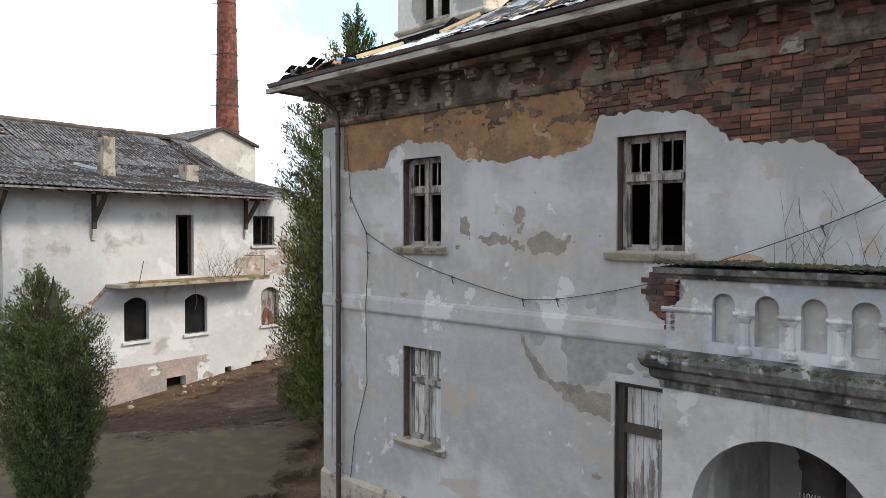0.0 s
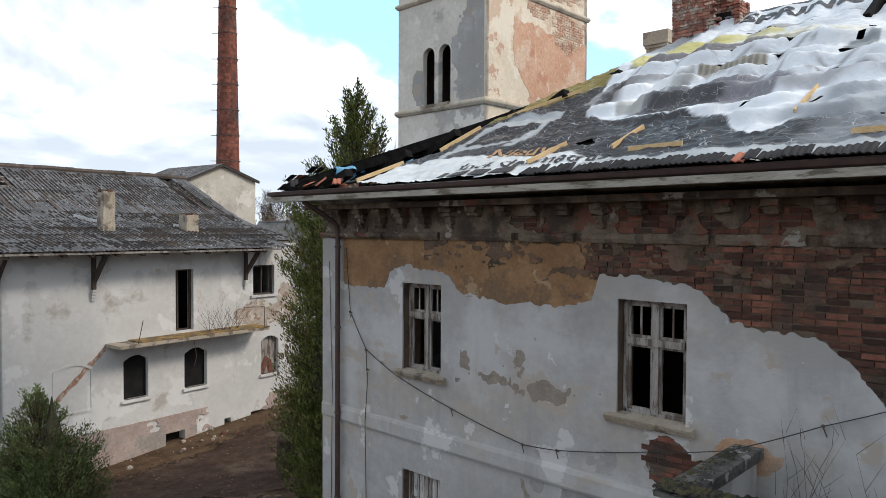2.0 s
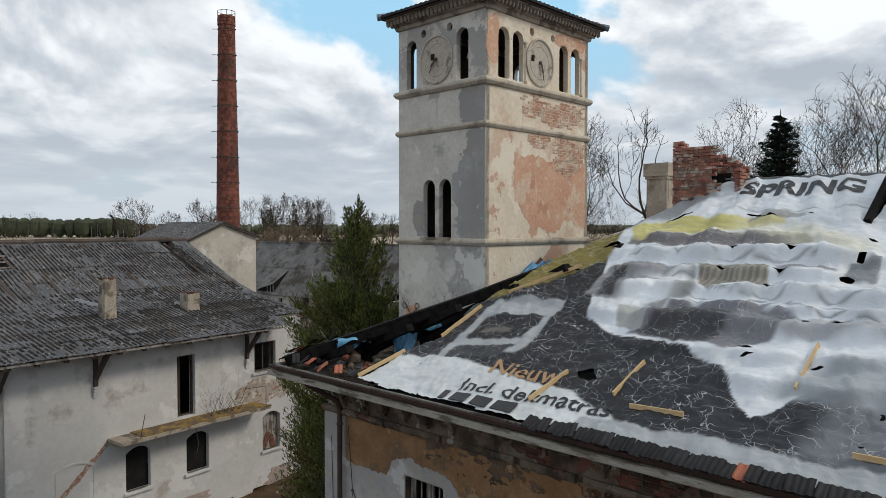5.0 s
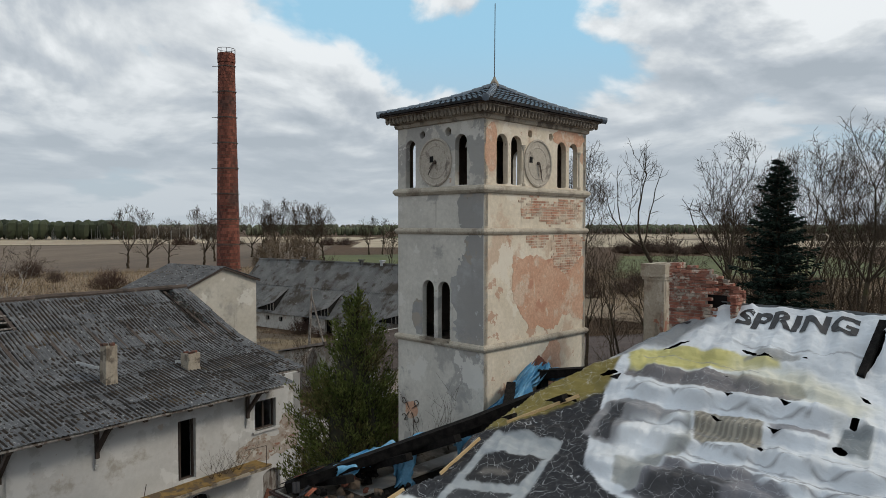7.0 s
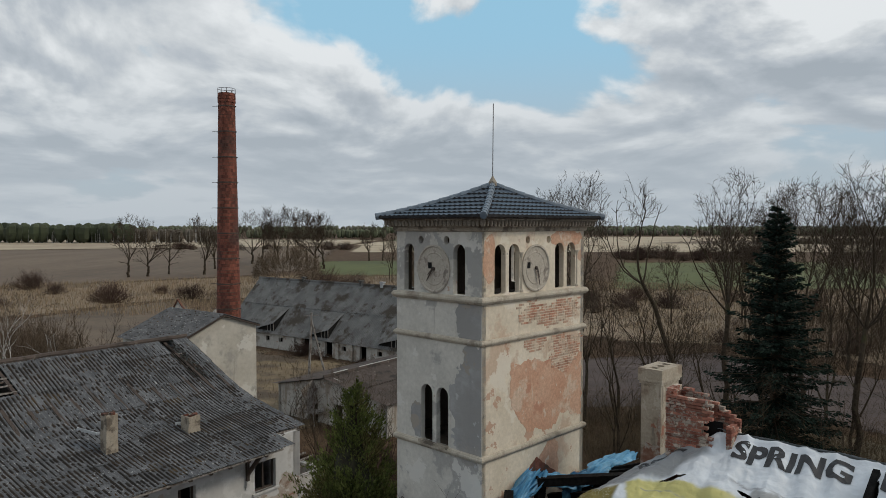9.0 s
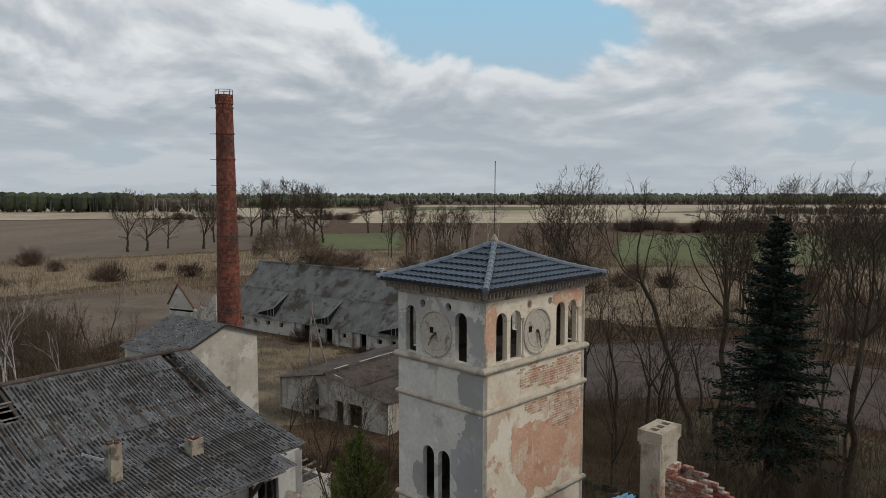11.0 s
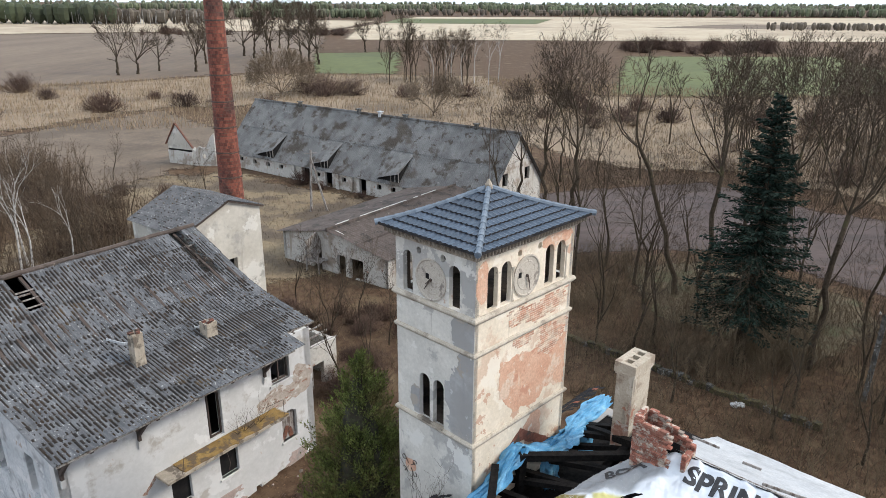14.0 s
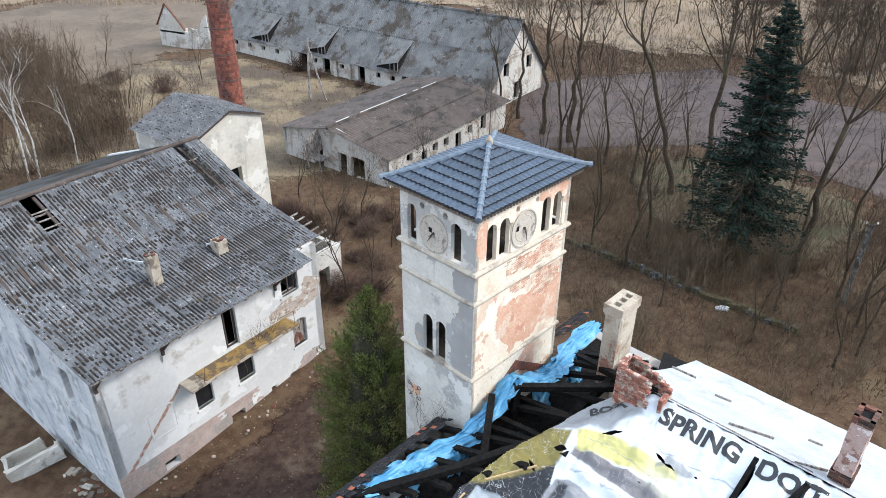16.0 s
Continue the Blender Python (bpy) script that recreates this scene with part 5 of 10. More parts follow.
def make_annex():
    wall = part("wall_front", slab("wall_front", annex_front, 0, AL, -1.8, 7.62, 0.08, 0.0, 0.45, "annex_wall", inner="black"), None, annex)
    brick_zone = lambda x, z: np.minimum(np.maximum(blotch(x, z, 11.6, 4.3, 1.5, 0.6, 0.7, 2.0), blotch(x, z, 13.2, 4.8, 0.7, 0.9, 0.7, 2.0)), annex_front(x, z))
    part("bare_masonry", slab("bare_masonry", brick_zone, 9.5, AL, 3.2, 6.4, 0.06, -0.006, 0.002, "bare_masonry", back=False), None, wall, "bare brick where plaster has fallen")
    pz = lambda x, z: np.minimum(0.45 + 0.05 * fbm(x * 2, z * 2) - z, annex_front(x, z))
    part("plinth", slab("plinth", lambda x, z: np.minimum(pz(x, z), 0.3 - fbm(x * 0.8 + 3, z * 1.5) * 1.4 - 0.35 * (x > 8.0)), 0.0, AL, -1.8, 0.5, 0.06, -0.035, 0.002, "annex_plinth", back=False), None, wall, "pinkish plinth band")
    scar = lambda x, z: 0.085 - np.abs(z - (0.2 + (x - 0.4) * 0.93)) * 0.7 + 0.14 * fbm(x * 5, z * 5)
    part("stair_scar", slab("stair_scar", lambda x, z: np.minimum(scar(x, z), np.minimum(x - 0.2, 4.1 - x)), 0.1, 4.2, -0.2, 3.8, 0.04, -0.012, 0.002, "scar_brick", back=False), None, wall, "broken brick edge of a vanished stair")
    part("blind_niche", slab("blind_niche", lambda x, z: np.minimum(-low_arch(x, z, 2.1, 3.6, 1.3, 3.2), low_arch(x, z, 2.2, 3.5, 1.4, 3.12)), 2.0, 3.7, 1.2, 3.3, 0.05, -0.03, 0.002, "annex_wall", back=False), None, wall)
    # gable side towards the camera, back, far side
    me = slab("wall_side", annex_side, 0.0, AD, -1.8, 11.3, 0.12, 0, 0.45, "annex_side", inner="black")
    part("wall_side", me, None, annex, "blue-grey stained limewash", pose(0.001, AD, 0, 0, 0, 270) @ Matrix(((-1, 0, 0, AD), (0, 1, 0, 0), (0, 0, 1, 0), (0, 0, 0, 1))))
    me = slab("wall_side", lambda y, z: annex_roof_z(y) - 0.12 - z, 0.0, AD, -1.8, 11.3, 0.5, 0, 0.45, "annex_wall")
    part("wall_side", me, None, annex, "", pose(AL - 0.001, 0, 0, 0, 0, 90))
    # Black back wall and floors paint the unlit inside of the outbuilding.
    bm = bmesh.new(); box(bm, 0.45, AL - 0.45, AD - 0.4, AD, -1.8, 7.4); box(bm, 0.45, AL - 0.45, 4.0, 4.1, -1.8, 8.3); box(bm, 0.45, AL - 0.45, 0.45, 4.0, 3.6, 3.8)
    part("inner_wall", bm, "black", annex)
    # roof: corrugated sheets in overlapping rows, each one a piece
    roof = thing("roof", Matrix(), "", ""); roof.parent = annex
    tagged(roof, "grey lichen-spotted corrugated cement sheets")
    rows = [(-1.3, 0.1), (0.1, 1.5), (1.5, 2.9), (2.9, 4.2), (4.2, 5.5), (5.5, 6.7), (6.7, 7.9), (7.9, 9.1), (9.1, 10.3)]
    width, waves = 0.92, 5
    rnd = random.Random(21)
    variants = {}
    for r, (y0, y1) in enumerate(rows):
        z0, z1 = float(annex_roof_z(y0)), float(annex_roof_z(y1 + 0.12))
        dy, dz = y1 + 0.12 - y0, z1 - z0
        for v in range(3):
            vs, fs = [], []
            n = waves * 4
            for i in range(n + 1):
                wob = (0, 0.022, 0, -0.018)[i % 4]
                for s in (0, 1):
                    vs.append((width * 1.04 * i / n, dy * s, dz * s + wob + 0.035 * (1 - s)))
            for i in range(n):
                fs.append((2 * i, 2 * i + 2, 2 * i + 3, 2 * i + 1))
            for i in range(n):
                a = len(vs)
                vs += [(vs[2 * i][0], 0, vs[2 * i][2] - 0.012), (vs[2 * i + 2][0], 0, vs[2 * i + 2][2] - 0.012)]
                fs.append((a, a + 1, 2 * i + 2, 2 * i))
            variants[r, v] = pydata("roof_sheet", vs, fs, "asbestos")
        x, last = -0.45, AL + 0.15 if y0 > -0.5 else 11.9
        k = 0
        while x < last - 0.2:
            hole = (r, k) in ((7, 4), (8, 4), (8, 14), (7, 14), (6, 14))
            if not hole:
                part("roof_sheet", variants[r, k % 3], None, roof, "", pose(x + rnd.uniform(-0.01, 0.01), y0 + rnd.uniform(-0.05, 0.05), z0 + rnd.uniform(-0.006, 0.01), 0, rnd.uniform(-0.5, 0.5), rnd.uniform(-0.35, 0.35)))
            x += width
            k += 1
    bm = bmesh.new()
    a, b = float(annex_roof_z(ARY)), 7.4
    v = [bm.verts.new(p) for p in ((-0.4, ARY, a), (AL + 0.2, ARY, a), (AL + 0.2, AD + 0.6, b), (-0.4, AD + 0.6, b))]
    bm.faces.new(v)
    bmesh.ops.solidify(bm, geom=bm.faces[:], thickness=0.05)
    part("back_slope", bm, "asbestos_far", roof)
    for i in range(16):
        x = -0.45 + 0.92 * i
        bm = bmesh.new()
        bar(bm, (x, ARY - 0.02, ARZ + 0.06 + rnd.uniform(-0.02, 0.02)), (x + 0.95, ARY - 0.02, ARZ + 0.07 + rnd.uniform(-0.02, 0.02)), 0.2, 0.12, 6)
        part("ridge_cap", bm, "lichen", roof)
    for y0, y1 in rows:
        bm = bmesh.new(); box(bm, -0.35, 11.8 if y0 < -0.5 else AL + 0.05, y0 + 0.05, y0 + 0.13, float(annex_roof_z(y0)) - 0.11, float(annex_roof_z(y0)) - 0.035); part("batten", bm, "old_wood", roof)
    for i in range(15):
        x = 0.1 + i * 0.98
        for (ya, yb) in ((-1.2 if x < 11.8 else 0, 4.1), (4.1, 10.4)):
            bm = bmesh.new(); bar(bm, (x, ya, float(annex_roof_z(ya)) - 0.17), (x, yb, float(annex_roof_z(yb)) - 0.17), 0.13, 0.16); part("rafter", bm, "dark_wood", roof)
    # rags of moss in the valleys, thickest below the short chimney
    vs, fs = [], []
    spots = [(rnd.gauss(11.3, 0.9), rnd.gauss(1.9, 0.9)) for _ in range(700)] + [(rnd.gauss(7.6, 1.4), rnd.gauss(1.6, 0.9)) for _ in range(400)]
    while len(spots) < 5600:
        x, y = rnd.uniform(-0.3, AL), rnd.uniform(-1.2, 10.2)
        if rnd.random() < 0.55 + 1.6 * float(fbm(np.array(x * 0.5), np.array(y * 0.5 + 7))):
            spots.append((x, y))
    for x, y in spots:
        if not (-0.3 < x < AL and -1.2 < y < 10) or (x > 11.8 and y < 0.1) or (3.1 < x < 4.3 and y > 7.7):
            continue
        x = -0.45 + 0.92 * math.floor((x + 0.45) / 0.92) + 0.1914 * (math.floor(((x + 0.45) % 0.92) / 0.1914) + 0.75)
        z, l, w = float(annex_roof_z(y)) + 0.014, rnd.uniform(0.12, 0.30), rnd.uniform(0.052, 0.072)
        dz = float(annex_roof_z(y + l)) - float(annex_roof_z(y))
        t = rnd.uniform(0.04, 0.06)
        b = len(vs)
        vs += [(x - w, y, z), (x + w, y, z), (x + w, y + l, z + dz), (x - w, y + l, z + dz), (x, y + 0.15 * l, z + t + 0.15 * dz), (x, y + 0.85 * l, z + t + 0.85 * dz)]
        fs += [(b, b + 1, b + 4), (b + 1, b + 2, b + 5, b + 4), (b + 2, b + 3, b + 5), (b + 3, b, b + 4, b + 5)]
    tagged(part("moss", pydata("moss", vs, fs, "roof_moss"), None, roof, "brown and golden moss cushions"), kind="stuff")
    # bare pale battens and a rafter across the gap
    for y in (8.25, 8.75, 9.3):
        bm = bmesh.new(); bar(bm, (3.1, y, float(annex_roof_z(y)) - 0.03), (4.3, y + 0.03, float(annex_roof_z(y)) - 0.03), 0.07, 0.05); part("batten", bm, "grey_wood" if "grey_wood" in M else "old_wood", roof)
    for (ax, ay), (bx, by) in (((5.15, 4.75), (5.65, 4.0)), ((5.5, 4.2), (5.75, 3.95)), ((9.0, 3.2), (9.3, 3.1))):
        bm = bmesh.new(); bar(bm, (ax, ay, float(annex_roof_z(ay)) + 0.08), (bx, by, float(annex_roof_z(by)) + 0.09), 0.16, 0.03); part("loose_board", bm, "white_sheet", roof, "white splintered board lying on the sheets")
    # eave brackets
    for x in (0.2, 3.62, 10.65):
        bm = bmesh.new()
        box(bm, x - 0.07, x + 0.07, -0.13, 0.0, 5.95, 7.35)
        bar(bm, (x, -0.07, 6.25), (x, -0.95, 7.25), 0.15, 0.15)
        box(bm, x - 0.07, x + 0.07, -1.15, 0.0, 7.25, 7.40)
        part("eave_bracket", bm, "dark_wood", annex)
        bm = bmesh.new()
        for i in range(4):
            box(bm, x - 0.09, x + 0.09, -0.16 + 0.03 * i, 0.0, 5.86 - 0.11 * i, 5.95 - 0.11 * i)
        part("corbel", bm, "annex_wall", annex)
    # windows
    def frame_in(name, x0, x1, z0, z1, mat, parts, label, y=0.18):
        w = thing(name, Matrix(), "", ""); w.parent = annex; tagged(w, label)
        bm = bmesh.new()
        for r in ((x0, x0 + 0.08, z0, z1), (x1 - 0.08, x1, z0, z1), (x0 + 0.08, x1 - 0.08, z0, z0 + 0.07), (x0 + 0.08, x1 - 0.08, z1 - 0.07, z1)):
            bar_rect(bm, *r, y, y + 0.1)
        for c in parts:
            bar_rect(bm, c - 0.035, c + 0.035, z0 + 0.07, z1 - 0.07, y, y + 0.08)
        part("window_frame", bm, mat, w)
        return w
    w = frame_in("window", 11.1, 12.35, 5.2, 6.6, "dark_wood", (11.72,), "empty dark window opening")
    bm = bmesh.new(); box(bm, 10.95, 12.5, -0.1, 0.1, 5.1, 5.2); part("window_sill", bm, "annex_wall", w)
    frame_in("door", 7.1, 7.95, 3.95, 6.57, "dark_wood", (7.3,), "open balcony doorway with dark frame")
    for i, (x0, x1, z0, z1) in enumerate(A_ARCH):
        w = thing("window", Matrix(), "", ""); w.parent = annex
        tagged(w, "arched window backed by a black panel for its dark inside" if i < 2 else "arched window with rusty sheet and broken boards")
        # First two panels are black for the dark inside; the third is wood.
        bm = bmesh.new(); box(bm, x0, x1, 0.2, 0.24, z0, z1); part("boarding", bm, "black" if i < 2 else "old_wood", w)
        bm = bmesh.new(); box(bm, x0 - 0.1, x1 + 0.1, -0.1, 0.15, z0 - 0.12, z0); part("window_sill", bm, "annex_wall", w)
        if i == 2:
            bm = bmesh.new(); bar(bm, (x0 + 0.1, 0.15, z0), (x0 + 0.5, 0.17, z0 + 0.75), 0.3, 0.02); bar(bm, (x0 + 0.7, 0.15, z0), (x0 + 0.6, 0.17, z0 + 0.6), 0.25, 0.02)
            part("board", bm, "rust", w)
    for x0, x1, z0, z1 in A_VENT:
        # Black panel in each vent paints the cellar's shade.
        bm = bmesh.new(); box(bm, x0, x1, 0.40, 0.44, z0, z1); part("cellar_opening", bm, "black", annex)
    # balcony slab with moss and bent rails
    bal = thing("balcony", Matrix(), "", ""); bal.parent = annex; tagged(bal, "ruined concrete balcony slab overgrown with yellow moss")
    part("slab", slab("slab", lambda x, y: np.minimum(np.minimum(x - 4.1, 11.2 - x), np.minimum(y, 1.05 + 0.1 * fbm(x * 1.5, y * 1.5) - y)) + 0.02, 4.0, 11.3, -0.02, 1.2, 0.08, 0, 0.13, "stone"), None, bal, "", pose(0, 0, 3.68, 90))
    part("moss", slab("moss", lambda x, y: np.minimum(np.minimum(x - 5.0, 11.1 - x), 1.0 - y) + 0.25 * fbm(x * 2, y * 2), 4.1, 11.2, 0.02, 1.1, 0.07, 0, 0.05, "yellow_moss"), None, bal, "dry yellow moss", pose(0, 0, 3.81, 90))
    for pts, r in (([(11.0, -0.95, 3.8), (11.0, -0.95, 4.75), (9.9, -0.9, 4.8)], 0.016), ([(4.9, -0.95, 3.8), (5.1, -0.95, 4.7)], 0.016), ([(7.3, -1.0, 3.7), (7.4, -1.05, 3.0), (7.3, -1.05, 2.6)], 0.012)):
        bm = bmesh.new(); tube(bm, pts, r, 5); part("rail", bm, "iron", bal)
    # chimneys on the slope
    for x, y, top, w, label in ((5.4, 2.4, 9.85, 0.50, "tall slim plastered roof chimney"), (9.3, 2.4, 8.95, 0.62, "short crumbling roof chimney")):
        c = thing("roof_chimney", Matrix(), "", ""); c.parent = annex; tagged(c, label)
        z = float(annex_roof_z(y)) - 0.2
        bm = bmesh.new(); box(bm, x - w / 2, x + w / 2, y - w / 2, y + w / 2, z, top)
        bmesh.ops.subdivide_edges(bm, edges=bm.edges[:], cuts=4, use_grid_fill=True)
        for v in bm.verts:
            v.co += Vector((rnd.uniform(-1, 1), rnd.uniform(-1, 1), rnd.uniform(-1, 1))) * 0.02
        part("shaft", bm, "stone", c)
        bm = bmesh.new()
        for i in range(7):
            a = rnd.uniform(0, 6.3)
            box(bm, x + 0.2 * math.cos(a) - 0.1, x + 0.2 * math.cos(a) + 0.1, y + 0.2 * math.sin(a) - 0.06, y + 0.2 * math.sin(a) + 0.06, top - 0.02, top + rnd.uniform(0.02, 0.1))
        part("cap", bm, "brick_joined", c)
    # taller block behind, gable towards the yard
    blk = thing("annex_block", Matrix(), "", ""); blk.parent = annex; tagged(blk, "plastered block with a low corrugated gable roof")
    bx0, bx1, by0, by1 = 13.55, 19.45, 10.5, 16.0
    prof = lambda x: np.interp(x, [bx0, 16.9, bx1], [10.9, 12.25, 11.4])
    part("wall", slab("wall", lambda x, z: np.minimum(prof(x) - z, rect(x, z, 16.2, 17.3, 6.75, 8.3)), bx0, bx1, -1, 12.4, 0.1, by0, by0 + 0.4, "block_wall"), None, blk)
    bm = bmesh.new(); box(bm, bx0, bx0 + 0.4, by0 + 0.4, by1, -1, 10.9); box(bm, bx1 - 0.4, bx1, by0 + 0.4, by1, -1, 11.35); box(bm, bx0, bx1, by1, by1 + 0.3, -1, 10.9)
    part("wall", bm, "block_wall", blk)
    # Black panel behind the hole: the dark inside as colour.
    bm = bmesh.new(); box(bm, 16.1, 17.4, 10.95, 11.05, 6.6, 8.4); part("opening", bm, "black", blk)
    for xa, xb, za, zb in ((bx0 - 0.35, 16.9, 10.80, 12.36), (16.9, bx1 + 0.25, 12.36, 11.42)):
        vs, fs = [], []
        n = 150
        for i in range(n + 1):
            wv = (0, 0.03, 0, -0.03)[i % 4]
            y = by0 - 0.2 + (by1 - by0 + 0.6) * i / n
            vs += [(xa, y, za + wv), (xb, y, zb + wv)]
        for i in range(n):
            fs.append((2 * i, 2 * i + 1, 2 * i + 3, 2 * i + 2))
        part("roof_sheeting", pydata("roof_sheeting", vs, fs, "asbestos"), None, blk)
    bm = bmesh.new()
    bar(bm, (bx0 - 0.3, by0 - 0.12, 10.72), (16.9, by0 - 0.12, 12.26), 0.1, 0.14); bar(bm, (16.9, by0 - 0.12, 12.26), (bx1 + 0.2, by0 - 0.12, 11.34), 0.1, 0.14)
    part("bargeboard", bm, "dark_wood", blk)


make_annex()


# ---- factory stack ----
def make_stack():
    st = thing("factory_chimney", pose(-16.0, 53.6, -0.3), "tall round red brick factory chimney with iron bands", "chimney")
    H, r0, r1 = 28.2, 1.08, 0.60
    vs, fs = [], []
    courses, n = 118, 24
    for c in range(courses):
        z0, z1 = H * c / courses, H * (c + 1) / courses
        for i in range(n):
            a0, a1 = 2 * math.pi * (i + 0.5 * (c % 2)) / n + 0.008, 2 * math.pi * (i + 1 + 0.5 * (c % 2)) / n - 0.008
            R = r0 + (r1 - r0) * z0 / H + (0.05 if c > courses - 4 else 0) + random.Random(c * 31 + i).uniform(-0.006, 0.006)
            b = len(vs)
            for a in (a0, a1):
                for z in (z0 + 0.012, z1 - 0.012):
                    vs.append((R * math.cos(a), R * math.sin(a), z)); 
            for a in (a0, a1):
                for z in (z0 + 0.012, z1 - 0.012):
                    vs.append(((R - 0.04) * math.cos(a), (R - 0.04) * math.sin(a), z))
            fs += [(b, b + 2, b + 3, b + 1), (b + 4, b + 6, b + 2, b), (b + 1, b + 3, b + 7, b + 5), (b + 4, b, b + 1, b + 5), (b + 2, b + 6, b + 7, b + 3)]
    tagged(part("brickwork", pydata("brickwork", vs, fs, "stack_brick"), None, st), kind="stuff")
    bm = bmesh.new(); lathe(bm, [(r0 - 0.015, 0), (r1 - 0.015, H)], 32); part("shaft", bm, "mortar", st)
    for k in range(14):
        z = 2.2 + k * 1.92
        R = r0 + (r1 - r0) * z / H + 0.012
        bm = bmesh.new(); lathe(bm, [(R, 0), (R + 0.02, 0.005), (R + 0.02, 0.085), (R, 0.09)], 28, (0, 0, z)); part("iron_band", bm, "iron", st)
        bm = bmesh.new(); bar(bm, (-R, -0.2, z + 0.05), (-R - 0.38, -0.2, z + 0.05), 0.035); part("bracket", bm, "iron", st)
        bm = bmesh.new(); bar(bm, (R, -0.1, z + 0.05), (R + 0.12, -0.1, z + 0.05), 0.06); part("clamp", bm, "iron", st)
    bm = bmesh.new()
    for i in range(10):
        a = 2 * math.pi * i / 10
        b = 2 * math.pi * (i + 1) / 10
        p, q = (0.66 * math.cos(a), 0.66 * math.sin(a)), (0.66 * math.cos(b), 0.66 * math.sin(b))
        bar(bm, (*p, H - 0.1), (*p, H + 0.34), 0.03); bar(bm, (*p, H + 0.34), (*q, H + 0.34), 0.03)
    part("top_rail", bm, "iron", st)


make_stack()

# ---- roof of the house ----
EZ, RY, RZ, RX = 9.12, 6.80, 13.12, 5.9


def roof_z(x, y):
    front = EZ + (y + 0.78) * (RZ - EZ) / (RY + 0.78)
    back = EZ + (14.25 - y) * (RZ - EZ) / (14.25 - RY)
    left = EZ + (x + 0.9) * (RZ - EZ) / (RX + 0.9)
    return np.minimum(np.minimum(front, back), left)


def sag(x, y):
    s = np.clip((y + 0.78) / (RY + 0.78), 0, 1)
    return -0.22 * np.sin(np.pi * s)


def make_roof():
    roof = thing("roof", Matrix(), "", ""); roof.parent = house
    tagged(roof, "burnt hipped roof patched with printed sheeting")
    bm = bmesh.new()
    v = [bm.verts.new(p) for p in ((2.3, -0.76, EZ - 0.05), (LEN, -0.76, EZ - 0.05), (LEN, RY, RZ - 0.62), (RX, RY, RZ - 0.62))]
    bm.faces.new(v)
    w = [bm.verts.new(p) for p in ((LEN, 14.2, EZ - 0.25), (3.0, 14.2, EZ - 0.25), (RX - 0.6, RY + 1.2, RZ - 1.3))]
    bm.faces.new((v[3], v[2], w[0], w[1], w[2]))
    bmesh.ops.solidify(bm, geom=bm.faces[:], thickness=0.06)
    part("deck", bm, "charred", roof)
    bm = bmesh.new(); box(bm, RX - 0.2, LEN, RY - 0.09, RY + 0.09, RZ - 0.40, RZ - 0.16); part("ridge_beam", bm, "dark_wood", roof)
    # charred rafters of the open hip
    rnd = random.Random(8)
    for i in range(12):
        y = 0.2 + i * 0.82
        if 4.6 < y < 9.95:
            continue
        top = min(RX, y + 0.4) if y < RY else min(RX, 14.2 - y)
        top = min(top, RX - 0.3)
        e = (top, y + rnd.uniform(-0.1, 0.1), float(roof_z(np.array(top), np.array(y))) - 0.15)
        bm = bmesh.new(); bar(bm, (-0.6, y, EZ - 0.02), e, 0.16, 0.2); part("rafter", bm, "charred", roof)
    for i in range(9):
        y = 5.0 + i * 0.62
        bm = bmesh.new(); bar(bm, (0.6 + rnd.uniform(0, 0.3), y, 9.6 + rnd.uniform(0, 0.6)), (4.6 + rnd.uniform(-0.6, 0.6), y + rnd.uniform(-0.5, 0.5), 11.2 + rnd.uniform(-0.5, 0.3)), 0.17, 0.2); part("rafter", bm, "charred", roof)
    for a, b in (((-0.75, -0.55, EZ + 0.02), (2.1, 2.6, 10.55)), ((2.0, 2.5, 10.5), (RX - 0.3, RY - 0.2, RZ - 0.62)), ((-0.7, -0.3, EZ + 0.05), (1.6, 2.2, 10.25)), ((1.2, 6.2, 9.2), (1.25, 6.3, 11.0)), ((1.2, 6.2, 10.9), (4.2, 8.6, 11.2)), ((0.8, 10.2, 10.0), (4.6, 8.2, 11.8)), ((2.2, 3.4, 10.2), (0.7, 5.6, 10.6)), ((2.6, 4.8, 9.3), (3.8, 9.8, 11.6))):
        bm = bmesh.new(); bar(bm, a, b, 0.22, 0.24); part("beam", bm, "charred", roof)
    bm = bmesh.new(); box(bm, 0.4, 6.2, 0.6, 13.2, 8.88, 8.95); part("attic_floor", bm, "charred", roof)


make_roof()


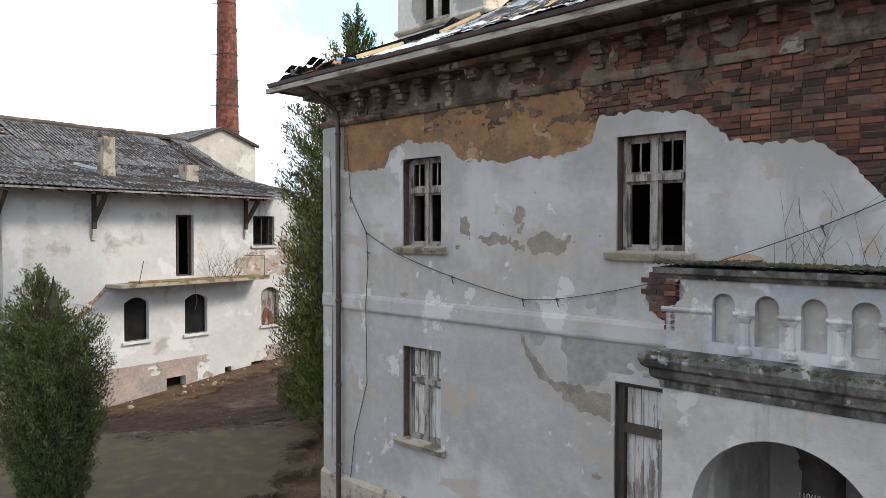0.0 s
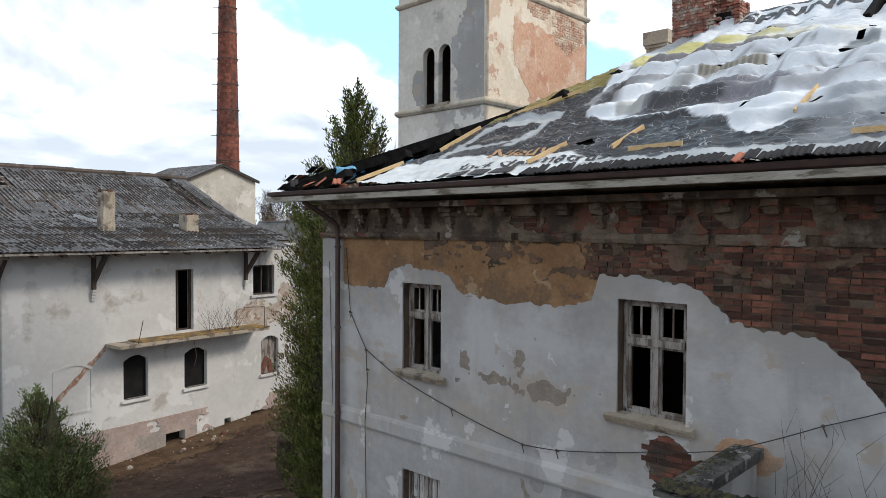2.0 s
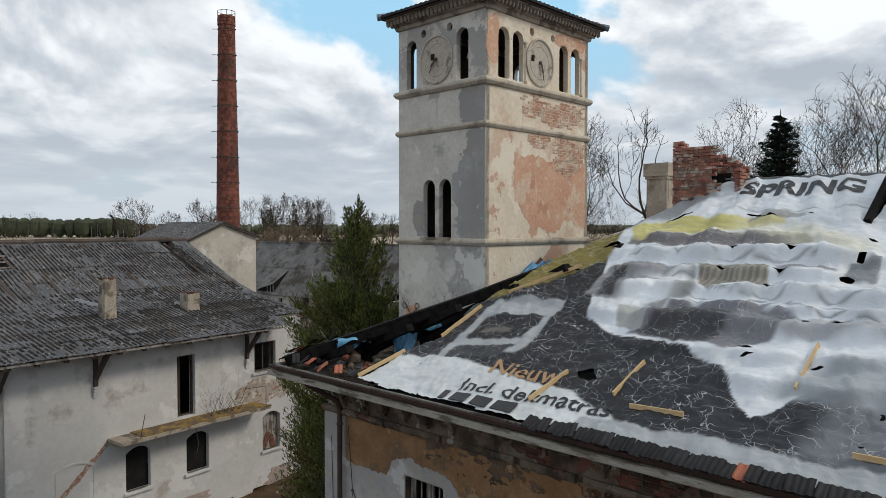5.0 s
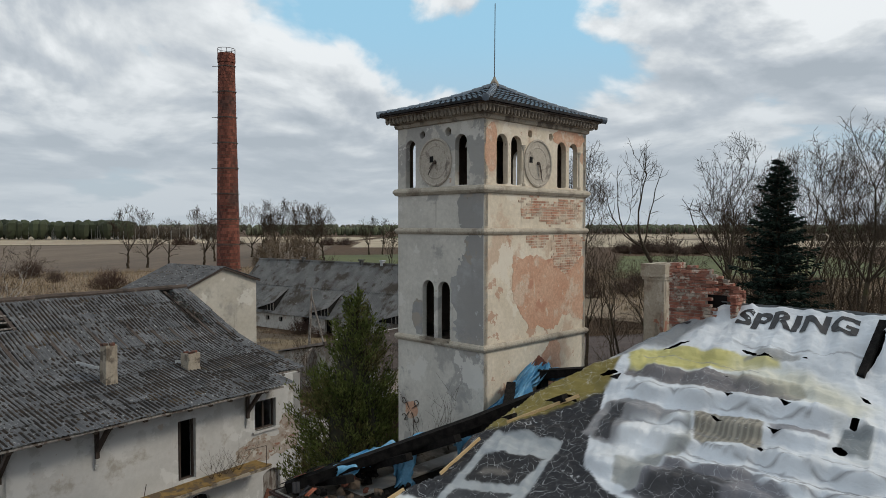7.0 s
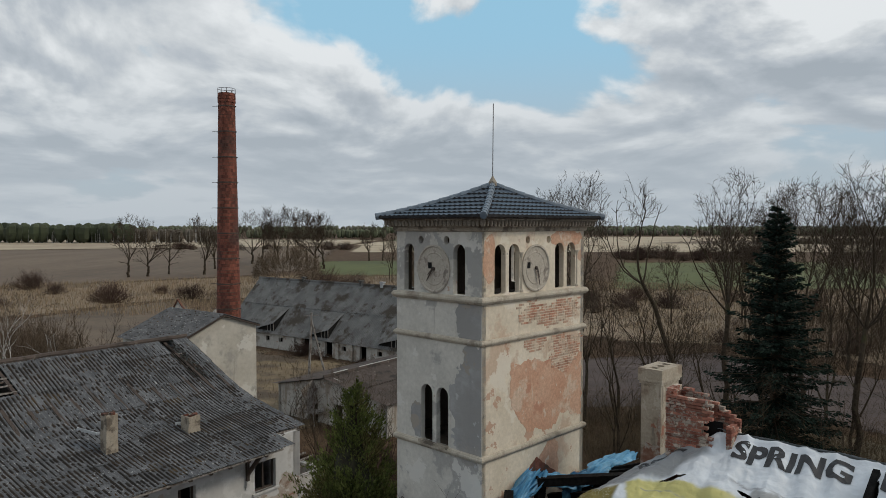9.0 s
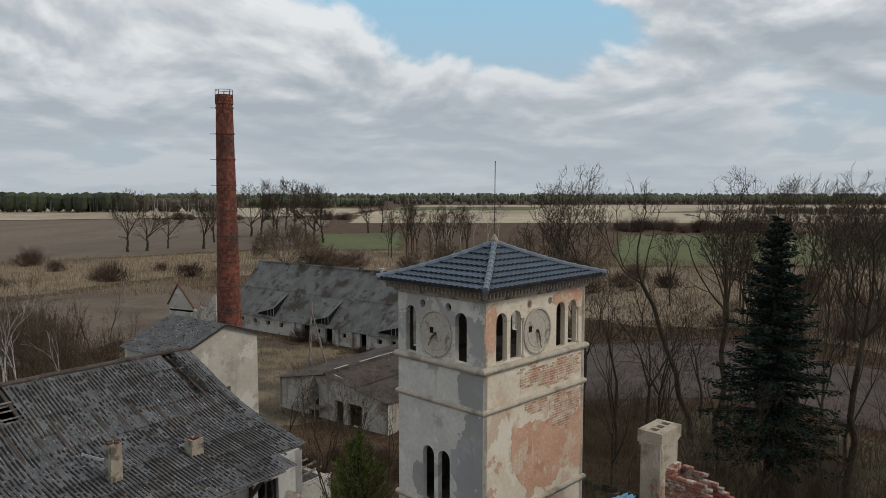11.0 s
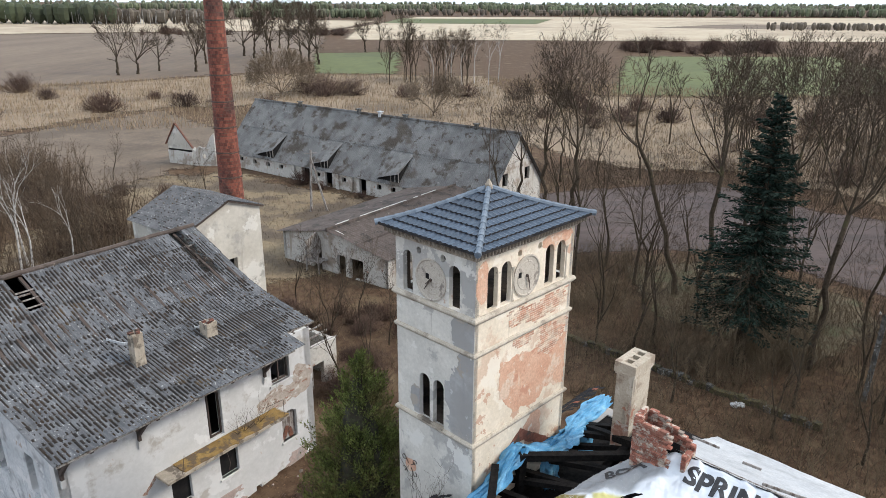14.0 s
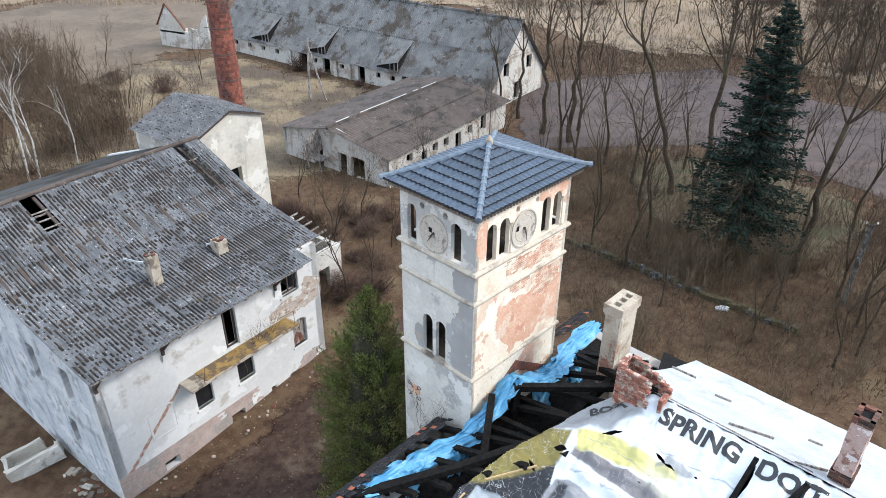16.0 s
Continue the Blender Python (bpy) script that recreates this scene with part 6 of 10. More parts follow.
def banner_material():
    """Printed vinyl: the print as a colour attribute, hairline cracks where the ink is dark."""
    m = bpy.data.materials.new("printed_banner")
    m.use_nodes = True
    nt = m.node_tree
    N, L = nt.nodes.new, nt.links.new
    b = nt.nodes["Principled BSDF"]
    at = N("ShaderNodeVertexColor"); at.layer_name = "print"
    tc = N("ShaderNodeTexCoord")
    warp = N("ShaderNodeTexNoise"); warp.inputs["Scale"].default_value, warp.inputs["Detail"].default_value = 2.2, 3
    L(tc.outputs["Object"], warp.inputs["Vector"])
    add = N("ShaderNodeVectorMath"); add.operation = "MULTIPLY_ADD"
    add.inputs[1].default_value = (0.5, 0.5, 0.5)
    L(warp.outputs["Color"], add.inputs[0]); L(tc.outputs["Object"], add.inputs[2])
    lum = N("ShaderNodeMapRange"); lum.inputs[1].default_value, lum.inputs[2].default_value = 0.13, 0.30
    lum.inputs[3].default_value, lum.inputs[4].default_value = 1, 0
    L(at.outputs["Color"], lum.inputs[0])
    col = at.outputs["Color"]
    for scale, width in ((2.2, 0.006), (5.0, 0.008)):
        vo = N("ShaderNodeTexVoronoi"); vo.feature = "DISTANCE_TO_EDGE"; vo.inputs["Scale"].default_value = scale
        L(add.outputs[0], vo.inputs["Vector"])
        ln = N("ShaderNodeMapRange"); ln.inputs[1].default_value, ln.inputs[2].default_value = width * 0.4, width * scale ** 0.5
        ln.inputs[3].default_value, ln.inputs[4].default_value = 0.7, 0
        L(vo.outputs["Distance"], ln.inputs[0])
        patchy = N("ShaderNodeTexNoise"); patchy.inputs["Scale"].default_value = scale * 0.8
        L(tc.outputs["Object"], patchy.inputs["Vector"])
        pr = N("ShaderNodeMapRange"); pr.inputs[1].default_value, pr.inputs[2].default_value = 0.44, 0.60
        L(patchy.outputs["Fac"], pr.inputs[0])
        k = N("ShaderNodeMath"); k.operation = "MULTIPLY"; L(ln.outputs[0], k.inputs[0]); L(lum.outputs[0], k.inputs[1])
        k2 = N("ShaderNodeMath"); k2.operation = "MULTIPLY"; L(k.outputs[0], k2.inputs[0]); L(pr.outputs[0], k2.inputs[1])
        mx = N("ShaderNodeMix"); mx.data_type = "RGBA"; L(k2.outputs[0], mx.inputs["Factor"]); L(col, mx.inputs["A"])
        mx.inputs["B"].default_value = (0.72, 0.74, 0.76, 1)
        col = mx.outputs["Result"]
    grime = N("ShaderNodeTexNoise"); grime.inputs["Scale"].default_value, grime.inputs["Detail"].default_value = 1.4, 8
    L(tc.outputs["Object"], grime.inputs["Vector"])
    gr = N("ShaderNodeMapRange"); gr.inputs[1].default_value, gr.inputs[2].default_value, gr.inputs[3].default_value, gr.inputs[4].default_value = 0.35, 0.7, 1.05, 0.72
    L(grime.outputs["Fac"], gr.inputs[0])
    mul = N("ShaderNodeMix"); mul.data_type, mul.blend_type = "RGBA", "MULTIPLY"; mul.inputs["Factor"].default_value = 0.7
    L(col, mul.inputs["A"]); L(gr.outputs[0], mul.inputs["B"])
    L(mul.outputs["Result"], b.inputs["Base Color"])
    tear = N("ShaderNodeAttribute"); tear.attribute_name = "tear"
    tr = N("ShaderNodeMapRange"); tr.inputs[1].default_value, tr.inputs[2].default_value = -0.004, 0.004
    L(tear.outputs["Fac"], tr.inputs[0]); L(tr.outputs[0], b.inputs["Alpha"])
    b.inputs["Roughness"].default_value = 0.45
    b.inputs["Specular IOR Level"].default_value = 0.22
    bn = N("ShaderNodeBump"); bn.inputs["Strength"].default_value, bn.inputs["Distance"].default_value = 0.6, 0.04
    fine = N("ShaderNodeTexNoise"); fine.inputs["Scale"].default_value, fine.inputs["Detail"].default_value = 6, 5
    L(add.outputs[0], fine.inputs["Vector"]); L(fine.outputs["Fac"], bn.inputs["Height"]); L(bn.outputs[0], b.inputs["Normal"])
    return m


M["banner"] = banner_material()


def soft(f, w=0.03):
    t = np.clip(f / w * 0.5 + 0.5, 0, 1)
    return t * t * (3 - 2 * t)


def banner_z(x, y):
    """The sheet over the front slope: nailed along the battens, it hangs between the rafters in pockets."""
    h = roof_z(x, y) + sag(x, y) + 0.05
    wob = 0.30 * fbm(x * 0.5, y * 0.25)
    hang = np.abs(np.sin(np.pi * (x - 7.07) / 1.03))
    for y0, x0, x1, amp, wid in ((5.3, 5.4, 8.6, 0.08, 0.30), (4.62, 4.6, 9.0, 0.12, 0.26), (4.12, 4.5, 9.6, 0.17, 0.22), (3.58, 4.9, 9.2, 0.14, 0.20), (3.06, 5.2, 10.5, 0.17, 0.20), (2.62, 6.2, 12, 0.12, 0.16), (2.2, 5.3, 12, 0.17, 0.19), (1.55, 6.6, 12, 0.10, 0.2), (1.0, 8.0, 12, 0.10, 0.2), (2.35, 2.7, 4.5, 0.09, 0.2), (1.75, 2.6, 4.6, 0.06, 0.2)):
        d = y - (y0 + wob - 0.17 * hang * (1 if x1 > 5 else 0.3))
        on = soft(x - x0, 0.7) * soft(x1 - x, 0.8)
        fall = np.where(d > 0, np.exp(-(d / (wid * 1.8)) ** 2), np.exp(-(np.abs(d) / (wid * 0.34)) ** 1.8))
        h = h + 1.4 * amp * on * fall * (0.55 + 0.6 * hang + 0.7 * fbm(x * 0.9 + y0 * 3, y * 0.0 + y0))
    # drawn folds fanning out from the nails
    fan = np.sin((x - 7.0) * 11.0 / (1 + 0.25 * (6.9 - y)) + 5 * fbm(x * 0.8, y * 0.5)) * soft(y - 4.6, 1.6) * soft(6.85 - y, 0.5)
    h = h + 0.042 * fan
    # creases: sharp ridges running mostly along the slope, and crumples
    c1 = np.abs(fbm(x * 2.6 + 0.8 * y, y * 1.1 + 4)) + np.abs(fbm(x * 1.2 - y * 1.5 + 9, y * 2.4))
    drape = np.abs(fbm(x * 4.2 + 1.5 * y, y * 1.6 + 21, 3)) + 0.6 * np.abs(fbm(x * 3.0 - 1.1 * y + 5, y * 3.6, 3))
    return h + 0.10 * fbm(x * 1.3, y * 1.3) - 0.17 * np.minimum(c1, 0.22) - 0.10 * np.minimum(drape, 0.25) + 0.034 * fbm(x * 8, y * 8) + 0.030 * fbm(x * 1.4 + 3, y * 15, 2)


def banner_left(y):
    return np.interp(y, [-0.7, 0.3, 0.9, 1.9, 3.2, 4.1, 5.0, 5.8, 6.9], [1.84, 2.1, 2.5, 2.5, 2.95, 3.35, 3.8, 4.15, 4.9])


def poly_in(x, y, pts):
    """Rough signed distance to a convex polygon given counter-clockwise."""
    f = np.full(np.shape(x), 9.0)
    for (ax, ay), (bx, by) in zip(pts, pts[1:] + pts[:1]):
        n = math.hypot(bx - ax, by - ay)
        f = np.minimum(f, ((bx - ax) * (y - ay) - (by - ay) * (x - ax)) / n)
    return f


def banner_print(x, y):
    """The faded bed advertisement: bedding in white and greys, a dark lower half, a yellow stripe."""
    w = lambda s, a: a * fbm(x * s + 31, y * s + 12)
    col = np.stack([np.full(np.shape(x), v) for v in (0.655, 0.69, 0.73)], -1)

    def put(f, c, width=0.04, fade=1.0):
        nonlocal col
        a = (soft(f, width * 0.5) * fade)[..., None]
        col = col * (1 - a) + np.array(c) * a
    edge = np.interp(x, [1.8, 2.9, 4.4, 4.75, 4.9, 5.2, 5.9, 7.2, 8.05, 8.5, 8.82, 9.0, 9.3, 10.1, 11.5], [2.6, 3.2, 4.2, 3.4, 2.7, 2.05, 1.65, 1.45, 1.12, 0.55, 0.15, 0.3, 0.88, 1.22, 1.25])
    put(edge + w(2.0, 0.15) - y, (0.026, 0.027, 0.031), 0.03)
    put(poly_in(x, y, [(8.9, 0.75), (11.5, 0.6), (11.5, 1.7), (9.6, 1.6)]) + w(2, .2), (0.38, 0.41, 0.44), 0.3)
    put(poly_in(x, y, [(9.5, -0.3), (12.4, -0.5), (12.4, 0.75), (9.7, 0.8)]) + w(2, .3), (0.15, 0.16, 0.175), 0.4)
    # pale lower corner and the strip along the eave
    put(np.interp(x, [1.8, 3.3, 4.5, 6.1, 7.0, 7.3], [0.15, 0.42, 0.25, 0.05, -0.22, -0.5]) + w(4, 0.05) - y, (0.60, 0.63, 0.64), 0.05)
    put(np.minimum(-0.50 + 0.02 * x + w(3, 0.12) - y, x - 6.6), (0.36, 0.385, 0.40), 0.06)
    # faint picture at the left, olive upper edge
    put(poly_in(x, y, [(2.95, 0.31), (4.6, 0.81), (4.5, 2.4), (2.88, 2.27)]) + w(3, .06), (0.36, 0.385, 0.40), 0.05)
    put(poly_in(x, y, [(3.13, 0.96), (4.29, 1.22), (4.42, 1.95), (3.09, 1.66)]) + w(3, .06), (0.028, 0.028, 0.03), 0.05)
    put(poly_in(x, y, [(3.3, 1.2), (3.9, 1.33), (3.9, 1.5), (3.3, 1.38)]) + w(3, .08), (0.13, 0.12, 0.11), 0.08)
    put(poly_in(x, y, [(3.12, 0.36), (4.22, 0.56), (4.36, 1.0), (3.12, 0.73)]) + w(3, .06), (0.05, 0.052, 0.056), 0.05)
    put(poly_in(x, y, [(2.2, 1.9), (3.2, 2.6), (4.6, 4.0), (4.4, 4.9), (3.2, 4.6), (2.2, 2.9)]) + w(2, .15), (0.20, 0.165, 0.05), 0.12)
    put(poly_in(x, y, [(3.4, 4.75), (4.5, 4.95), (5.9, 6.2), (5.4, 6.9), (3.6, 6.4)]) + w(2, .2), (0.30, 0.31, 0.32), 0.15)
    # quilted mattress greys
    put(poly_in(x, y, [(6.2, 1.7), (7.9, 1.5), (8.5, 1.85), (8.9, 2.3), (7.9, 2.65), (6.7, 2.45)]) + w(1.5, .2), (0.19, 0.19, 0.21), 0.07)
    put(poly_in(x, y, [(6.3, 1.75), (7.6, 1.5), (7.9, 2.3), (6.9, 2.4)]) + w(2, .25), (0.06, 0.06, 0.065), 0.15)
    line = np.minimum(np.abs(((y - 0.09 * x) * 6.5) % 1 - 0.5) - 0.40, poly_in(x, y, [(7.6, 1.9), (10.8, 2.2), (10.8, 2.8), (7.6, 2.75)]))
    put(line, (0.20, 0.20, 0.215), 0.05, 0.8)
    put(poly_in(x, y, [(8.6, 1.95), (10.9, 2.2), (10.9, 2.42), (8.7, 2.3)]) + w(3, .08), (0.38, 0.39, 0.41), 0.08)
    # pillow: white in the middle, shaded to its sides
    put(poly_in(x, y, [(4.7, 2.75), (5.6, 2.6), (6.3, 3.1), (6.65, 3.6), (5.1, 3.75), (4.75, 3.6)]) + w(2, .15), (0.27, 0.27, 0.28), 0.06)
    put(poly_in(x, y, [(4.95, 2.75), (5.3, 2.75), (5.25, 3.6), (4.9, 3.55)]) + w(3, .12), (0.055, 0.055, 0.06), 0.10)
    put(poly_in(x, y, [(5.25, 2.05), (6.29, 1.75), (6.92, 2.9), (6.6, 3.52), (5.3, 3.3), (5.58, 2.6)]) + w(2, .12), (0.36, 0.37, 0.36), 0.06)
    put(poly_in(x, y, [(5.45, 2.3), (6.2, 2.4), (6.75, 2.95), (6.5, 3.45), (5.5, 3.28)]) + w(1.5, .15), (0.74, 0.765, 0.79), 0.22)
    put(poly_in(x, y, [(6.9, 3.0), (8.05, 3.05), (7.85, 3.75), (6.6, 3.7)]), (0.33, 0.31, 0.26), 0.04)
    knit = np.minimum(np.abs((x * 9) % 1 - 0.5) - 0.22, poly_in(x, y, [(6.9, 3.0), (8.05, 3.05), (7.85, 3.75), (6.6, 3.7)]))
    put(knit, (0.14, 0.13, 0.11), 0.1, 0.7)
    put(poly_in(x, y, [(8.1, 3.5), (9.0, 3.6), (8.9, 3.78), (7.95, 3.7)]) + w(3, .05), (0.28, 0.28, 0.30), 0.06)
    # grey blanket stripe and the yellow one
    put(poly_in(x, y, [(4.75, 4.3), (6.6, 4.15), (8.3, 4.17), (8.4, 4.4), (8.1, 4.74), (7.0, 4.68), (5.9, 4.65), (4.75, 4.52)]) + w(2, .06), (0.185, 0.175, 0.18), 0.05)
    put(poly_in(x, y, [(4.6, 4.75), (6.8, 5.02), (6.8, 5.06), (4.6, 4.79)]), (0.42, 0.38, 0.14), 0.03, 0.8)
    put(poly_in(x, y, [(4.8, 4.5), (5.95, 4.65), (6.9, 4.8), (7.7, 5.1), (7.6, 5.3), (5.3, 5.3), (4.5, 5.0)]) + w(2, .1), (0.54, 0.50, 0.20), 0.10)
    put(poly_in(x, y, [(6.8, 4.76), (9.3, 4.0), (9.4, 4.5), (8.2, 5.0), (6.8, 5.2)]), (0.62, 0.60, 0.46), 0.5, 0.7)
    put(poly_in(x, y, [(4.2, 5.2), (5.4, 5.35), (5.6, 6.8), (4.6, 6.4)]) + w(2, .2), (0.25, 0.26, 0.27), 0.2)
    for y0, x0, x1 in ((3.95, 5.0, 8.6), (3.2, 5.2, 9.6), (2.95, 6.9, 10.5), (2.72, 6.7, 11.0), (2.55, 6.7, 11.0), (4.9, 4.9, 7.4), (5.62, 6.6, 9.0)):
        put(np.minimum(0.016 - np.abs(y - y0 - 0.05 * np.sin(x * 1.7 + y0) - w(1.2, .2)), np.minimum(x - x0, x1 - x)), (0.24, 0.24, 0.25), 0.02, 0.75)
    put(poly_in(x, y, [(7.0, 5.25), (7.9, 5.2), (7.9, 5.5), (7.1, 5.6)]) + w(5, .3), (0.25, 0.25, 0.24), 0.1, 0.8)
    # small framed print
    put(poly_in(x, y, [(8.97, 3.3), (9.66, 3.25), (9.58, 4.1), (8.92, 4.1)]), (0.70, 0.72, 0.73), 0.03)
    put(poly_in(x, y, [(9.1, 3.45), (9.58, 3.42), (9.53, 3.95), (9.08, 3.96)]), (0.22, 0.24, 0.25), 0.05)
    return col


def sheet_mesh(name, xs, ys, keep, zf, mat, colour=None):
    X, Y = np.meshgrid(xs, ys, indexing="ij")
    Z = zf(X, Y)
    k = keep((X[1:, 1:] + X[:-1, :-1]) / 2, (Y[1:, 1:] + Y[:-1, :-1]) / 2) > 0
    idx = np.arange(X.size).reshape(X.shape)
    i, j = np.nonzero(k)
    f = np.stack([idx[i, j], idx[i + 1, j], idx[i + 1, j + 1], idx[i, j + 1]], 1)
    used, inv = np.unique(f, return_inverse=True)
    v = np.stack([X.ravel(), Y.ravel(), Z.ravel()], 1)[used]
    me = pydata(name, v, inv.reshape(f.shape), mat, smooth=True)
    if colour is not None:
        at = me.color_attributes.new("print", "FLOAT_COLOR", "POINT")
        c = colour(v[:, 0], v[:, 1])
        at.data.foreach_set("color", np.concatenate([c, np.ones((len(c), 1))], 1).ravel())
    return me


def words(text, size, place, across, mat, parent, name, skew=0.0):
    """Lettering laid on the sheet: place is (x, y) of its start, across its direction in the plan."""
    cu = bpy.data.curves.new("letters", "FONT")
    cu.body, cu.size, cu.resolution_u = text, size, 3
    cu.offset = (0.038 if text.isupper() else 0.012) * size
    ob = bpy.data.objects.new("letters", cu)
    scene.collection.objects.link(ob)
    me = bpy.data.meshes.new_from_object(ob.evaluated_get(bpy.context.evaluated_depsgraph_get()))
    bpy.data.objects.remove(ob)
    bm = bmesh.new(); bm.from_mesh(me); bpy.data.meshes.remove(me)
    bmesh.ops.triangulate(bm, faces=bm.faces[:])
    for _ in range(3):
        long = [e for e in bm.edges if e.calc_length() > 0.12]
        if long:
            bmesh.ops.subdivide_edges(bm, edges=long, cuts=1)
            bmesh.ops.triangulate(bm, faces=bm.faces[:])
    a = Vector((*across, 0)).normalized()
    up = Vector((-a.y, a.x, 0)) * 0.88
    for v in bm.verts:
        p = Vector((*place, 0)) + a * v.co.x + up * v.co.y
        v.co = (p.x, p.y, float(banner_z(np.array(p.x), np.array(p.y))) + 0.014)
    for f in bm.faces:
        if f.normal.z < 0:
            f.normal_flip()
    part(name, bm, mat, parent)


# tears: x, y, half length, half width, turn
HOLES = [(9.15, 5.9, 0.09, 0.55, -0.1), (10.35, 6.2, 0.08, 0.42, -0.4), (6.98, 5.42, 0.20, 0.05, -0.35), (7.3, 5.3, 0.26, 0.035, -0.2), (8.06, 5.4, 0.10, 0.03, -0.3), (7.06, 4.12, 0.15, 0.03, -0.35), (8.09, 4.1, 0.15, 0.035, -0.2), (7.06, 3.6, 0.24, 0.035, -0.45), (8.1, 3.55, 0.15, 0.03, -0.15),
         (9.25, 4.66, 0.14, 0.04, -0.5), (9.23, 4.02, 0.08, 0.09, 0.5), (9.15, 3.46, 0.13, 0.07, 0.0), (8.04, 3.07, 0.06, 0.05, 0.3), (8.24, 1.62, 0.15, 0.05, -0.1), (8.33, 1.4, 0.13, 0.035, 0.0), (9.35, 2.17, 0.13, 0.03, -0.1), (8.9, 2.19, 0.10, 0.03, -0.1), (9.3, 1.36, 0.10, 0.03, 0.0), (6.15, 0.5, 0.22, 0.15, -0.2),
         (3.95, 3.55, 0.24, 0.06, -0.5), (4.4, 4.3, 0.22, 0.10, 0.3), (5.45, 5.35, 0.30, 0.07, 0.5), (6.87, 4.55, 0.10, 0.02, -0.3)]


def holes(x, y):
    f = np.full(np.shape(x), 9.0)
    for hx, hy, rx, ry, a in HOLES:
        c, s = math.cos(a), math.sin(a)
        u, v = (x - hx) * c + (y - hy) * s, -(x - hx) * s + (y - hy) * c
        f = np.minimum(f, (np.abs(u / rx) ** 1.3 + np.abs(v / ry) - 1 + 0.5 * fbm(x * 9, y * 9)) * min(rx, ry))
    return f


def make_banner():
    keep = lambda x, y: np.minimum(np.minimum(x - banner_left(y) + 0.15 * fbm(x * 2, y * 2), y + 0.70 + 0.08 * fbm(x * 1.2, y)), holes(x, y) + 0.12)
    me = sheet_mesh("banner", np.concatenate([np.arange(1.6, 12.2, 0.034), np.arange(12.2, 24.0, 0.2)]), np.arange(-0.75, 6.92, 0.034), keep, banner_z, "banner", banner_print)
    co = np.zeros(len(me.vertices) * 3); me.vertices.foreach_get("co", co)
    me.attributes.new("tear", "FLOAT", "POINT").data.foreach_set("value", holes(co[0::3], co[1::3]))
    b = solo("banner", me, None, HOUSE, "faded printed vinyl banner of a bed stretched over the roof", "tarpaulin")
    me = sheet_mesh("sheet", np.arange(4.4, 24.0, 0.09), np.arange(6.82, 14.3, 0.09), lambda x, y: np.minimum(x - np.interp(y, [6.8, 8.5, 9.9, 14.3], [5.9, 4.3, 3.2, 1.8]), 14.2 + 0.15 * fbm(x * 1.5, y) - y),
                    lambda x, y: EZ + (14.25 - y) * (RZ - EZ) / (14.25 - RY) + 0.06 - 0.25 * np.sin(np.pi * np.clip((y - RY) / 7.4, 0, 1)) + 0.10 * fbm(x * 0.8, y * 0.8) + 0.03 * fbm(x * 3, y * 3), "white_sheet")
    solo("tarpaulin", me, None, HOUSE, "white sheeting over the back slope of the roof", "tarpaulin")
    words("SPRING", 0.71, (6.38, 6.19), (1, 0.012), "ink", b, "lettering")
    words("DOIT", 0.71, (9.22, 6.20), (1, 0.012), "ink", b, "lettering")
    words("BOX", 0.5, (4.55, 5.55), (0.8, 0.6), "ink", b, "lettering")
    words("Nieuw", 0.54, (4.36, 0.14), (1, 0.01), "orange_ink", b, "lettering")
    words("Incl. dekmatras", 0.47, (4.15, -0.40), (1, 0.035), "ink", b, "lettering")
    bm = bmesh.new()
    for x, l in ((3.95, 0.12), (4.2, 0.34), (4.66, 0.34), (5.1, 0.42)):
        for v in box(bm, x, x + l, -0.68, -0.46, 0, 0.01):
            v.co.z += float(banner_z(np.array(v.co.x), np.array(v.co.y))) + 0.015
    part("print_bar", bm, "ink", b)
    # laths that hold it down
    rnd = random.Random(4)
    for i, (ax, ay, bx, by) in enumerate(((1.84, -0.67, 2.12, 0.3), (5.62, -0.33, 5.82, 0.47), (6.82, 0.18, 6.9, 1.01), (9.18, 0.85, 9.2, 1.81), (7.19, 0.0, 8.0, 0.02), (10.1, -0.15, 10.95, -0.15), (2.55, 0.9, 2.75, 1.9), (3.0, 2.5, 4.1, 3.6))):
        z = lambda x, y: float(banner_z(np.array(x), np.array(y))) + 0.035
        bm = bmesh.new(); bar(bm, (ax, ay, z(ax, ay)), (bx, by, z(bx, by)), 0.07, 0.03)
        bmesh.ops.bevel(bm, geom=bm.edges[:], offset=0.004, segments=1)
        solo("batten", bm, "new_wood", HOUSE, "pale new wooden lath nailed over the sheeting", "batten", "laths on the roof")
    bz = lambda y: EZ + (14.25 - y) * (RZ - EZ) / (14.25 - RY) - 0.05
    for ax, ay, bx, by in ((6.2, 7.0, 10.4, 7.05), (4.6, 11.2, 5.5, 11.3), (7.9, 7.7, 9.0, 8.5), (6.6, 10.2, 7.1, 10.4), (9.9, 7.2, 10.6, 8.0), (9.6, 10.4, 10.0, 10.55)):
        bm = bmesh.new(); bar(bm, (ax, ay, bz(ay) + 0.08), (bx, by, bz(by) + 0.08), 0.075, 0.04)
        solo("batten", bm, "old_wood", HOUSE, "grey weathered lath lying on the white sheeting", "batten", "laths on the roof")
    for pts in (((9.05, 5.2, 0.0), (9.12, 6.55, 0.06)), ((10.1, 5.6, 0.0), (10.45, 6.55, 0.06))):
        bm = bmesh.new(); bar(bm, *[(x, y, float(banner_z(np.array(x), np.array(y))) - 0.02 + d) for x, y, d in pts], 0.17, 0.12)
        solo("charred_beam", bm, "charred", HOUSE, "charred rafter showing through the torn sheeting", "beam")


make_banner()


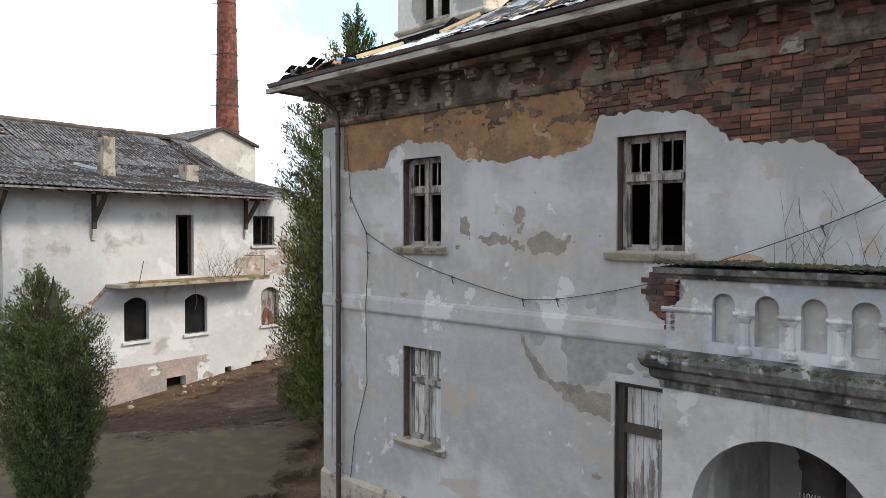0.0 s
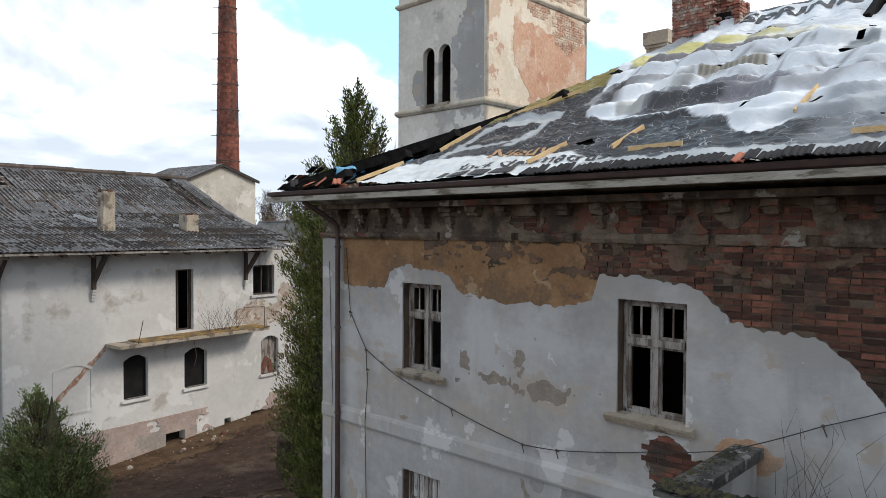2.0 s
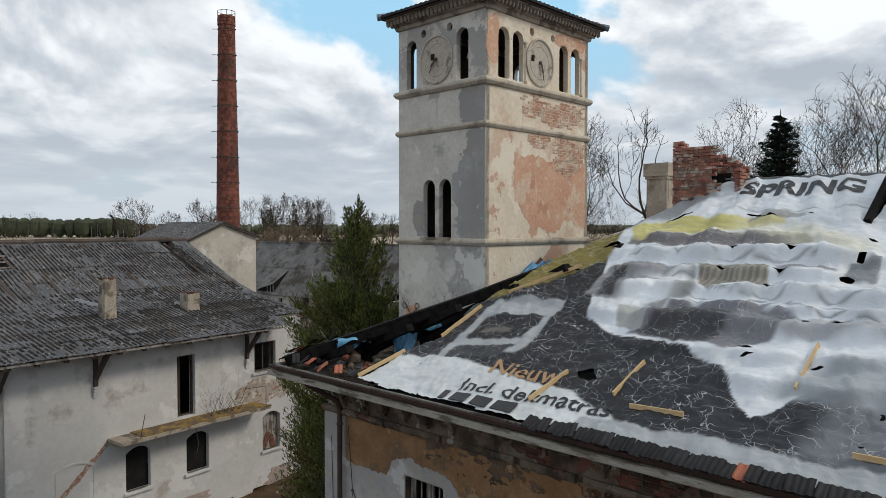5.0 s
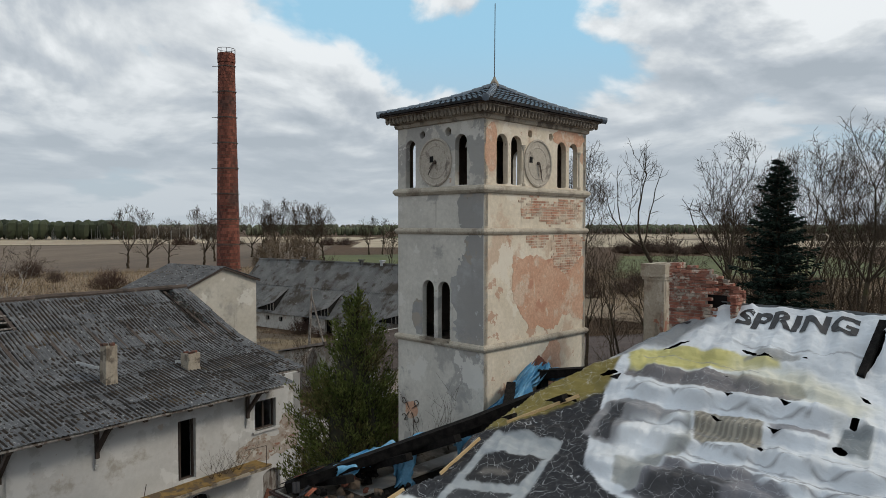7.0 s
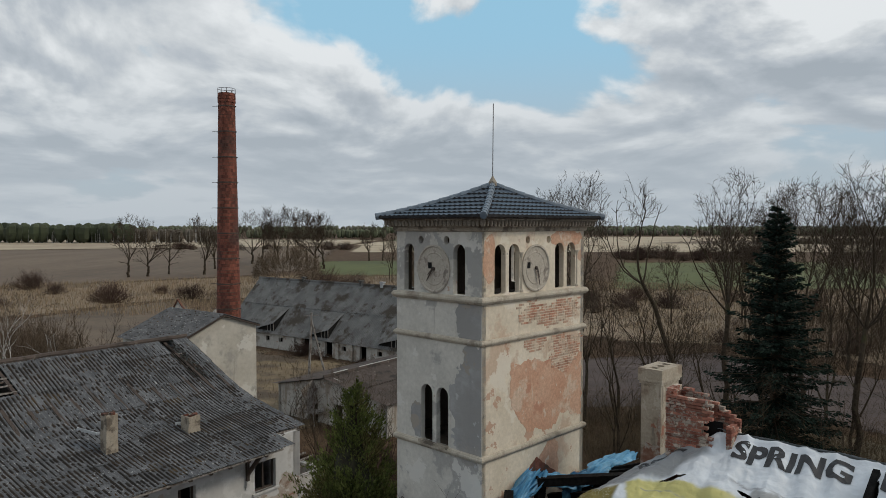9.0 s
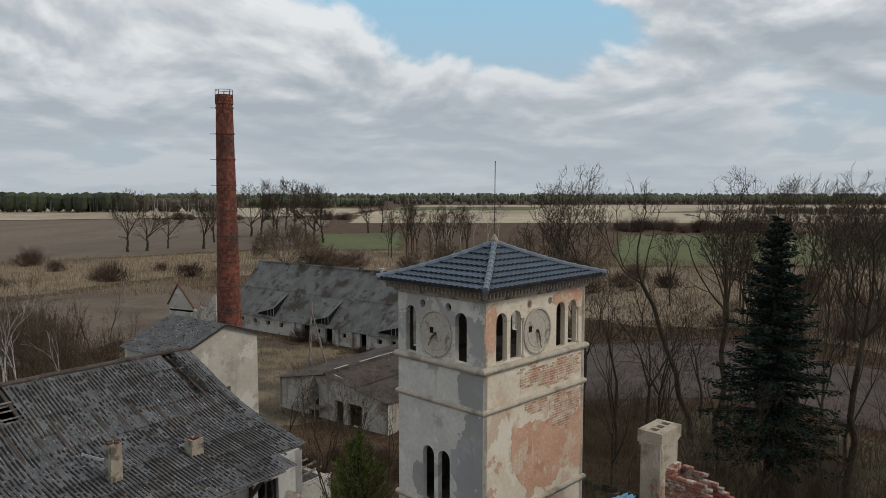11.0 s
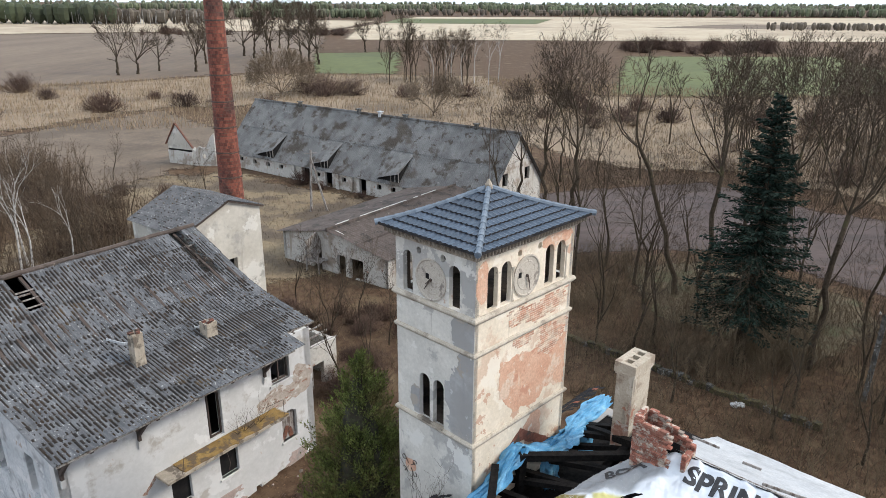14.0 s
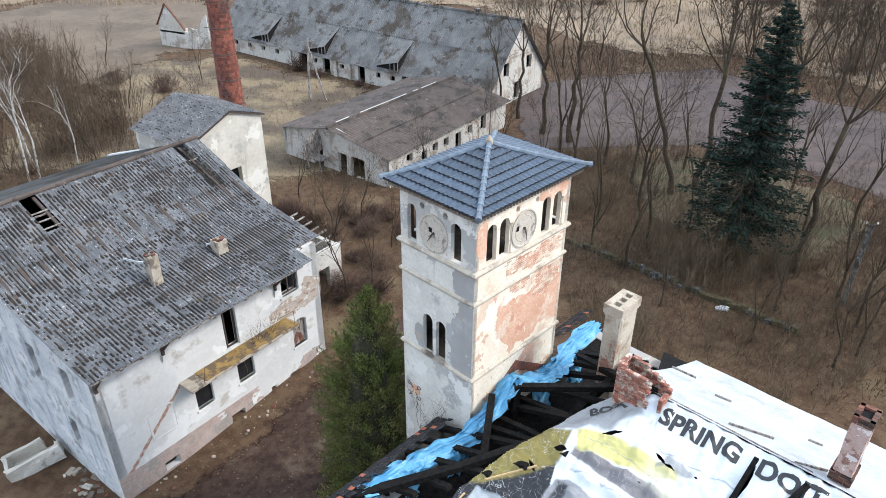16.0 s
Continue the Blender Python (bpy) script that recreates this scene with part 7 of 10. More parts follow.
def ribbon(path, width, seed, s=0):
    """A crumpled strip of thin tarpaulin along a path."""
    rng = np.random.RandomState(seed)
    P = [Vector(p) for p in path]
    vs, fs = [], []
    for _ in range(s + 1):
        off = Vector(rng.uniform(-0.12, 0.12, 3))
    if True:
        n, m = 22 * (len(P) - 1), 12
        base = len(vs)
        for i in range(n + 1):
            t = i / n * (len(P) - 1)
            k = min(int(t), len(P) - 2)
            a, b = P[k], P[k + 1]
            p = a.lerp(b, t - k)
            side = (b - a).cross(Vector((0, 0, 1))).normalized()
            wd = width * (0.6 + 0.8 * vnoise(np.array(i * 0.23 + seed), np.array(s * 7.7)))
            for j in range(m + 1):
                u = j / m - 0.5
                drop = -0.35 * abs(u) * width
                crump = 0.22 * (float(vnoise(np.array(i * 0.16 + s * 9), np.array(j * 0.8 + seed))) - 0.5) + 0.09 * (float(vnoise(np.array(i * 0.22 + s * 5), np.array(j * 2.6 + seed))) - 0.5)
                q = p + off + side * (u * float(wd) + crump) + Vector((0, 0, drop + 1.3 * crump))
                vs.append(q)
        for i in range(n):
            for j in range(m):
                a = base + i * (m + 1) + j
                fs.append((a, a + 1, a + m + 2, a + m + 1))
    return pydata("tarpaulin", vs, fs, "blue_sheet", smooth=True)


for k, (path, w) in enumerate(((((-0.15, 0.2, 9.55), (0.1, 1.2, 9.75), (0.4, 2.4, 9.85), (0.95, 4.4, 9.95)), 0.62),
                               (((0.85, 4.2, 9.9), (0.98, 5.3, 10.35), (1.0, 6.5, 11.05)), 0.5),
                               (((1.0, 6.4, 11.0), (1.4, 7.5, 10.7), (1.45, 8.3, 10.6), (1.05, 9.9, 10.5), (0.55, 12.4, 10.1)), 0.62),
                               (((1.25, 3.2, 9.2), (1.1, 3.3, 9.9)), 0.4), (((1.75, 7.4, 9.5), (1.5, 7.6, 10.6)), 0.45), (((1.9, 5.6, 9.2), (2.0, 5.7, 9.9)), 0.35), (((1.7, 9.6, 9.4), (1.4, 9.7, 10.4)), 0.5), (((0.75, 1.6, 9.0), (0.6, 1.8, 9.8)), 0.35))):
    tp = thing("tarpaulin", HOUSE, "torn crumpled blue tarpaulin on the burnt roof", "tarpaulin", "blue tarpaulins")
    for i in range(3):
        part("sheet", ribbon(path, w, 5 + k, i), None, tp)


def roof_tile_mesh():
    """A short double-roll tile."""
    vs, fs = [], []
    n = 12
    for s in (0, 1):
        for i in range(n + 1):
            vs.append((0.165 * i / n, 0.27 * s, 0.6 * (0.0, 0.014, 0.02, 0.014, -0.002, -0.006)[i % 6] + 0.014 * (1 - s)))
    for i in range(n):
        fs.append((i, i + 1, n + 2 + i, n + 1 + i))
    b = len(vs)
    for i in range(n + 1):
        vs.append((vs[i][0], 0, vs[i][2] - 0.016))
    for i in range(n):
        fs.append((b + i, b + i + 1, i + 1, i))
    return vs, fs


def make_eave_tiles():
    vs, fs = roof_tile_mesh()
    me, red = pydata("roof_tile", vs, fs, "old_tile"), pydata("roof_tile", vs, fs, "red_tile")
    rnd = random.Random(17)
    strip = thing("eave_tiles", HOUSE, "row of dark glazed roof tiles along the eave", "roof tiles")
    pitch = math.degrees(math.atan((RZ - EZ) / (RY + 0.78)))
    for i in range(118):
        x = 5.9 + 0.148 * i
        loose = rnd.random() < 0.25
        part("roof_tile", red if i in (21, 52) else me, None, strip, "", pose(x, -0.93 + rnd.uniform(-0.03, 0.03), EZ - 0.03 + rnd.uniform(0, 0.02), pitch + rnd.uniform(-4, 6), rnd.uniform(-5, 5) * (1 + loose), rnd.uniform(-4, 4) * (1 + 2 * loose)))
    for i in range(12):
        part("roof_tile", red if rnd.random() < 0.3 else me, None, strip, "", pose(rnd.uniform(-0.6, 1.7), rnd.uniform(-0.8, -0.5), EZ + 0.05, pitch + rnd.uniform(-15, 15), rnd.uniform(-12, 12), rnd.uniform(-60, 60)))
    lp = math.degrees(math.atan((RZ - EZ) / (RX + 0.9)))
    hip = thing("eave_tiles", HOUSE, "rows of dark tiles remaining along the burnt hip eave", "roof tiles")
    for y0, n in ((-0.6, 30), (9.95, 23)):
        for i in range(n):
            for r in range(3):
                if r == 2 and rnd.random() < 0.5:
                    continue
                part("roof_tile", red if rnd.random() < 0.05 else me, None, hip, "", pose(-0.98 + 0.3 * r + rnd.uniform(-0.02, 0.02), y0 + 0.172 * (i + 1), EZ + 0.03 + 0.18 * r, 0, 0, -90) @ pose(0, 0, 0, lp + rnd.uniform(-3, 3), rnd.uniform(-3, 3), rnd.uniform(-3, 3)))
    # rubble at the corner
    for i in range(40):
        s = rnd.uniform(0.06, 0.16)
        bm = bmesh.new(); bmesh.ops.create_icosphere(bm, subdivisions=1, radius=s)
        for v in bm.verts:
            v.co *= rnd.uniform(0.6, 1.2)
        solo("rubble", bm, rnd.choice(("brick_joined", "mortar", "charred", "charred")), HOUSE @ pose(rnd.uniform(-0.3, 2.0), rnd.uniform(-0.4, 1.2), 9.05 + rnd.uniform(0.0, 0.25), 0, 0, rnd.uniform(0, 360)), "lump of broken brick and mortar on the eave", "rubble", "rubble on the eave")


make_eave_tiles()


# ---- chimneys of the house ----
def house_chimneys():
    rnd = random.Random(31)
    # plastered three-flue chimney
    c = thing("chimney", HOUSE @ pose(3.08, 9.55, 0), "tall plastered chimney with three flues", "chimney")
    bm = bmesh.new(); box(bm, -0.30, 0.30, -0.55, 0.55, 9.0, 13.40); box(bm, -0.335, 0.335, -0.585, 0.585, 13.40, 13.48)
    part("shaft", bm, "buff_plaster", c)
    part("bare_brick", slab("bare_brick", lambda x, z: np.maximum(blotch(x, z, 0.4, 11.8, 0.22, 0.9, 0.8, 4), blotch(x, z, 0.05, 11.0, 0.5, 0.7, 0.8, 4)), -0.29, 0.29, 10, 13, 0.035, -0.56, -0.55, "scar_brick", back=False), None, c)
    for a in ((-0.37, 0.37, -0.62, -0.47), (-0.37, 0.37, 0.47, 0.62), (-0.37, -0.12, -0.47, 0.47), (0.12, 0.37, -0.47, 0.47), (-0.12, 0.12, -0.24, -0.12), (-0.12, 0.12, 0.12, 0.24)):
        bm = bmesh.new(); box(bm, *a, 13.48, 13.84); part("cap_stone", bm, "buff_plaster", c)
    # Black block in the cap: the dark depth of the flues as colour.
    bm = bmesh.new(); box(bm, -0.2, 0.2, -0.47, 0.47, 13.42, 13.52); part("flue", bm, "black", c)
    # broken brick chimney by the ridge
    bricks_box("chimney", HOUSE @ pose(4.82, 6.3, 0), 1.50, 0.75, 11.7, lambda x, y: float(np.interp(x, [0, 0.9, 1.15, 1.5], [14.0, 13.88, 13.74, 13.4])) - 0.08 * abs(math.sin(x * 9.0)), "ruined red brick chimney, broken open on one side", rnd)
    # slim chimney: rendered shaft on a bare brick foot
    c = thing("chimney", HOUSE @ pose(10.75, 7.3, 0), "slim brick chimney with flaking pink render", "chimney")
    bm = bmesh.new(); box(bm, 0.0, 0.46, 0.0, 0.62, 12.6, 15.02)
    bmesh.ops.subdivide_edges(bm, edges=bm.edges[:], cuts=5, use_grid_fill=True)
    for v in bm.verts:
        v.co += Vector((rnd.uniform(-1, 1), rnd.uniform(-1, 1), 0)) * 0.012
    part("shaft", bm, "flaked_render", c)
    for z0, n, out in ((12.95, 4, 0.05), (14.92, 3, 0.02)):
        for k in range(n):
            for side, (ox, oy, rot, long) in enumerate(((-out, -out, 0, 0.46 + 2 * out), (0.46 + out, -out, 90, 0.62 + 2 * out), (0.46 + out, 0.62 + out, 180, 0.46 + 2 * out), (-out, 0.62 + out, 270, 0.62 + 2 * out))):
                x = 0.0
                while x < long - 0.05:
                    l = min(rnd.choice((0.25, 0.13)), long - x)
                    bm = bmesh.new(); box(bm, 0.005, l - 0.005, 0, 0.12, 0, 0.068)
                    part("brick", bm, "brick", c, "", pose(ox + x * math.cos(radians(rot)), oy + x * math.sin(radians(rot)), z0 + 0.078 * k, 0, 0, rot + rnd.uniform(-2, 2)))
                    x += l
    # Black block at the top paints the dark flue mouth.
    bm = bmesh.new(); box(bm, 0.12, 0.34, 0.12, 0.50, 14.9, 15.06); part("flue", bm, "black", c)


M["flaked_render"] = material("flaked_pink_render", (0.34, 0.235, 0.20), (0.42, 0.32, 0.28), 3, (0.20, 0.11, 0.085), 2.4, (0.5, 0.58), bump=0.5)
weather("flaked_render", ((0.55, 0.52, 0.50), 2.4, 0.56, 0.02, EVEN), ((0.12, 0.09, 0.08), 2.0, 0.6, 0.1, RUNS))


def bricks_box(name, matrix, wx, wy, z0, top, label, rnd):
    """A hollow shaft laid brick by brick, one flank fallen out."""
    c = thing(name, matrix, label, "chimney")
    Hh, W = 0.066, 0.12
    lib = {}
    for l in (0.25, 0.12):
        for k in range(2):
            bm = bmesh.new(); box(bm, 0.005, l - 0.006, 0, W, 0, Hh - 0.004)
            bmesh.ops.bevel(bm, geom=bm.edges[:], offset=0.008, segments=1)
            for v in bm.verts:
                v.co += Vector((rnd.uniform(-1, 1), rnd.uniform(-1, 1), rnd.uniform(-1, 1))) * 0.003
            lib[l, k] = mesh_of("brick", bm, "chimney_brick")
    z, course = z0, 0
    while z < 15:
        for side, (ox, oy, rot, long) in enumerate(((0, 0, 0, wx), (wx, W, 90, wy - 2 * W), (wx, wy, 180, wx), (0, wy - W, 270, wy - 2 * W))):
            x = 0.0
            first = course % 2
            while x < long - 0.05:
                l = 0.12 if first or long - x < 0.24 else 0.25
                first = 0
                px, py = ox + x * math.cos(radians(rot)), oy + x * math.sin(radians(rot))
                if z < top(px, py) + rnd.uniform(-0.06, 0.06) and not (side == 0 and px > 0.94 + 0.08 * math.sin(z * 7) - 0.12 * l and z > 12.35) and not (side == 1 and z > 13.3 + 0.1 * math.sin(py * 9)):
                    part("brick", lib[l, rnd.randrange(2)], None, c, "", pose(px + rnd.uniform(-.004, .004), py + rnd.uniform(-.01, .006), z, rnd.uniform(-.6, .6), 0, rot + rnd.uniform(-1, 1)))
                x += l
        z += Hh + 0.010
        course += 1
    bm = bmesh.new(); box(bm, W - 0.01, wx - 0.02, 0.012, wy - 0.012, z0, 12.35); box(bm, 0.012, 0.88, 0.012, W - 0.014, 12.35, 13.6); box(bm, 0.012, 0.95, wy - W + 0.014, wy - 0.012, 12.35, 13.4); box(bm, 0.95, wx - 0.02, wy - W + 0.014, wy - 0.012, 12.35, 12.8); box(bm, 0.012, W - 0.014, W, wy - W, 12.35, 13.6)
    part("mortar", bm, "pale_mortar", c)
    # Black boxes line the hollow of the broken shaft.
    bm = bmesh.new(); box(bm, W + 0.02, wx - W - 0.02, W + 0.02, wy - W - 0.02, 12.35, 12.6); box(bm, W + 0.02, 1.12, wy - W - 0.06, wy - W - 0.02, 12.6, 13.3); box(bm, 1.12, wx - W - 0.02, wy - W - 0.06, wy - W - 0.02, 12.6, 13.05); part("soot", bm, "black", c)


M["chimney_brick"] = material("sooty_chimney_brick", (0.19, 0.064, 0.042), (0.29, 0.13, 0.09), 5, (0.40, 0.34, 0.28), 4.0, (0.49, 0.57), bump=0.5, bscale=40, vary=0.45, turn=-44)
M["pale_mortar"] = material("pale_mortar", (0.33, 0.29, 0.24), (0.24, 0.20, 0.165), 6, (0.12, 0.09, 0.07), 3, bump=0.6, bscale=40)
house_chimneys()


# brick scar of the lost roof on the tower
def tower_scar():
    f = lambda x, z: np.minimum(np.interp(x, [-0.2, 2.5, 4.1, 5.1], [9.45, 11.2, 10.15, 9.6]) - z + 0.12 * fbm(x * 5, z * 5), z - np.interp(x, [-0.2, 2.5, 4.1, 5.1], [9.05, 10.75, 9.8, 9.3]) + 0.25 * fbm(x * 4 + 8, z * 4))
    part("brick_scar", slab("brick_scar", f, 0.02, TD - 0.05, 8.9, 11.4, 0.04, -0.025, 0.003, "brick_joined", back=False), None, tower, "raw brick scar of the burnt roof", facing(1))


tower_scar()

# ---- porch with balustraded balcony before the facade ----
PX0, PX1, PY = 8.87, 15.4, -2.2
porch = thing("porch", HOUSE, "arched plastered porch carrying a balustraded balcony", "porch")
NICHES = [9.505 + 0.425 * i for i in range(13)]


M["sooty_stone"] = material("sooty_stone", (0.035, 0.031, 0.030), (0.06, 0.053, 0.05), 3, bump=0.4)


def make_porch():
    rnd = random.Random(13)
    arches = lambda x, z: np.minimum(arch(x, z, 9.20, 10.98, -0.5, 3.84), arch(x, z, 11.9, 13.7, -0.5, 3.84))
    part("wall_front", slab("wall_front", arches, PX0, PX1, -0.3, 4.28, 0.07, PY, PY + 0.42, "plaster_pale"), None, porch)
    for x0 in (PX0, PX1 - 0.4):
        bm = bmesh.new(); box(bm, x0, x0 + 0.4, PY + 0.42, 0.0, -0.3, 4.28); part("wall_side", bm, "plaster_pale", porch)
    bm = bmesh.new(); box(bm, PX0 + 0.4, PX1 - 0.4, PY + 0.42, -0.07, 4.1, 4.45); box(bm, PX0 + 0.4, PX1 - 0.4, PY + 0.42, -0.07, 0.35, 0.5)
    part("slab", bm, "dirty_stone", porch)
    ends = lambda: [((PX0, 0, 0), (-1, 0, 0)), ((PX0, PY, 0), (-1, -1, 0)), ((PX1, PY, 0), (1, -1, 0)), ((PX1, 0, 0), (1, 0, 0))]
    bm = bmesh.new()
    sweep(bm, [(-0.25, 4.20), (0.02, 4.20), (0.03, 4.28), (0.10, 4.32), (0.11, 4.40), (0.17, 4.44), (0.20, 4.52), (0.19, 4.57), (0.02, 4.62), (-0.25, 4.62)], ends())
    part("cornice", bm, "dirty_stone", porch, "blackened moulded cornice")
    # parapet with blind round-headed niches
    par = lambda x, z: np.min([arch(x, z, c - 0.115, c + 0.115, 4.74, 5.25) for c in NICHES], axis=0)
    part("parapet", slab("parapet", lambda x, z: np.minimum(par(x, z), disc(x, z, 8.93, 5.2, 0.14) + 0.2 * fbm(x * 9, z * 9)), PX0 + 0.02, PX1, 4.60, 5.40, 0.03, PY + 0.03, PY + 0.13, "blue_plaster"), None, porch, "flaking blue-grey parapet with round-headed niches")
    bm = bmesh.new(); box(bm, PX0 + 0.05, PX1 - 0.02, PY + 0.13, PY + 0.22, 4.60, 5.40); part("parapet_back", bm, "plaster_pale", porch)
    bm = bmesh.new(); box(bm, PX0 + 0.03, PX0 + 0.2, PY + 0.222, -0.02, 4.60, 5.38); part("parapet", bm, "plaster", porch)
    bm = bmesh.new()
    for z in range(9):
        box(bm, PX0 - 0.01 + rnd.uniform(0, 0.015), PX0 + 0.12, PY + 0.03, PY + 0.2, 4.82 + 0.062 * z, 4.82 + 0.062 * z + 0.05)
    part("bare_brick", bm, "brick_joined", porch)
    for a, b in zip([PX0 - 0.02] + [c + 0.115 for c in NICHES], [c - 0.115 for c in NICHES] + [PX1]):
        if b - a < 0.05:
            continue
        bm = bmesh.new()
        sweep(bm, [(-0.02, 5.015), (0.01, 5.02), (0.028, 5.045), (0.028, 5.06), (0.015, 5.075), (-0.02, 5.075)], [((a - 0.01, PY + 0.03, 0), (0, -1, 0)), ((b + 0.01, PY + 0.03, 0), (0, -1, 0))])
        part("impost", bm, "blue_plaster", porch)
    for a, b in zip(NICHES, NICHES[1:]):
        x = (a + b) / 2
        bm = bmesh.new(); lathe(bm, [(0.075, 4.66), (0.075, 4.71), (0.055, 4.74), (0.05, 4.97), (0.06, 4.98), (0.078, 5.02)], 10, (x, PY + 0.035, 0))
        part("colonnette", bm, "blue_plaster", porch)
    vs, fs = roof_tile_mesh()
    tile = pydata("coping_tile", vs, fs, "old_tile")
    for i in range(18):
        for y0 in (PY - 0.10, PY + 0.06):
            part("coping_tile", tile, None, porch, "", pose(PX0 - 0.06 + 0.165 * i + rnd.uniform(-0.02, 0.02), y0, 5.525 + rnd.uniform(0, 0.015), rnd.uniform(-3, 8), rnd.uniform(-4, 4), rnd.uniform(-9, 9)))
    bm = bmesh.new()
    sweep(bm, [(-0.28, 5.38), (0.0, 5.38), (0.03, 5.42), (0.08, 5.44), (0.09, 5.50), (-0.28, 5.52)], ends())
    part("coping", bm, "dirty_stone", porch, "blackened coping")
    # moss cushions along coping and cornice
    vs, fs = [], []
    for z, y0, y1, n in ((5.545, PY - 0.09, PY + 0.22, 1500), (4.57, PY - 0.18, PY + 0.02, 520)):
        for i in range(n):
            x, y, r = rnd.uniform(PX0 - 0.08, 11.6), rnd.uniform(y0, y1), rnd.uniform(0.012, 0.045)
            b = len(vs)
            k = 6
            vs += [(x + r * math.cos(6.283 * j / k) * rnd.uniform(0.7, 1.3), y + r * math.sin(6.283 * j / k), z) for j in range(k)] + [(x, y, z + r * rnd.uniform(0.5, 1.0))]
            fs += [(b + j, b + (j + 1) % k, b + k) for j in range(k)]
    for i in range(160):
        x, y, r = PX0 + rnd.uniform(-0.06, 0.2), rnd.uniform(PY, -0.1), rnd.uniform(0.012, 0.04)
        b = len(vs)
        vs += [(x + r * math.cos(6.283 * j / 6), y + r * math.sin(6.283 * j / 6), 5.50) for j in range(6)] + [(x, y, 5.50 + r * 0.8)]
        fs += [(b + j, b + (j + 1) % 6, b + 6) for j in range(6)]
    solo("moss", pydata("moss", vs, fs, "moss"), None, HOUSE, "brown-green moss cushions on the balcony coping", "moss", kind="stuff")
    # pier with chalk figures inside the porch
    pier = thing("porch_pier", HOUSE @ pose(10.15, -1.0, 0), "dark round stone column with chalked figures", "pier")
    bm = bmesh.new(); lathe(bm, [(0.24, 0.5), (0.23, 0.8), (0.21, 3.25), (0.24, 3.30), (0.25, 3.36), (0.23, 3.40), (0.27, 3.48), (0.33, 3.56), (0.34, 3.66), (0.24, 3.68), (0.24, 4.1)], 24)
    part("shaft", bm, "sooty_stone", pier)
    cu = bpy.data.curves.new("chalk", "FONT"); cu.body, cu.size = "110/12/18/1", 0.085
    tmp = bpy.data.objects.new("chalk", cu); scene.collection.objects.link(tmp)
    me = bpy.data.meshes.new_from_object(tmp.evaluated_get(bpy.context.evaluated_depsgraph_get())); bpy.data.objects.remove(tmp)
    me.materials.clear(); me.materials.append(M["chalk"])
    part("chalk_writing", me, None, pier, "", pose(-0.19, -0.236, 3.02, 90))
    # dead weeds on the balcony
    for i in range(7):
        x, y = rnd.uniform(9.3, 11.2), rnd.uniform(-1.9, -0.3)
        bm = bmesh.new()
        stems(bm, rnd, (x, y, 4.5), rnd.uniform(0.9, 1.7), 3)
        solo("weed", bm, "twig", HOUSE, "dead leafless weed growing on the balcony", "plant", "weeds on the balcony")


def stems(bm, rnd, p, h, n, spread=0.35, r=0.008):
    for k in range(n):
        a = rnd.uniform(0, 6.28)
        q = Vector(p)
        d = Vector((math.cos(a) * spread * rnd.random(), math.sin(a) * spread * rnd.random(), 1))
        for s in range(4):
            e = q + d * h * 0.25
            bar(bm, q, e, r * (1 - 0.2 * s), sides=3, w2=r * (0.8 - 0.2 * s))
            if s > 0:
                f = e + Vector((rnd.uniform(-0.5, 0.5), rnd.uniform(-0.5, 0.5), rnd.uniform(0.3, 0.8))) * h * 0.3
                bar(bm, e, f, r * 0.6, sides=3, w2=r * 0.2)
            q = e
            d = d + Vector((rnd.uniform(-0.2, 0.2), rnd.uniform(-0.2, 0.2), 0))


make_porch()


def cables():
    def run(pts, r, label):
        fine = []
        for a, b in zip(pts, pts[1:]):
            for s in np.linspace(0, 1, 6)[:-1]:
                p = Vector(a).lerp(Vector(b), s); p.z -= 0.012 * math.sin(math.pi * s) * (Vector(b) - Vector(a)).length
                fine.append(p)
        bm = bmesh.new(); tube(bm, fine + [Vector(pts[-1])], r, 4)
        solo("cable", bm, "cable", HOUSE, label, "cable", "loose cables")
    y = -0.04
    run([(0.75, y, 7.9), (0.88, y, 6.58), (1.39, y, 5.85), (2.27, y, 5.46), (3.77, y, 5.06), (5.36, y, 4.76), (6.03, y, 4.81), (7.7, y, 5.16)], 0.008, "thin black cable sagging across the facade")
    run([(7.7, y, 5.16), (8.9, -0.5, 5.55), (9.84, -0.06, 5.95), (11.0, y, 6.5)], 0.008, "thin black cable sagging across the facade")
    run([(1.39, y, 5.85), (1.43, y, 5.2), (1.42, -0.09, 4.4), (1.4, y, 2.8), (1.0, y, 1.6), (0.85, y, 0.6)], 0.008, "thin black cable hanging down the facade")
    run([(0.2, -0.06, 7.6), (0.3, -0.06, 5.0), (0.25, -0.06, 1.0)], 0.006, "thin black cable along the corner pilaster")
    rnd = random.Random(2)
    for x, z in ((0.88, 6.58), (1.39, 5.85), (1.43, 5.45), (5.36, 4.76), (6.03, 4.81), (9.84, 5.95), (3.77, 5.06)):
        bm = bmesh.new(); bar(bm, (x, 0.0, z - 0.02), (x, -0.07, z + 0.01), 0.02); bar(bm, (x, -0.06, z), (x + 0.05, -0.07, z - 0.12), 0.012)
        bmesh.ops.create_icosphere(bm, subdivisions=1, radius=0.025, matrix=Matrix.Translation((x, -0.05, z)))
        solo("cable_hook", bm, "iron", HOUSE, "small iron cable hook in the wall", "hook", "cable hooks")


cables()


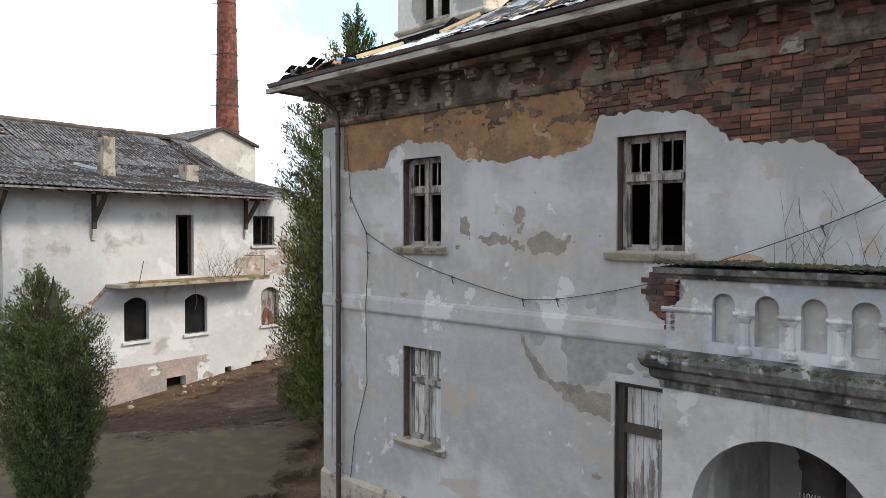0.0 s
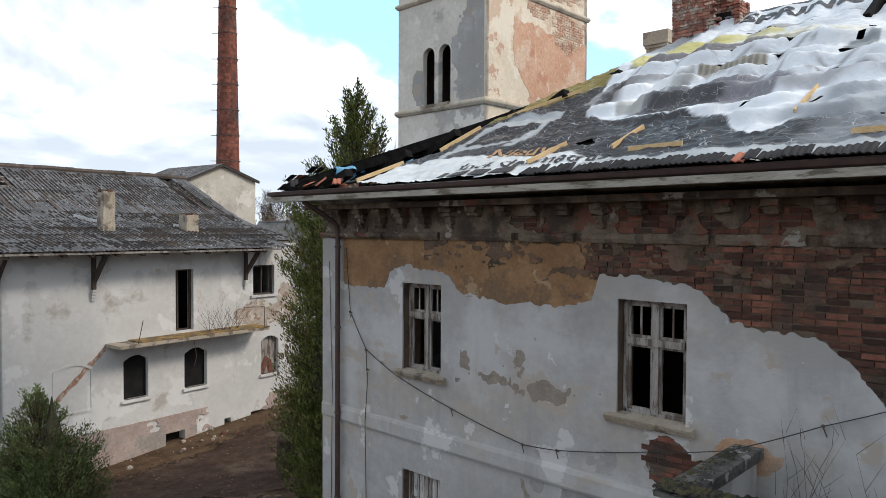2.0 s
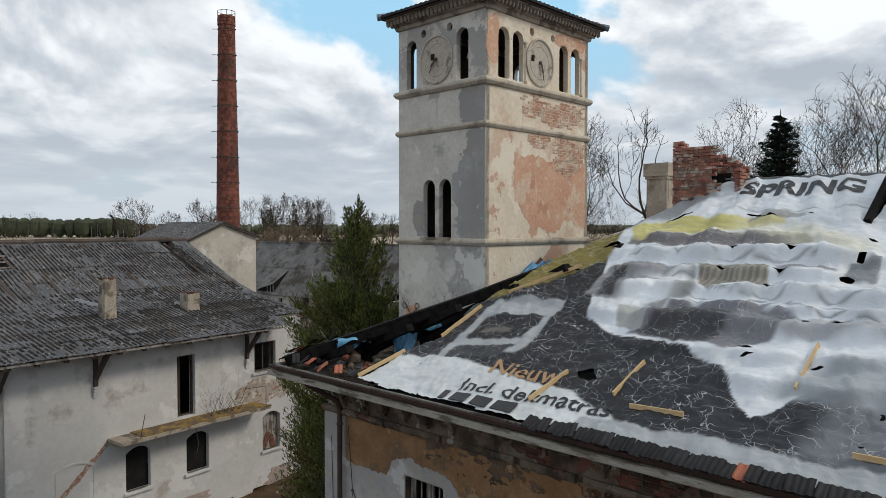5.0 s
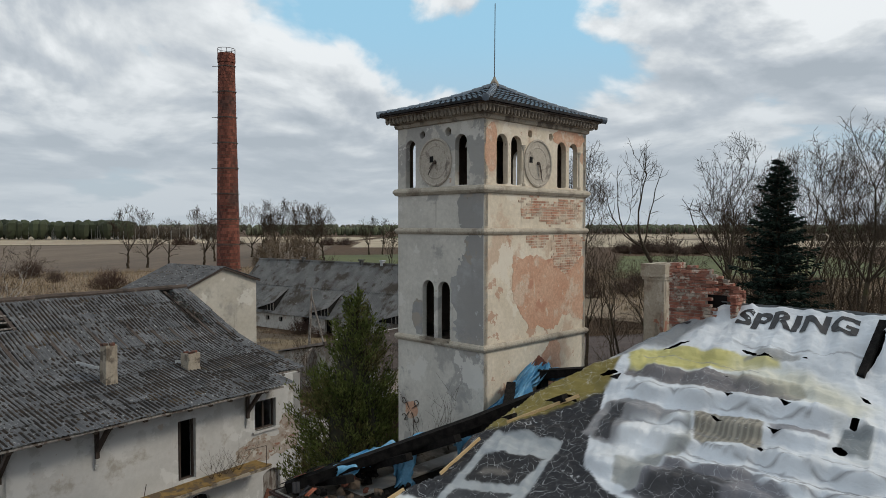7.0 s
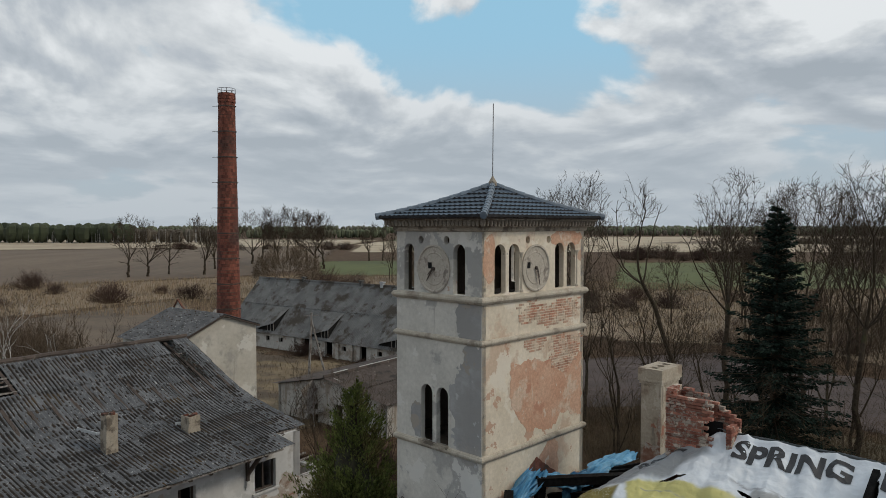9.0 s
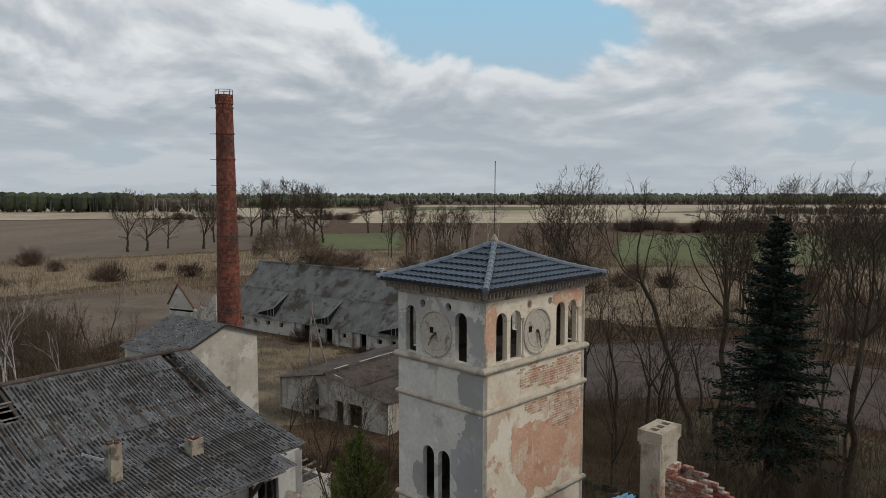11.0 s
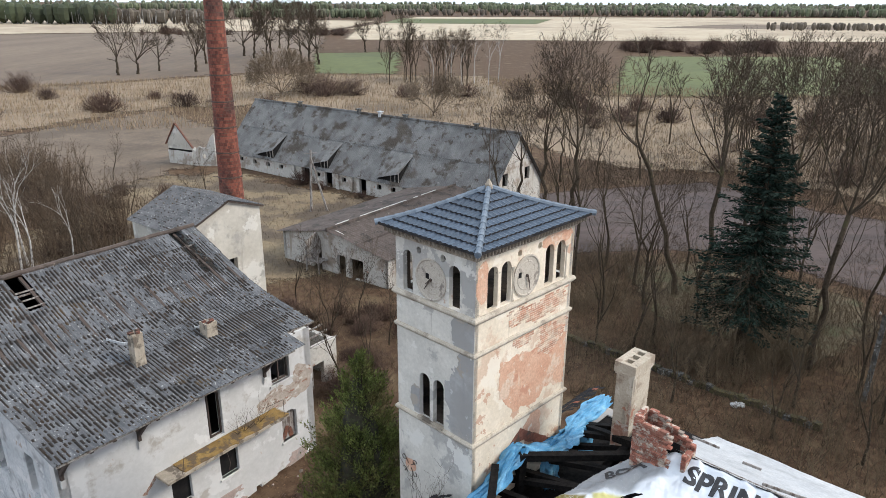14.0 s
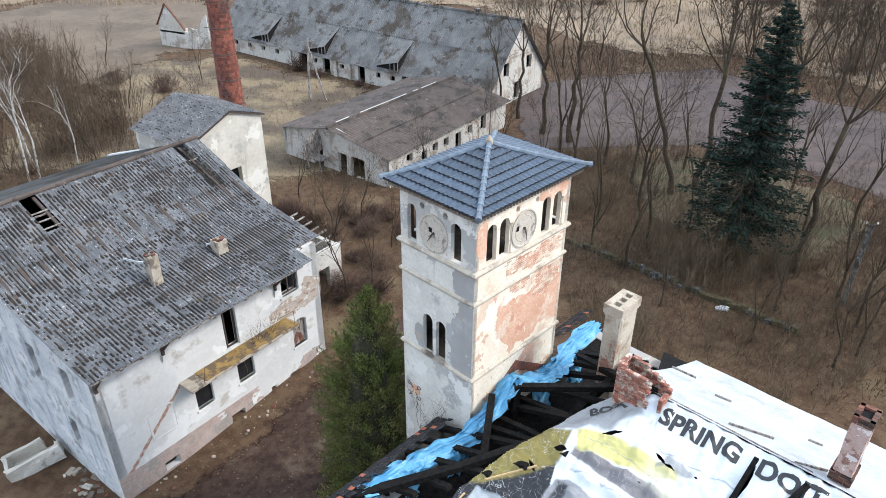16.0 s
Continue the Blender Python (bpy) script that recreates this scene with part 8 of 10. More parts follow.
def wall_growth():
    rnd = random.Random(83)
    # iron tie plate on the tower, with broken render round it
    orn = thing("tie_plate", pose(-1.245, 20.72, 0, 0, 0, -45.0) @ pose(0.55, -0.012, 9.56), "rusty iron wall anchor with four curled ends on the tower", "wall anchor")
    part("bare_patch", slab("bare_patch", lambda x, z: blotch(x, z, 0, 0, 0.26, 0.24, 0.9, 5), -0.4, 0.4, -0.4, 0.4, 0.04, 0.004, 0.012, "salmon", back=False), None, orn, "pink render laid bare round the anchor")
    for k in range(4):
        cx, cz = (0.26, -0.26)[k % 2], (0.24, -0.24)[k // 2]
        bm = bmesh.new()
        tube(bm, [(cx * 0.25, -0.02, cz * 0.25)] + [(cx + 0.09 * math.cos(t * 0.75 + k * 1.57), -0.03, cz + 0.09 * math.sin(t * 0.75 + k * 1.57)) for t in range(7)], 0.012, 5)
        part("hook", bm, "iron", orn)
    bm = bmesh.new(); tube(bm, [(0.12, -0.03, -0.25), (0.16, -0.03, -0.62), (0.10, -0.04, -0.78), (0.2, -0.04, -0.86)], 0.012, 5); part("rod", bm, "iron", orn)
    for x, y, z, h in ((-1.4, 4.55, 8.3, 2.2), (-0.9, 4.5, 8.6, 1.6), (-1.9, 4.6, 7.9, 1.4), (-0.4, 4.3, 8.9, 1.3)):
        bm = bmesh.new(); stems(bm, rnd, (x, y, z), h, 4, 0.5, 0.011)
        solo("weed", bm, "twig", HOUSE, "leafless sapling sprouting beside the tower wall", "plant", "saplings on the walls")
    for k in range(5):
        bm = bmesh.new(); stems(bm, rnd, (8.4 + 0.35 * k, -0.5, 3.82), rnd.uniform(0.7, 1.4), 7, 1.3, 0.012)
        solo("dead_shrub", bm, "twig", ANNEX, "dry brushwood lying on the mossy balcony", "shrub", "brushwood on the balcony")
    # rubble along the foot of the outbuilding
    for i in range(90):
        s = rnd.uniform(0.03, 0.06) if rnd.random() < 0.7 else rnd.uniform(0.08, 0.16)
        bm = bmesh.new(); bmesh.ops.create_icosphere(bm, subdivisions=1, radius=s)
        for v in bm.verts:
            v.co *= rnd.uniform(0.55, 1.25)
        x, y = (rnd.uniform(0, 13.5), rnd.uniform(-1.6, -0.15)) if i < 45 else (rnd.uniform(-1.4, -0.2), rnd.uniform(-0.5, 3))
        p = ANNEX @ Vector((x, y, 0))
        solo("rubble", bm, rnd.choice(("kerb", "stone", "annex_plinth", "brick_joined")), pose(p.x, p.y, float(ground_height(np.array(p.x), np.array(p.y))) + 0.02, 0, 0, rnd.uniform(0, 360)), "lump of fallen plaster and brick by the wall", "rubble", "rubble by the outbuilding")


M["kerb"] = material("earth_caked_stone", (0.11, 0.088, 0.068), (0.17, 0.14, 0.112), 4, bump=0.5)
wall_growth()

# ---- barns further back ----
def corrugated(p00, p10, p11, p01, pitch, amp, rows=1):
    """A ribbed sheet over the quad; ribs run from the first edge to the second."""
    p00, p10, p11, p01 = map(Vector, (p00, p10, p11, p01))
    n = int((p10 - p00).length / pitch) * 2
    vs, fs = [], []
    for r in range(rows):
        b = len(vs)
        s0, s1 = r / rows, min(1.0, (r + 1.04) / rows)
        for i in range(n + 1):
            t = i / n
            lo, hi = p00.lerp(p10, t), p01.lerp(p11, t)
            k = amp * (1 if i % 2 else -1)
            vs += [lo.lerp(hi, s0) + Vector((0, 0, k + 0.04)), lo.lerp(hi, s1) + Vector((0, 0, k))]
        fs += [(b + 2 * i, b + 2 * i + 2, b + 2 * i + 3, b + 2 * i + 1) for i in range(n)]
    return vs, fs


def gable_building(name, matrix, L, W, eave, ridge, holes_f, wall, roof_mat, label, over=0.4, gable_holes=(), apex=0.5, rows=5, pitch=0.36):
    t = thing(name, matrix, label, "building")
    part("wall", slab("wall", holes_f, 0, L, -0.5, eave, 0.15, 0, 0.4, wall, inner="black"), None, t)
    gz = lambda y, z: np.minimum(np.interp(y, [0, W * apex, W], [eave, ridge, eave]) - 0.1 - z, np.min([rect(y, z, *g) for g in gable_holes], axis=0) if gable_holes else 9 + 0 * z)
    for m in (pose(0, W, 0, 0, 0, 270), pose(L, 0, 0, 0, 0, 90)):
        part("wall", slab("wall", gz, 0.01, W - 0.01, -0.5, ridge, 0.2, 0, 0.38, wall), None, t, "", m)
    bm = bmesh.new(); box(bm, 0, L, W - 0.4, W, -0.5, eave); part("wall", bm, wall, t)
    bm = bmesh.new(); box(bm, 0.5, L - 0.5, 1.6, 1.7, -0.4, eave); part("inner_wall", bm, "black", t)
    # Black sheet behind the openings, for the shade within.
    sl = (ridge - eave) / (W * apex)
    roof = thing("roof", Matrix(), "", ""); roof.parent = t
    for r in range(rows):
        a, b = r / rows, (r + 1) / rows + (0.02 if r < rows - 1 else 0)
        ya, yb = -over + (W * apex + over) * a, -over + (W * apex + over) * b
        za, zb = eave - sl * over + (ridge - eave + sl * over) * a + 0.03, eave - sl * over + (ridge - eave + sl * over) * b
        vs, fs = corrugated((-over, ya, za), (L + over, ya, za), (L + over, yb, zb), (-over, yb, zb), pitch, 0.05, 1)
        part("roof_sheet", pydata("roof_sheet", vs, fs, roof_mat), None, roof)
    sl2 = (ridge - eave) / (W * (1 - apex))
    vs, fs = corrugated((-over, W + over, eave - sl2 * over), (L + over, W + over, eave - sl2 * over), (L + over, W * apex, ridge), (-over, W * apex, ridge), pitch, 0.03, 1)
    part("back_slope", pydata("back_slope", vs, fs, roof_mat), None, roof)
    bm = bmesh.new(); bar(bm, (-over, W * apex, ridge + 0.03), (L + over, W * apex, ridge + 0.03), 0.3, 0.16, 6); part("ridge_cap", bm, roof_mat, roof)
    return t, roof


def make_far_buildings():
    rnd = random.Random(41)
    doors = [(16.5, 18.0, 0, 2.2), (21.0, 22.4, 0, 2.2), (27.5, 28.7, 0, 2.1), (35.0, 36.2, 0, 2.1)]
    wins = [(x, x + 0.8, 1.1, 1.75) for x in (2.5, 5.6, 8.6, 11.5, 14.2, 19.2, 24.2, 30.6, 33.0, 38.5, 41.5, 44.5)]
    f = lambda x, z: np.min([rect(x, z, *o) for o in doors + wins], axis=0)
    b, roof = gable_building("barn", pose(-32.05, 107.9, 0, 0, 0, -37.3), 48, 12.4, 2.7, 9.5, f, "barn_wall", "asbestos_far", "long whitewashed barn with a steep grey corrugated roof", 0.5, [(3.0, 4.2, 3.4, 5.0), (8.2, 9.4, 3.4, 5.0), (5.6, 6.8, 0.2, 2.3)], rows=2, pitch=0.30)
    # sagging hatches torn open in the slope, black faces for the shade beneath
    for x, y in ((9.0, -0.15), (20.3, -0.15), (33.0, -0.15)):
        z = 2.7 + y * 6.8 / 6.2
        k = 6.8 / 6.2
        lift, deep = 1.25, 2.8
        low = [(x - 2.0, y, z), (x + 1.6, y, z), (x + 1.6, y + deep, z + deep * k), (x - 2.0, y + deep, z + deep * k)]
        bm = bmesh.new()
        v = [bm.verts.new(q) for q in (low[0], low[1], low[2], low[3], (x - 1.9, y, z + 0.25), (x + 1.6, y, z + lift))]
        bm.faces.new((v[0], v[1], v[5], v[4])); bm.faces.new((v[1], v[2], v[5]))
        part("torn_hatch", bm, "black", roof, "black faces painting the shade under a lifted roof sheet")
        vs, fs = corrugated((x - 2.1, y - 0.35, z + 0.2), (x + 1.75, y - 0.35, z + lift - 0.05), (x + 1.75, y + deep + 0.1, z + (deep + 0.1) * k + 0.06), (x - 2.1, y + deep + 0.1, z + (deep + 0.1) * k + 0.06), 0.36, 0.03, 1)
        part("lifted_sheet", pydata("lifted_sheet", vs, fs, "asbestos_far"), None, roof)
        for q in (0.2, 0.9, 1.5):
            bm = bmesh.new(); bar(bm, (x + q, y + 0.02, z - 0.02), (x + q, y - 0.02, z + 0.25 + (lift - 0.3) * (q + 1.9) / 3.5), 0.12); part("post", bm, "old_wood", roof)
    for x in (10, 22, 26, 30.5, 42):
        bm = bmesh.new(); box(bm, x - 0.22, x + 0.22, 5.98, 6.42, 9.3, 9.95); box(bm, x - 0.34, x + 0.34, 5.86, 6.54, 9.95, 10.1)
        part("roof_vent", bm, "white_sheet" if x == 26 else "dirty_stone", b)
    for x in (14.8, 23.6, 26.2):
        bm = bmesh.new(); box(bm, x - 0.25, x + 0.25, -0.3, 0, -0.4, 2.3); part("buttress", bm, "barn_wall", b)
    # low wing nearer the tower; the gable end faces the yard
    g = [(4.0, 5.3, 0.0, 2.4), (7.3, 8.4, 0.0, 2.0), (8.9, 10.6, 0.0, 2.0)]
    f = lambda x, z: np.min([rect(x, z, *o) for o in [(x0, x0 + w, z0, z0 + h) for x0, w, z0, h in ((2.5, 0.9, 1.6, 0.8), (4.8, 0.9, 0.0, 2.0), (6.6, 0.8, 1.3, 0.9), (8.4, 0.8, 1.3, 0.9), (10.4, 1.0, 0.0, 2.1), (12.6, 0.8, 1.3, 0.9), (15.0, 1.0, 1.0, 1.6))]], axis=0)
    w, wr = gable_building("stable_wing", pose(-4.2, 58.2, 0, 0, 0, 53.5), 20, 13.6, 3.0, 4.35, f, "barn_wall", "lichen", "low derelict stable with brown lichen-covered roof", 0.45, g, apex=0.52, rows=2)
    bm = bmesh.new(); bar(bm, (-1.5, 8.4, 2.35), (0.0, 8.4, 3.0), 2.2, 0.07); part("porch_roof", bm, "old_wood", w)
    bm = bmesh.new(); box(bm, -1.2, 0, 7.5, 9.3, 1.1, 1.22); part("porch_floor", bm, "old_wood", w)
    for y in (7.6, 9.2):
        bm = bmesh.new(); bar(bm, (-1.15, y, -0.2), (-1.15, y, 2.5), 0.12); part("porch_post", bm, "old_wood", w)
    bm = bmesh.new(); bar(bm, (-1.15, 7.6, 1.85), (-1.15, 9.2, 1.9), 0.07); part("porch_rail", bm, "old_wood", w)
    for x0, x1 in ((0.8, 2.6), (4.2, 11.4), (12.6, 13.4), (14.0, 16.6)):
        bm = bmesh.new(); bar(bm, (x0, 7.05, 4.52), (x1, 7.07, 4.53), 0.20, 0.04); part("ridge_strip", bm, "chalk", wr)
    # small ruined gable house far left: one gable still boarded, the rest broken walls
    sh = thing("ruined_shed", pose(-42.06, 109.48, 0, 0, 0, -25.6), "small roofless ruined shed with a boarded gable", "shed")
    top = lambda x: np.interp(x, [0, 2.0, 4.9], [3.4, 6.3, 3.0])
    part("wall", slab("wall", lambda x, z: np.minimum(2.15 + 0.15 * fbm(x * 1.3, z) - z, np.maximum(rect(x, z, -1, 9, -2, 9), 0.1)), 0, 4.9, -0.5, 2.5, 0.1, 0, 0.35, "barn_wall"), None, sh)
    part("gable_boarding", slab("gable_boarding", lambda x, z: np.minimum(top(x) - z, z - 2.45), 0, 4.9, 2.3, 6.4, 0.1, 0.05, 0.15, "block_wall"), None, sh, "grey vertical boards in the gable")
    bm = bmesh.new(); box(bm, 0.1, 4.8, 0.10, 0.28, 2.1, 2.55); part("beam", bm, "charred", sh)
    for p, q in (((-0.3, 0, 3.1), (2.0, 0, 6.45)), ((2.0, 0, 6.45), (5.2, 0, 2.8))):
        bm = bmesh.new(); bar(bm, p, q, 0.14, 0.3); part("verge_board", bm, "rust", sh)
    part("wall", slab("wall", lambda x, z: np.minimum(np.interp(x, [0, 0.5, 1.0, 1.5, 2.2, 2.9, 3.6], [2.9, 2.6, 3.4, 3.1, 3.3, 4.6, 5.3]) + 0.5 * (fbm(x * 2, z * 2) - 0.5) - z, rect(x, z, 1.5, 2.0, 1.1, 1.9)), 0, 3.6, -0.5, 5.4, 0.1, 0, 0.35, "barn_wall"), None, sh, "broken wall with fallen plaster", pose(4.9, 0.1, 0, 0, 0, 22))
    for x in (0.0, 4.55):
        part("wall", slab("wall", lambda x, z: 2.6 + 0.8 * (fbm(x, z) - 0.5) - 0.12 * x - z, 0.36, 5.5, -0.5, 3.2, 0.15, 0, 0.35, "barn_wall"), None, sh, "", pose(x + 0.35, 0, 0, 0, 0, 90))
    # shed ruin against the outbuilding
    sh = thing("lean_to", ANNEX @ pose(14.05, 4.6, 0), "collapsed lean-to with bare roof battens", "shed")
    part("wall", slab("wall", lambda x, z: np.minimum(rect(x, z, 4.0, 5.0, -1, 1.7), 3.0 + 0.1 * fbm(x, z) - z), 0, 6.2, -0.8, 3.2, 0.1, 0, 0.35, "barn_wall"), None, sh)
    bm = bmesh.new(); box(bm, 5.85, 6.2, 0.35, 4.6, -0.8, 2.9); box(bm, 0, 6.2, 4.6, 4.9, -0.8, 3.5); part("wall", bm, "barn_wall", sh)
    vs, fs = corrugated((-0.1, -0.3, 3.0), (3.2, -0.3, 3.0), (3.2, 4.9, 3.75), (-0.1, 4.9, 3.75), 0.2, 0.03, 3)
    part("roof_sheeting", pydata("roof_sheeting", vs, fs, "lichen"), None, sh, "brown lichen-covered sheeting")
    for i in range(7):
        bm = bmesh.new(); bar(bm, (3.2, 0.1 + i * 0.75, 3.0 + 0.1 * i), (6.6 + rnd.uniform(-0.4, 0.3), 0.2 + i * 0.78, 3.05 + 0.1 * i + rnd.uniform(-0.2, 0.1)), 0.1); part("batten", bm, "old_wood", sh)
    # power pole with a stay
    pl = thing("power_pole", pose(-15.2, 82.5, 0), "leaning wooden power pole with a brace", "pole")
    bm = bmesh.new(); bar(bm, (0, 0, -0.3), (0.3, 0.2, 7.6), 0.24, sides=8, w2=0.17); part("pole", bm, "old_wood", pl)
    bm = bmesh.new(); bar(bm, (2.0, 0.3, -0.3), (0.3, 0.2, 6.6), 0.2, sides=8, w2=0.15); part("brace", bm, "old_wood", pl)
    bm = bmesh.new(); bar(bm, (-0.5, 0.2, 7.2), (1.1, 0.2, 7.3), 0.1); part("crossarm", bm, "old_wood", pl)
    # rubbish, kerbs, low wall, stump
    wl = thing("garden_wall", Matrix(), "low crumbling mossy stone wall under the trees", "wall")
    a, b2 = Vector((9.5, 49.2, 0)), Vector((23.5, 36.2, 0))
    n = 46
    for i in range(n):
        p = a.lerp(b2, i / n)
        bm = bmesh.new(); bmesh.ops.create_cube(bm, size=1, matrix=Matrix.Translation(p + Vector((rnd.uniform(-.1, .1), rnd.uniform(-.1, .1), rnd.uniform(0.05, 0.25)))) @ Matrix.Rotation(radians(-43 + rnd.uniform(-12, 12)), 4, "Z") @ Matrix.Diagonal((0.5, 0.42, rnd.uniform(0.35, 0.6), 1)))
        bmesh.ops.bevel(bm, geom=bm.edges[:], offset=0.07, segments=1)
        part("stone", bm, rnd.choice(("moss", "moss", "dirty_stone")), wl)
    for i in range(2):
        bm = bmesh.new(); bmesh.ops.create_icosphere(bm, subdivisions=2, radius=0.26)
        for v in bm.verts:
            v.co = Vector((v.co.x * 1.2, v.co.y, v.co.z * 0.7)) * rnd.uniform(0.75, 1.2)
        solo("rubbish_bag", bm, "white_sheet", pose(19.6 + rnd.uniform(-0.5, 0.5), 38.7 + rnd.uniform(-0.4, 0.4), 0.15), "crumpled white plastic rubbish under the trees", "rubbish", "rubbish")
    st = bmesh.new(); lathe(st, [(0.42, -0.2), (0.36, 0.3), (0.33, 0.85), (0.28, 0.95)], 9)
    for v in st.verts:
        v.co += Vector((rnd.uniform(-.05, .05), rnd.uniform(-.05, .05), rnd.uniform(-.05, .05)))
    solo("tree_stump", st, "bark", pose(-5.4, 24.9, 0), "old weathered tree stump in the yard", "stump")
    # broken concrete trough beside the outbuilding
    tr = thing("concrete_trough", pose(-21.0, 26.6, float(ground_height(np.array(-21.0), np.array(26.6))) + 0.1, 6, -9, 35), "broken pale concrete trough tipped on the ground", "trough")
    for x0, x1, y0, y1, z0, z1 in ((-1.3, 1.3, -0.7, -0.5, 0, 1.0), (-1.3, 0.6, 0.5, 0.7, 0, 0.85), (-1.3, -1.08, -0.5, 0.5, 0, 0.95), (1.1, 1.3, -0.5, 0.2, 0, 0.6), (-1.08, 1.1, -0.5, 0.5, 0, 0.15)):
        bm = bmesh.new(); box(bm, x0, x1, y0, y1, z0, z1)
        bmesh.ops.subdivide_edges(bm, edges=bm.edges[:], cuts=2, use_grid_fill=True)
        for v in bm.verts:
            v.co += Vector((rnd.uniform(-1, 1), rnd.uniform(-1, 1), rnd.uniform(-1, 1))) * 0.05
        part("slab", bm, "block_wall", tr)
    for i in range(16):
        s = rnd.uniform(0.12, 0.35)
        bm = bmesh.new(); bmesh.ops.create_cube(bm, size=1, matrix=Matrix.Diagonal((s * 1.6, s, s * 0.5, 1)))
        bmesh.ops.bevel(bm, geom=bm.edges[:], offset=0.04, segments=1)
        x, y = rnd.uniform(-19.3, -16.8), rnd.uniform(24.0, 26.3)
        solo("rubble", bm, rnd.choice(("block_wall", "kerb", "stone")), pose(x, y, float(ground_height(np.array(x), np.array(y))) + 0.05, rnd.uniform(-20, 20), rnd.uniform(-20, 20), rnd.uniform(0, 180)), "broken slab of concrete by the wall", "rubble", "rubble by the outbuilding")
    # low ruin behind the outbuilding
    ru = thing("ruined_shed", pose(-29.6, 48.6, 0, 0, 0, 42), "low collapsed shed with a mossy roof remnant", "shed")
    for x0, x1, y0, y1, z1 in ((0, 8.5, 0, 0.4, 1.9), (0, 0.4, 0.4, 4.2, 2.2), (8.1, 8.5, 0.4, 4.2, 1.5), (0, 8.5, 4.2, 4.6, 2.4)):
        bm = bmesh.new(); box(bm, x0, x1, y0, y1, -0.3, z1); part("wall", bm, "bare_masonry", ru)
    vs, fs = corrugated((0.2, 0.1, 1.95), (5.0, 0.1, 1.9), (5.2, 4.5, 2.5), (0.2, 4.5, 2.45), 0.3, 0.03, 2)
    part("roof_sheeting", pydata("roof_sheeting", vs, fs, "lichen"), None, ru, "mossy brown sheeting")
    for i in range(6):
        bm = bmesh.new(); bar(bm, (5.0 + rnd.uniform(0, 0.5), 0.4 + 0.7 * i, 1.7), (8.6, 0.3 + 0.75 * i, 1.6 + rnd.uniform(0, 0.6)), 0.12); part("rafter", bm, "old_wood", ru)
    bm = bmesh.new(); box(bm, 7.4, 7.9, 3.2, 3.7, 1.0, 3.2); part("chimney_stub", bm, "rust", ru)
    # edging of the lawn
    for i in range(16):
        if rnd.random() < 0.3:
            continue
        p = Vector((-9.8, 20.9, 0)).lerp(Vector((-5.2, 22.7, 0)), i / 15) + Vector((rnd.uniform(-.1, .1), rnd.uniform(-.1, .1), 0))
        z = float(ground_height(np.array(p.x), np.array(p.y)))
        bm = bmesh.new(); bmesh.ops.create_cube(bm, size=1, matrix=Matrix.Diagonal((rnd.uniform(0.14, 0.3), rnd.uniform(0.1, 0.18), 0.16, 1))); bmesh.ops.bevel(bm, geom=bm.edges[:], offset=0.04, segments=1)
        solo("kerb_stone", bm, "kerb", pose(p.x, p.y, z, rnd.uniform(-6, 6), rnd.uniform(-6, 6), 20 + rnd.uniform(-9, 9)), "old grey kerb stone edging the yard", "kerb", "kerb stones")


def concrete_pole():
    """Leaning concrete post with insulators among the trees."""
    pl = thing("power_pole", pose(27.9, 39.6, 0), "old leaning concrete power pole with insulators", "pole")
    top = Vector((1.0, 1.2, 5.6))
    bm = bmesh.new(); bar(bm, (0, 0, -0.3), top, 0.42, 0.3, 4, 0.22); part("pole", bm, "dirty_stone", pl)
    bm = bmesh.new(); bar(bm, top + Vector((-0.4, 0.2, -0.1)), top + Vector((0.4, -0.2, 0.1)), 0.08); part("crossarm", bm, "iron", pl)
    for k in (-0.32, 0.3):
        bm = bmesh.new(); lathe(bm, [(0.03, 0), (0.07, 0.05), (0.05, 0.1), (0.07, 0.14), (0.03, 0.2)], 8, top + Vector((k, -0.28 * k, 0.02))); part("insulator", bm, "chalk", pl)


make_far_buildings()
concrete_pole()

# ---- trees ----
TRACK = [(9, 67), (28, 68), (35, 62), (39, 57), (43, 46), (50, 34), (70, 26), (78, 46), (64, 66), (54, 79), (47, 84), (39, 98), (26, 95), (9, 90)]
class Limbs:
    """Collects tapered tubes quickly."""
    def __init__(self):
        self.v, self.f = [], []

    def add(self, a, b, ra, rb, sides):
        d = (b - a)
        base = len(self.v)
        if sides == 1:   # a twig: one tapered strip
            w = d.cross(Vector((0.37, -0.61, 0.7)) if len(self.v) % 3 else Vector((0.8, 0.3, -0.5))).normalized() * ra
            self.v += [a - w, a + w, b]
            self.f.append((base, base + 1, base + 2))
            return
        if sides == 2:   # a flat strip
            w = d.cross(Vector((0.37, -0.61, 0.7)) if len(self.v) % 3 else Vector((0.8, 0.3, -0.5))).normalized()
            self.v += [a - w * ra, a + w * ra, b + w * rb, b - w * rb]
            self.f.append((base, base + 1, base + 2, base + 3))
            return
        q = d.to_track_quat("Z", "X")
        for p, r in ((a, ra), (b, rb)):
            for i in range(sides):
                t = 6.2832 * i / sides
                self.v.append(p + q @ Vector((math.cos(t) * r, math.sin(t) * r, 0)))
        for i in range(sides):
            j = (i + 1) % sides
            self.f.append((base + i, base + j, base + sides + j, base + sides + i))


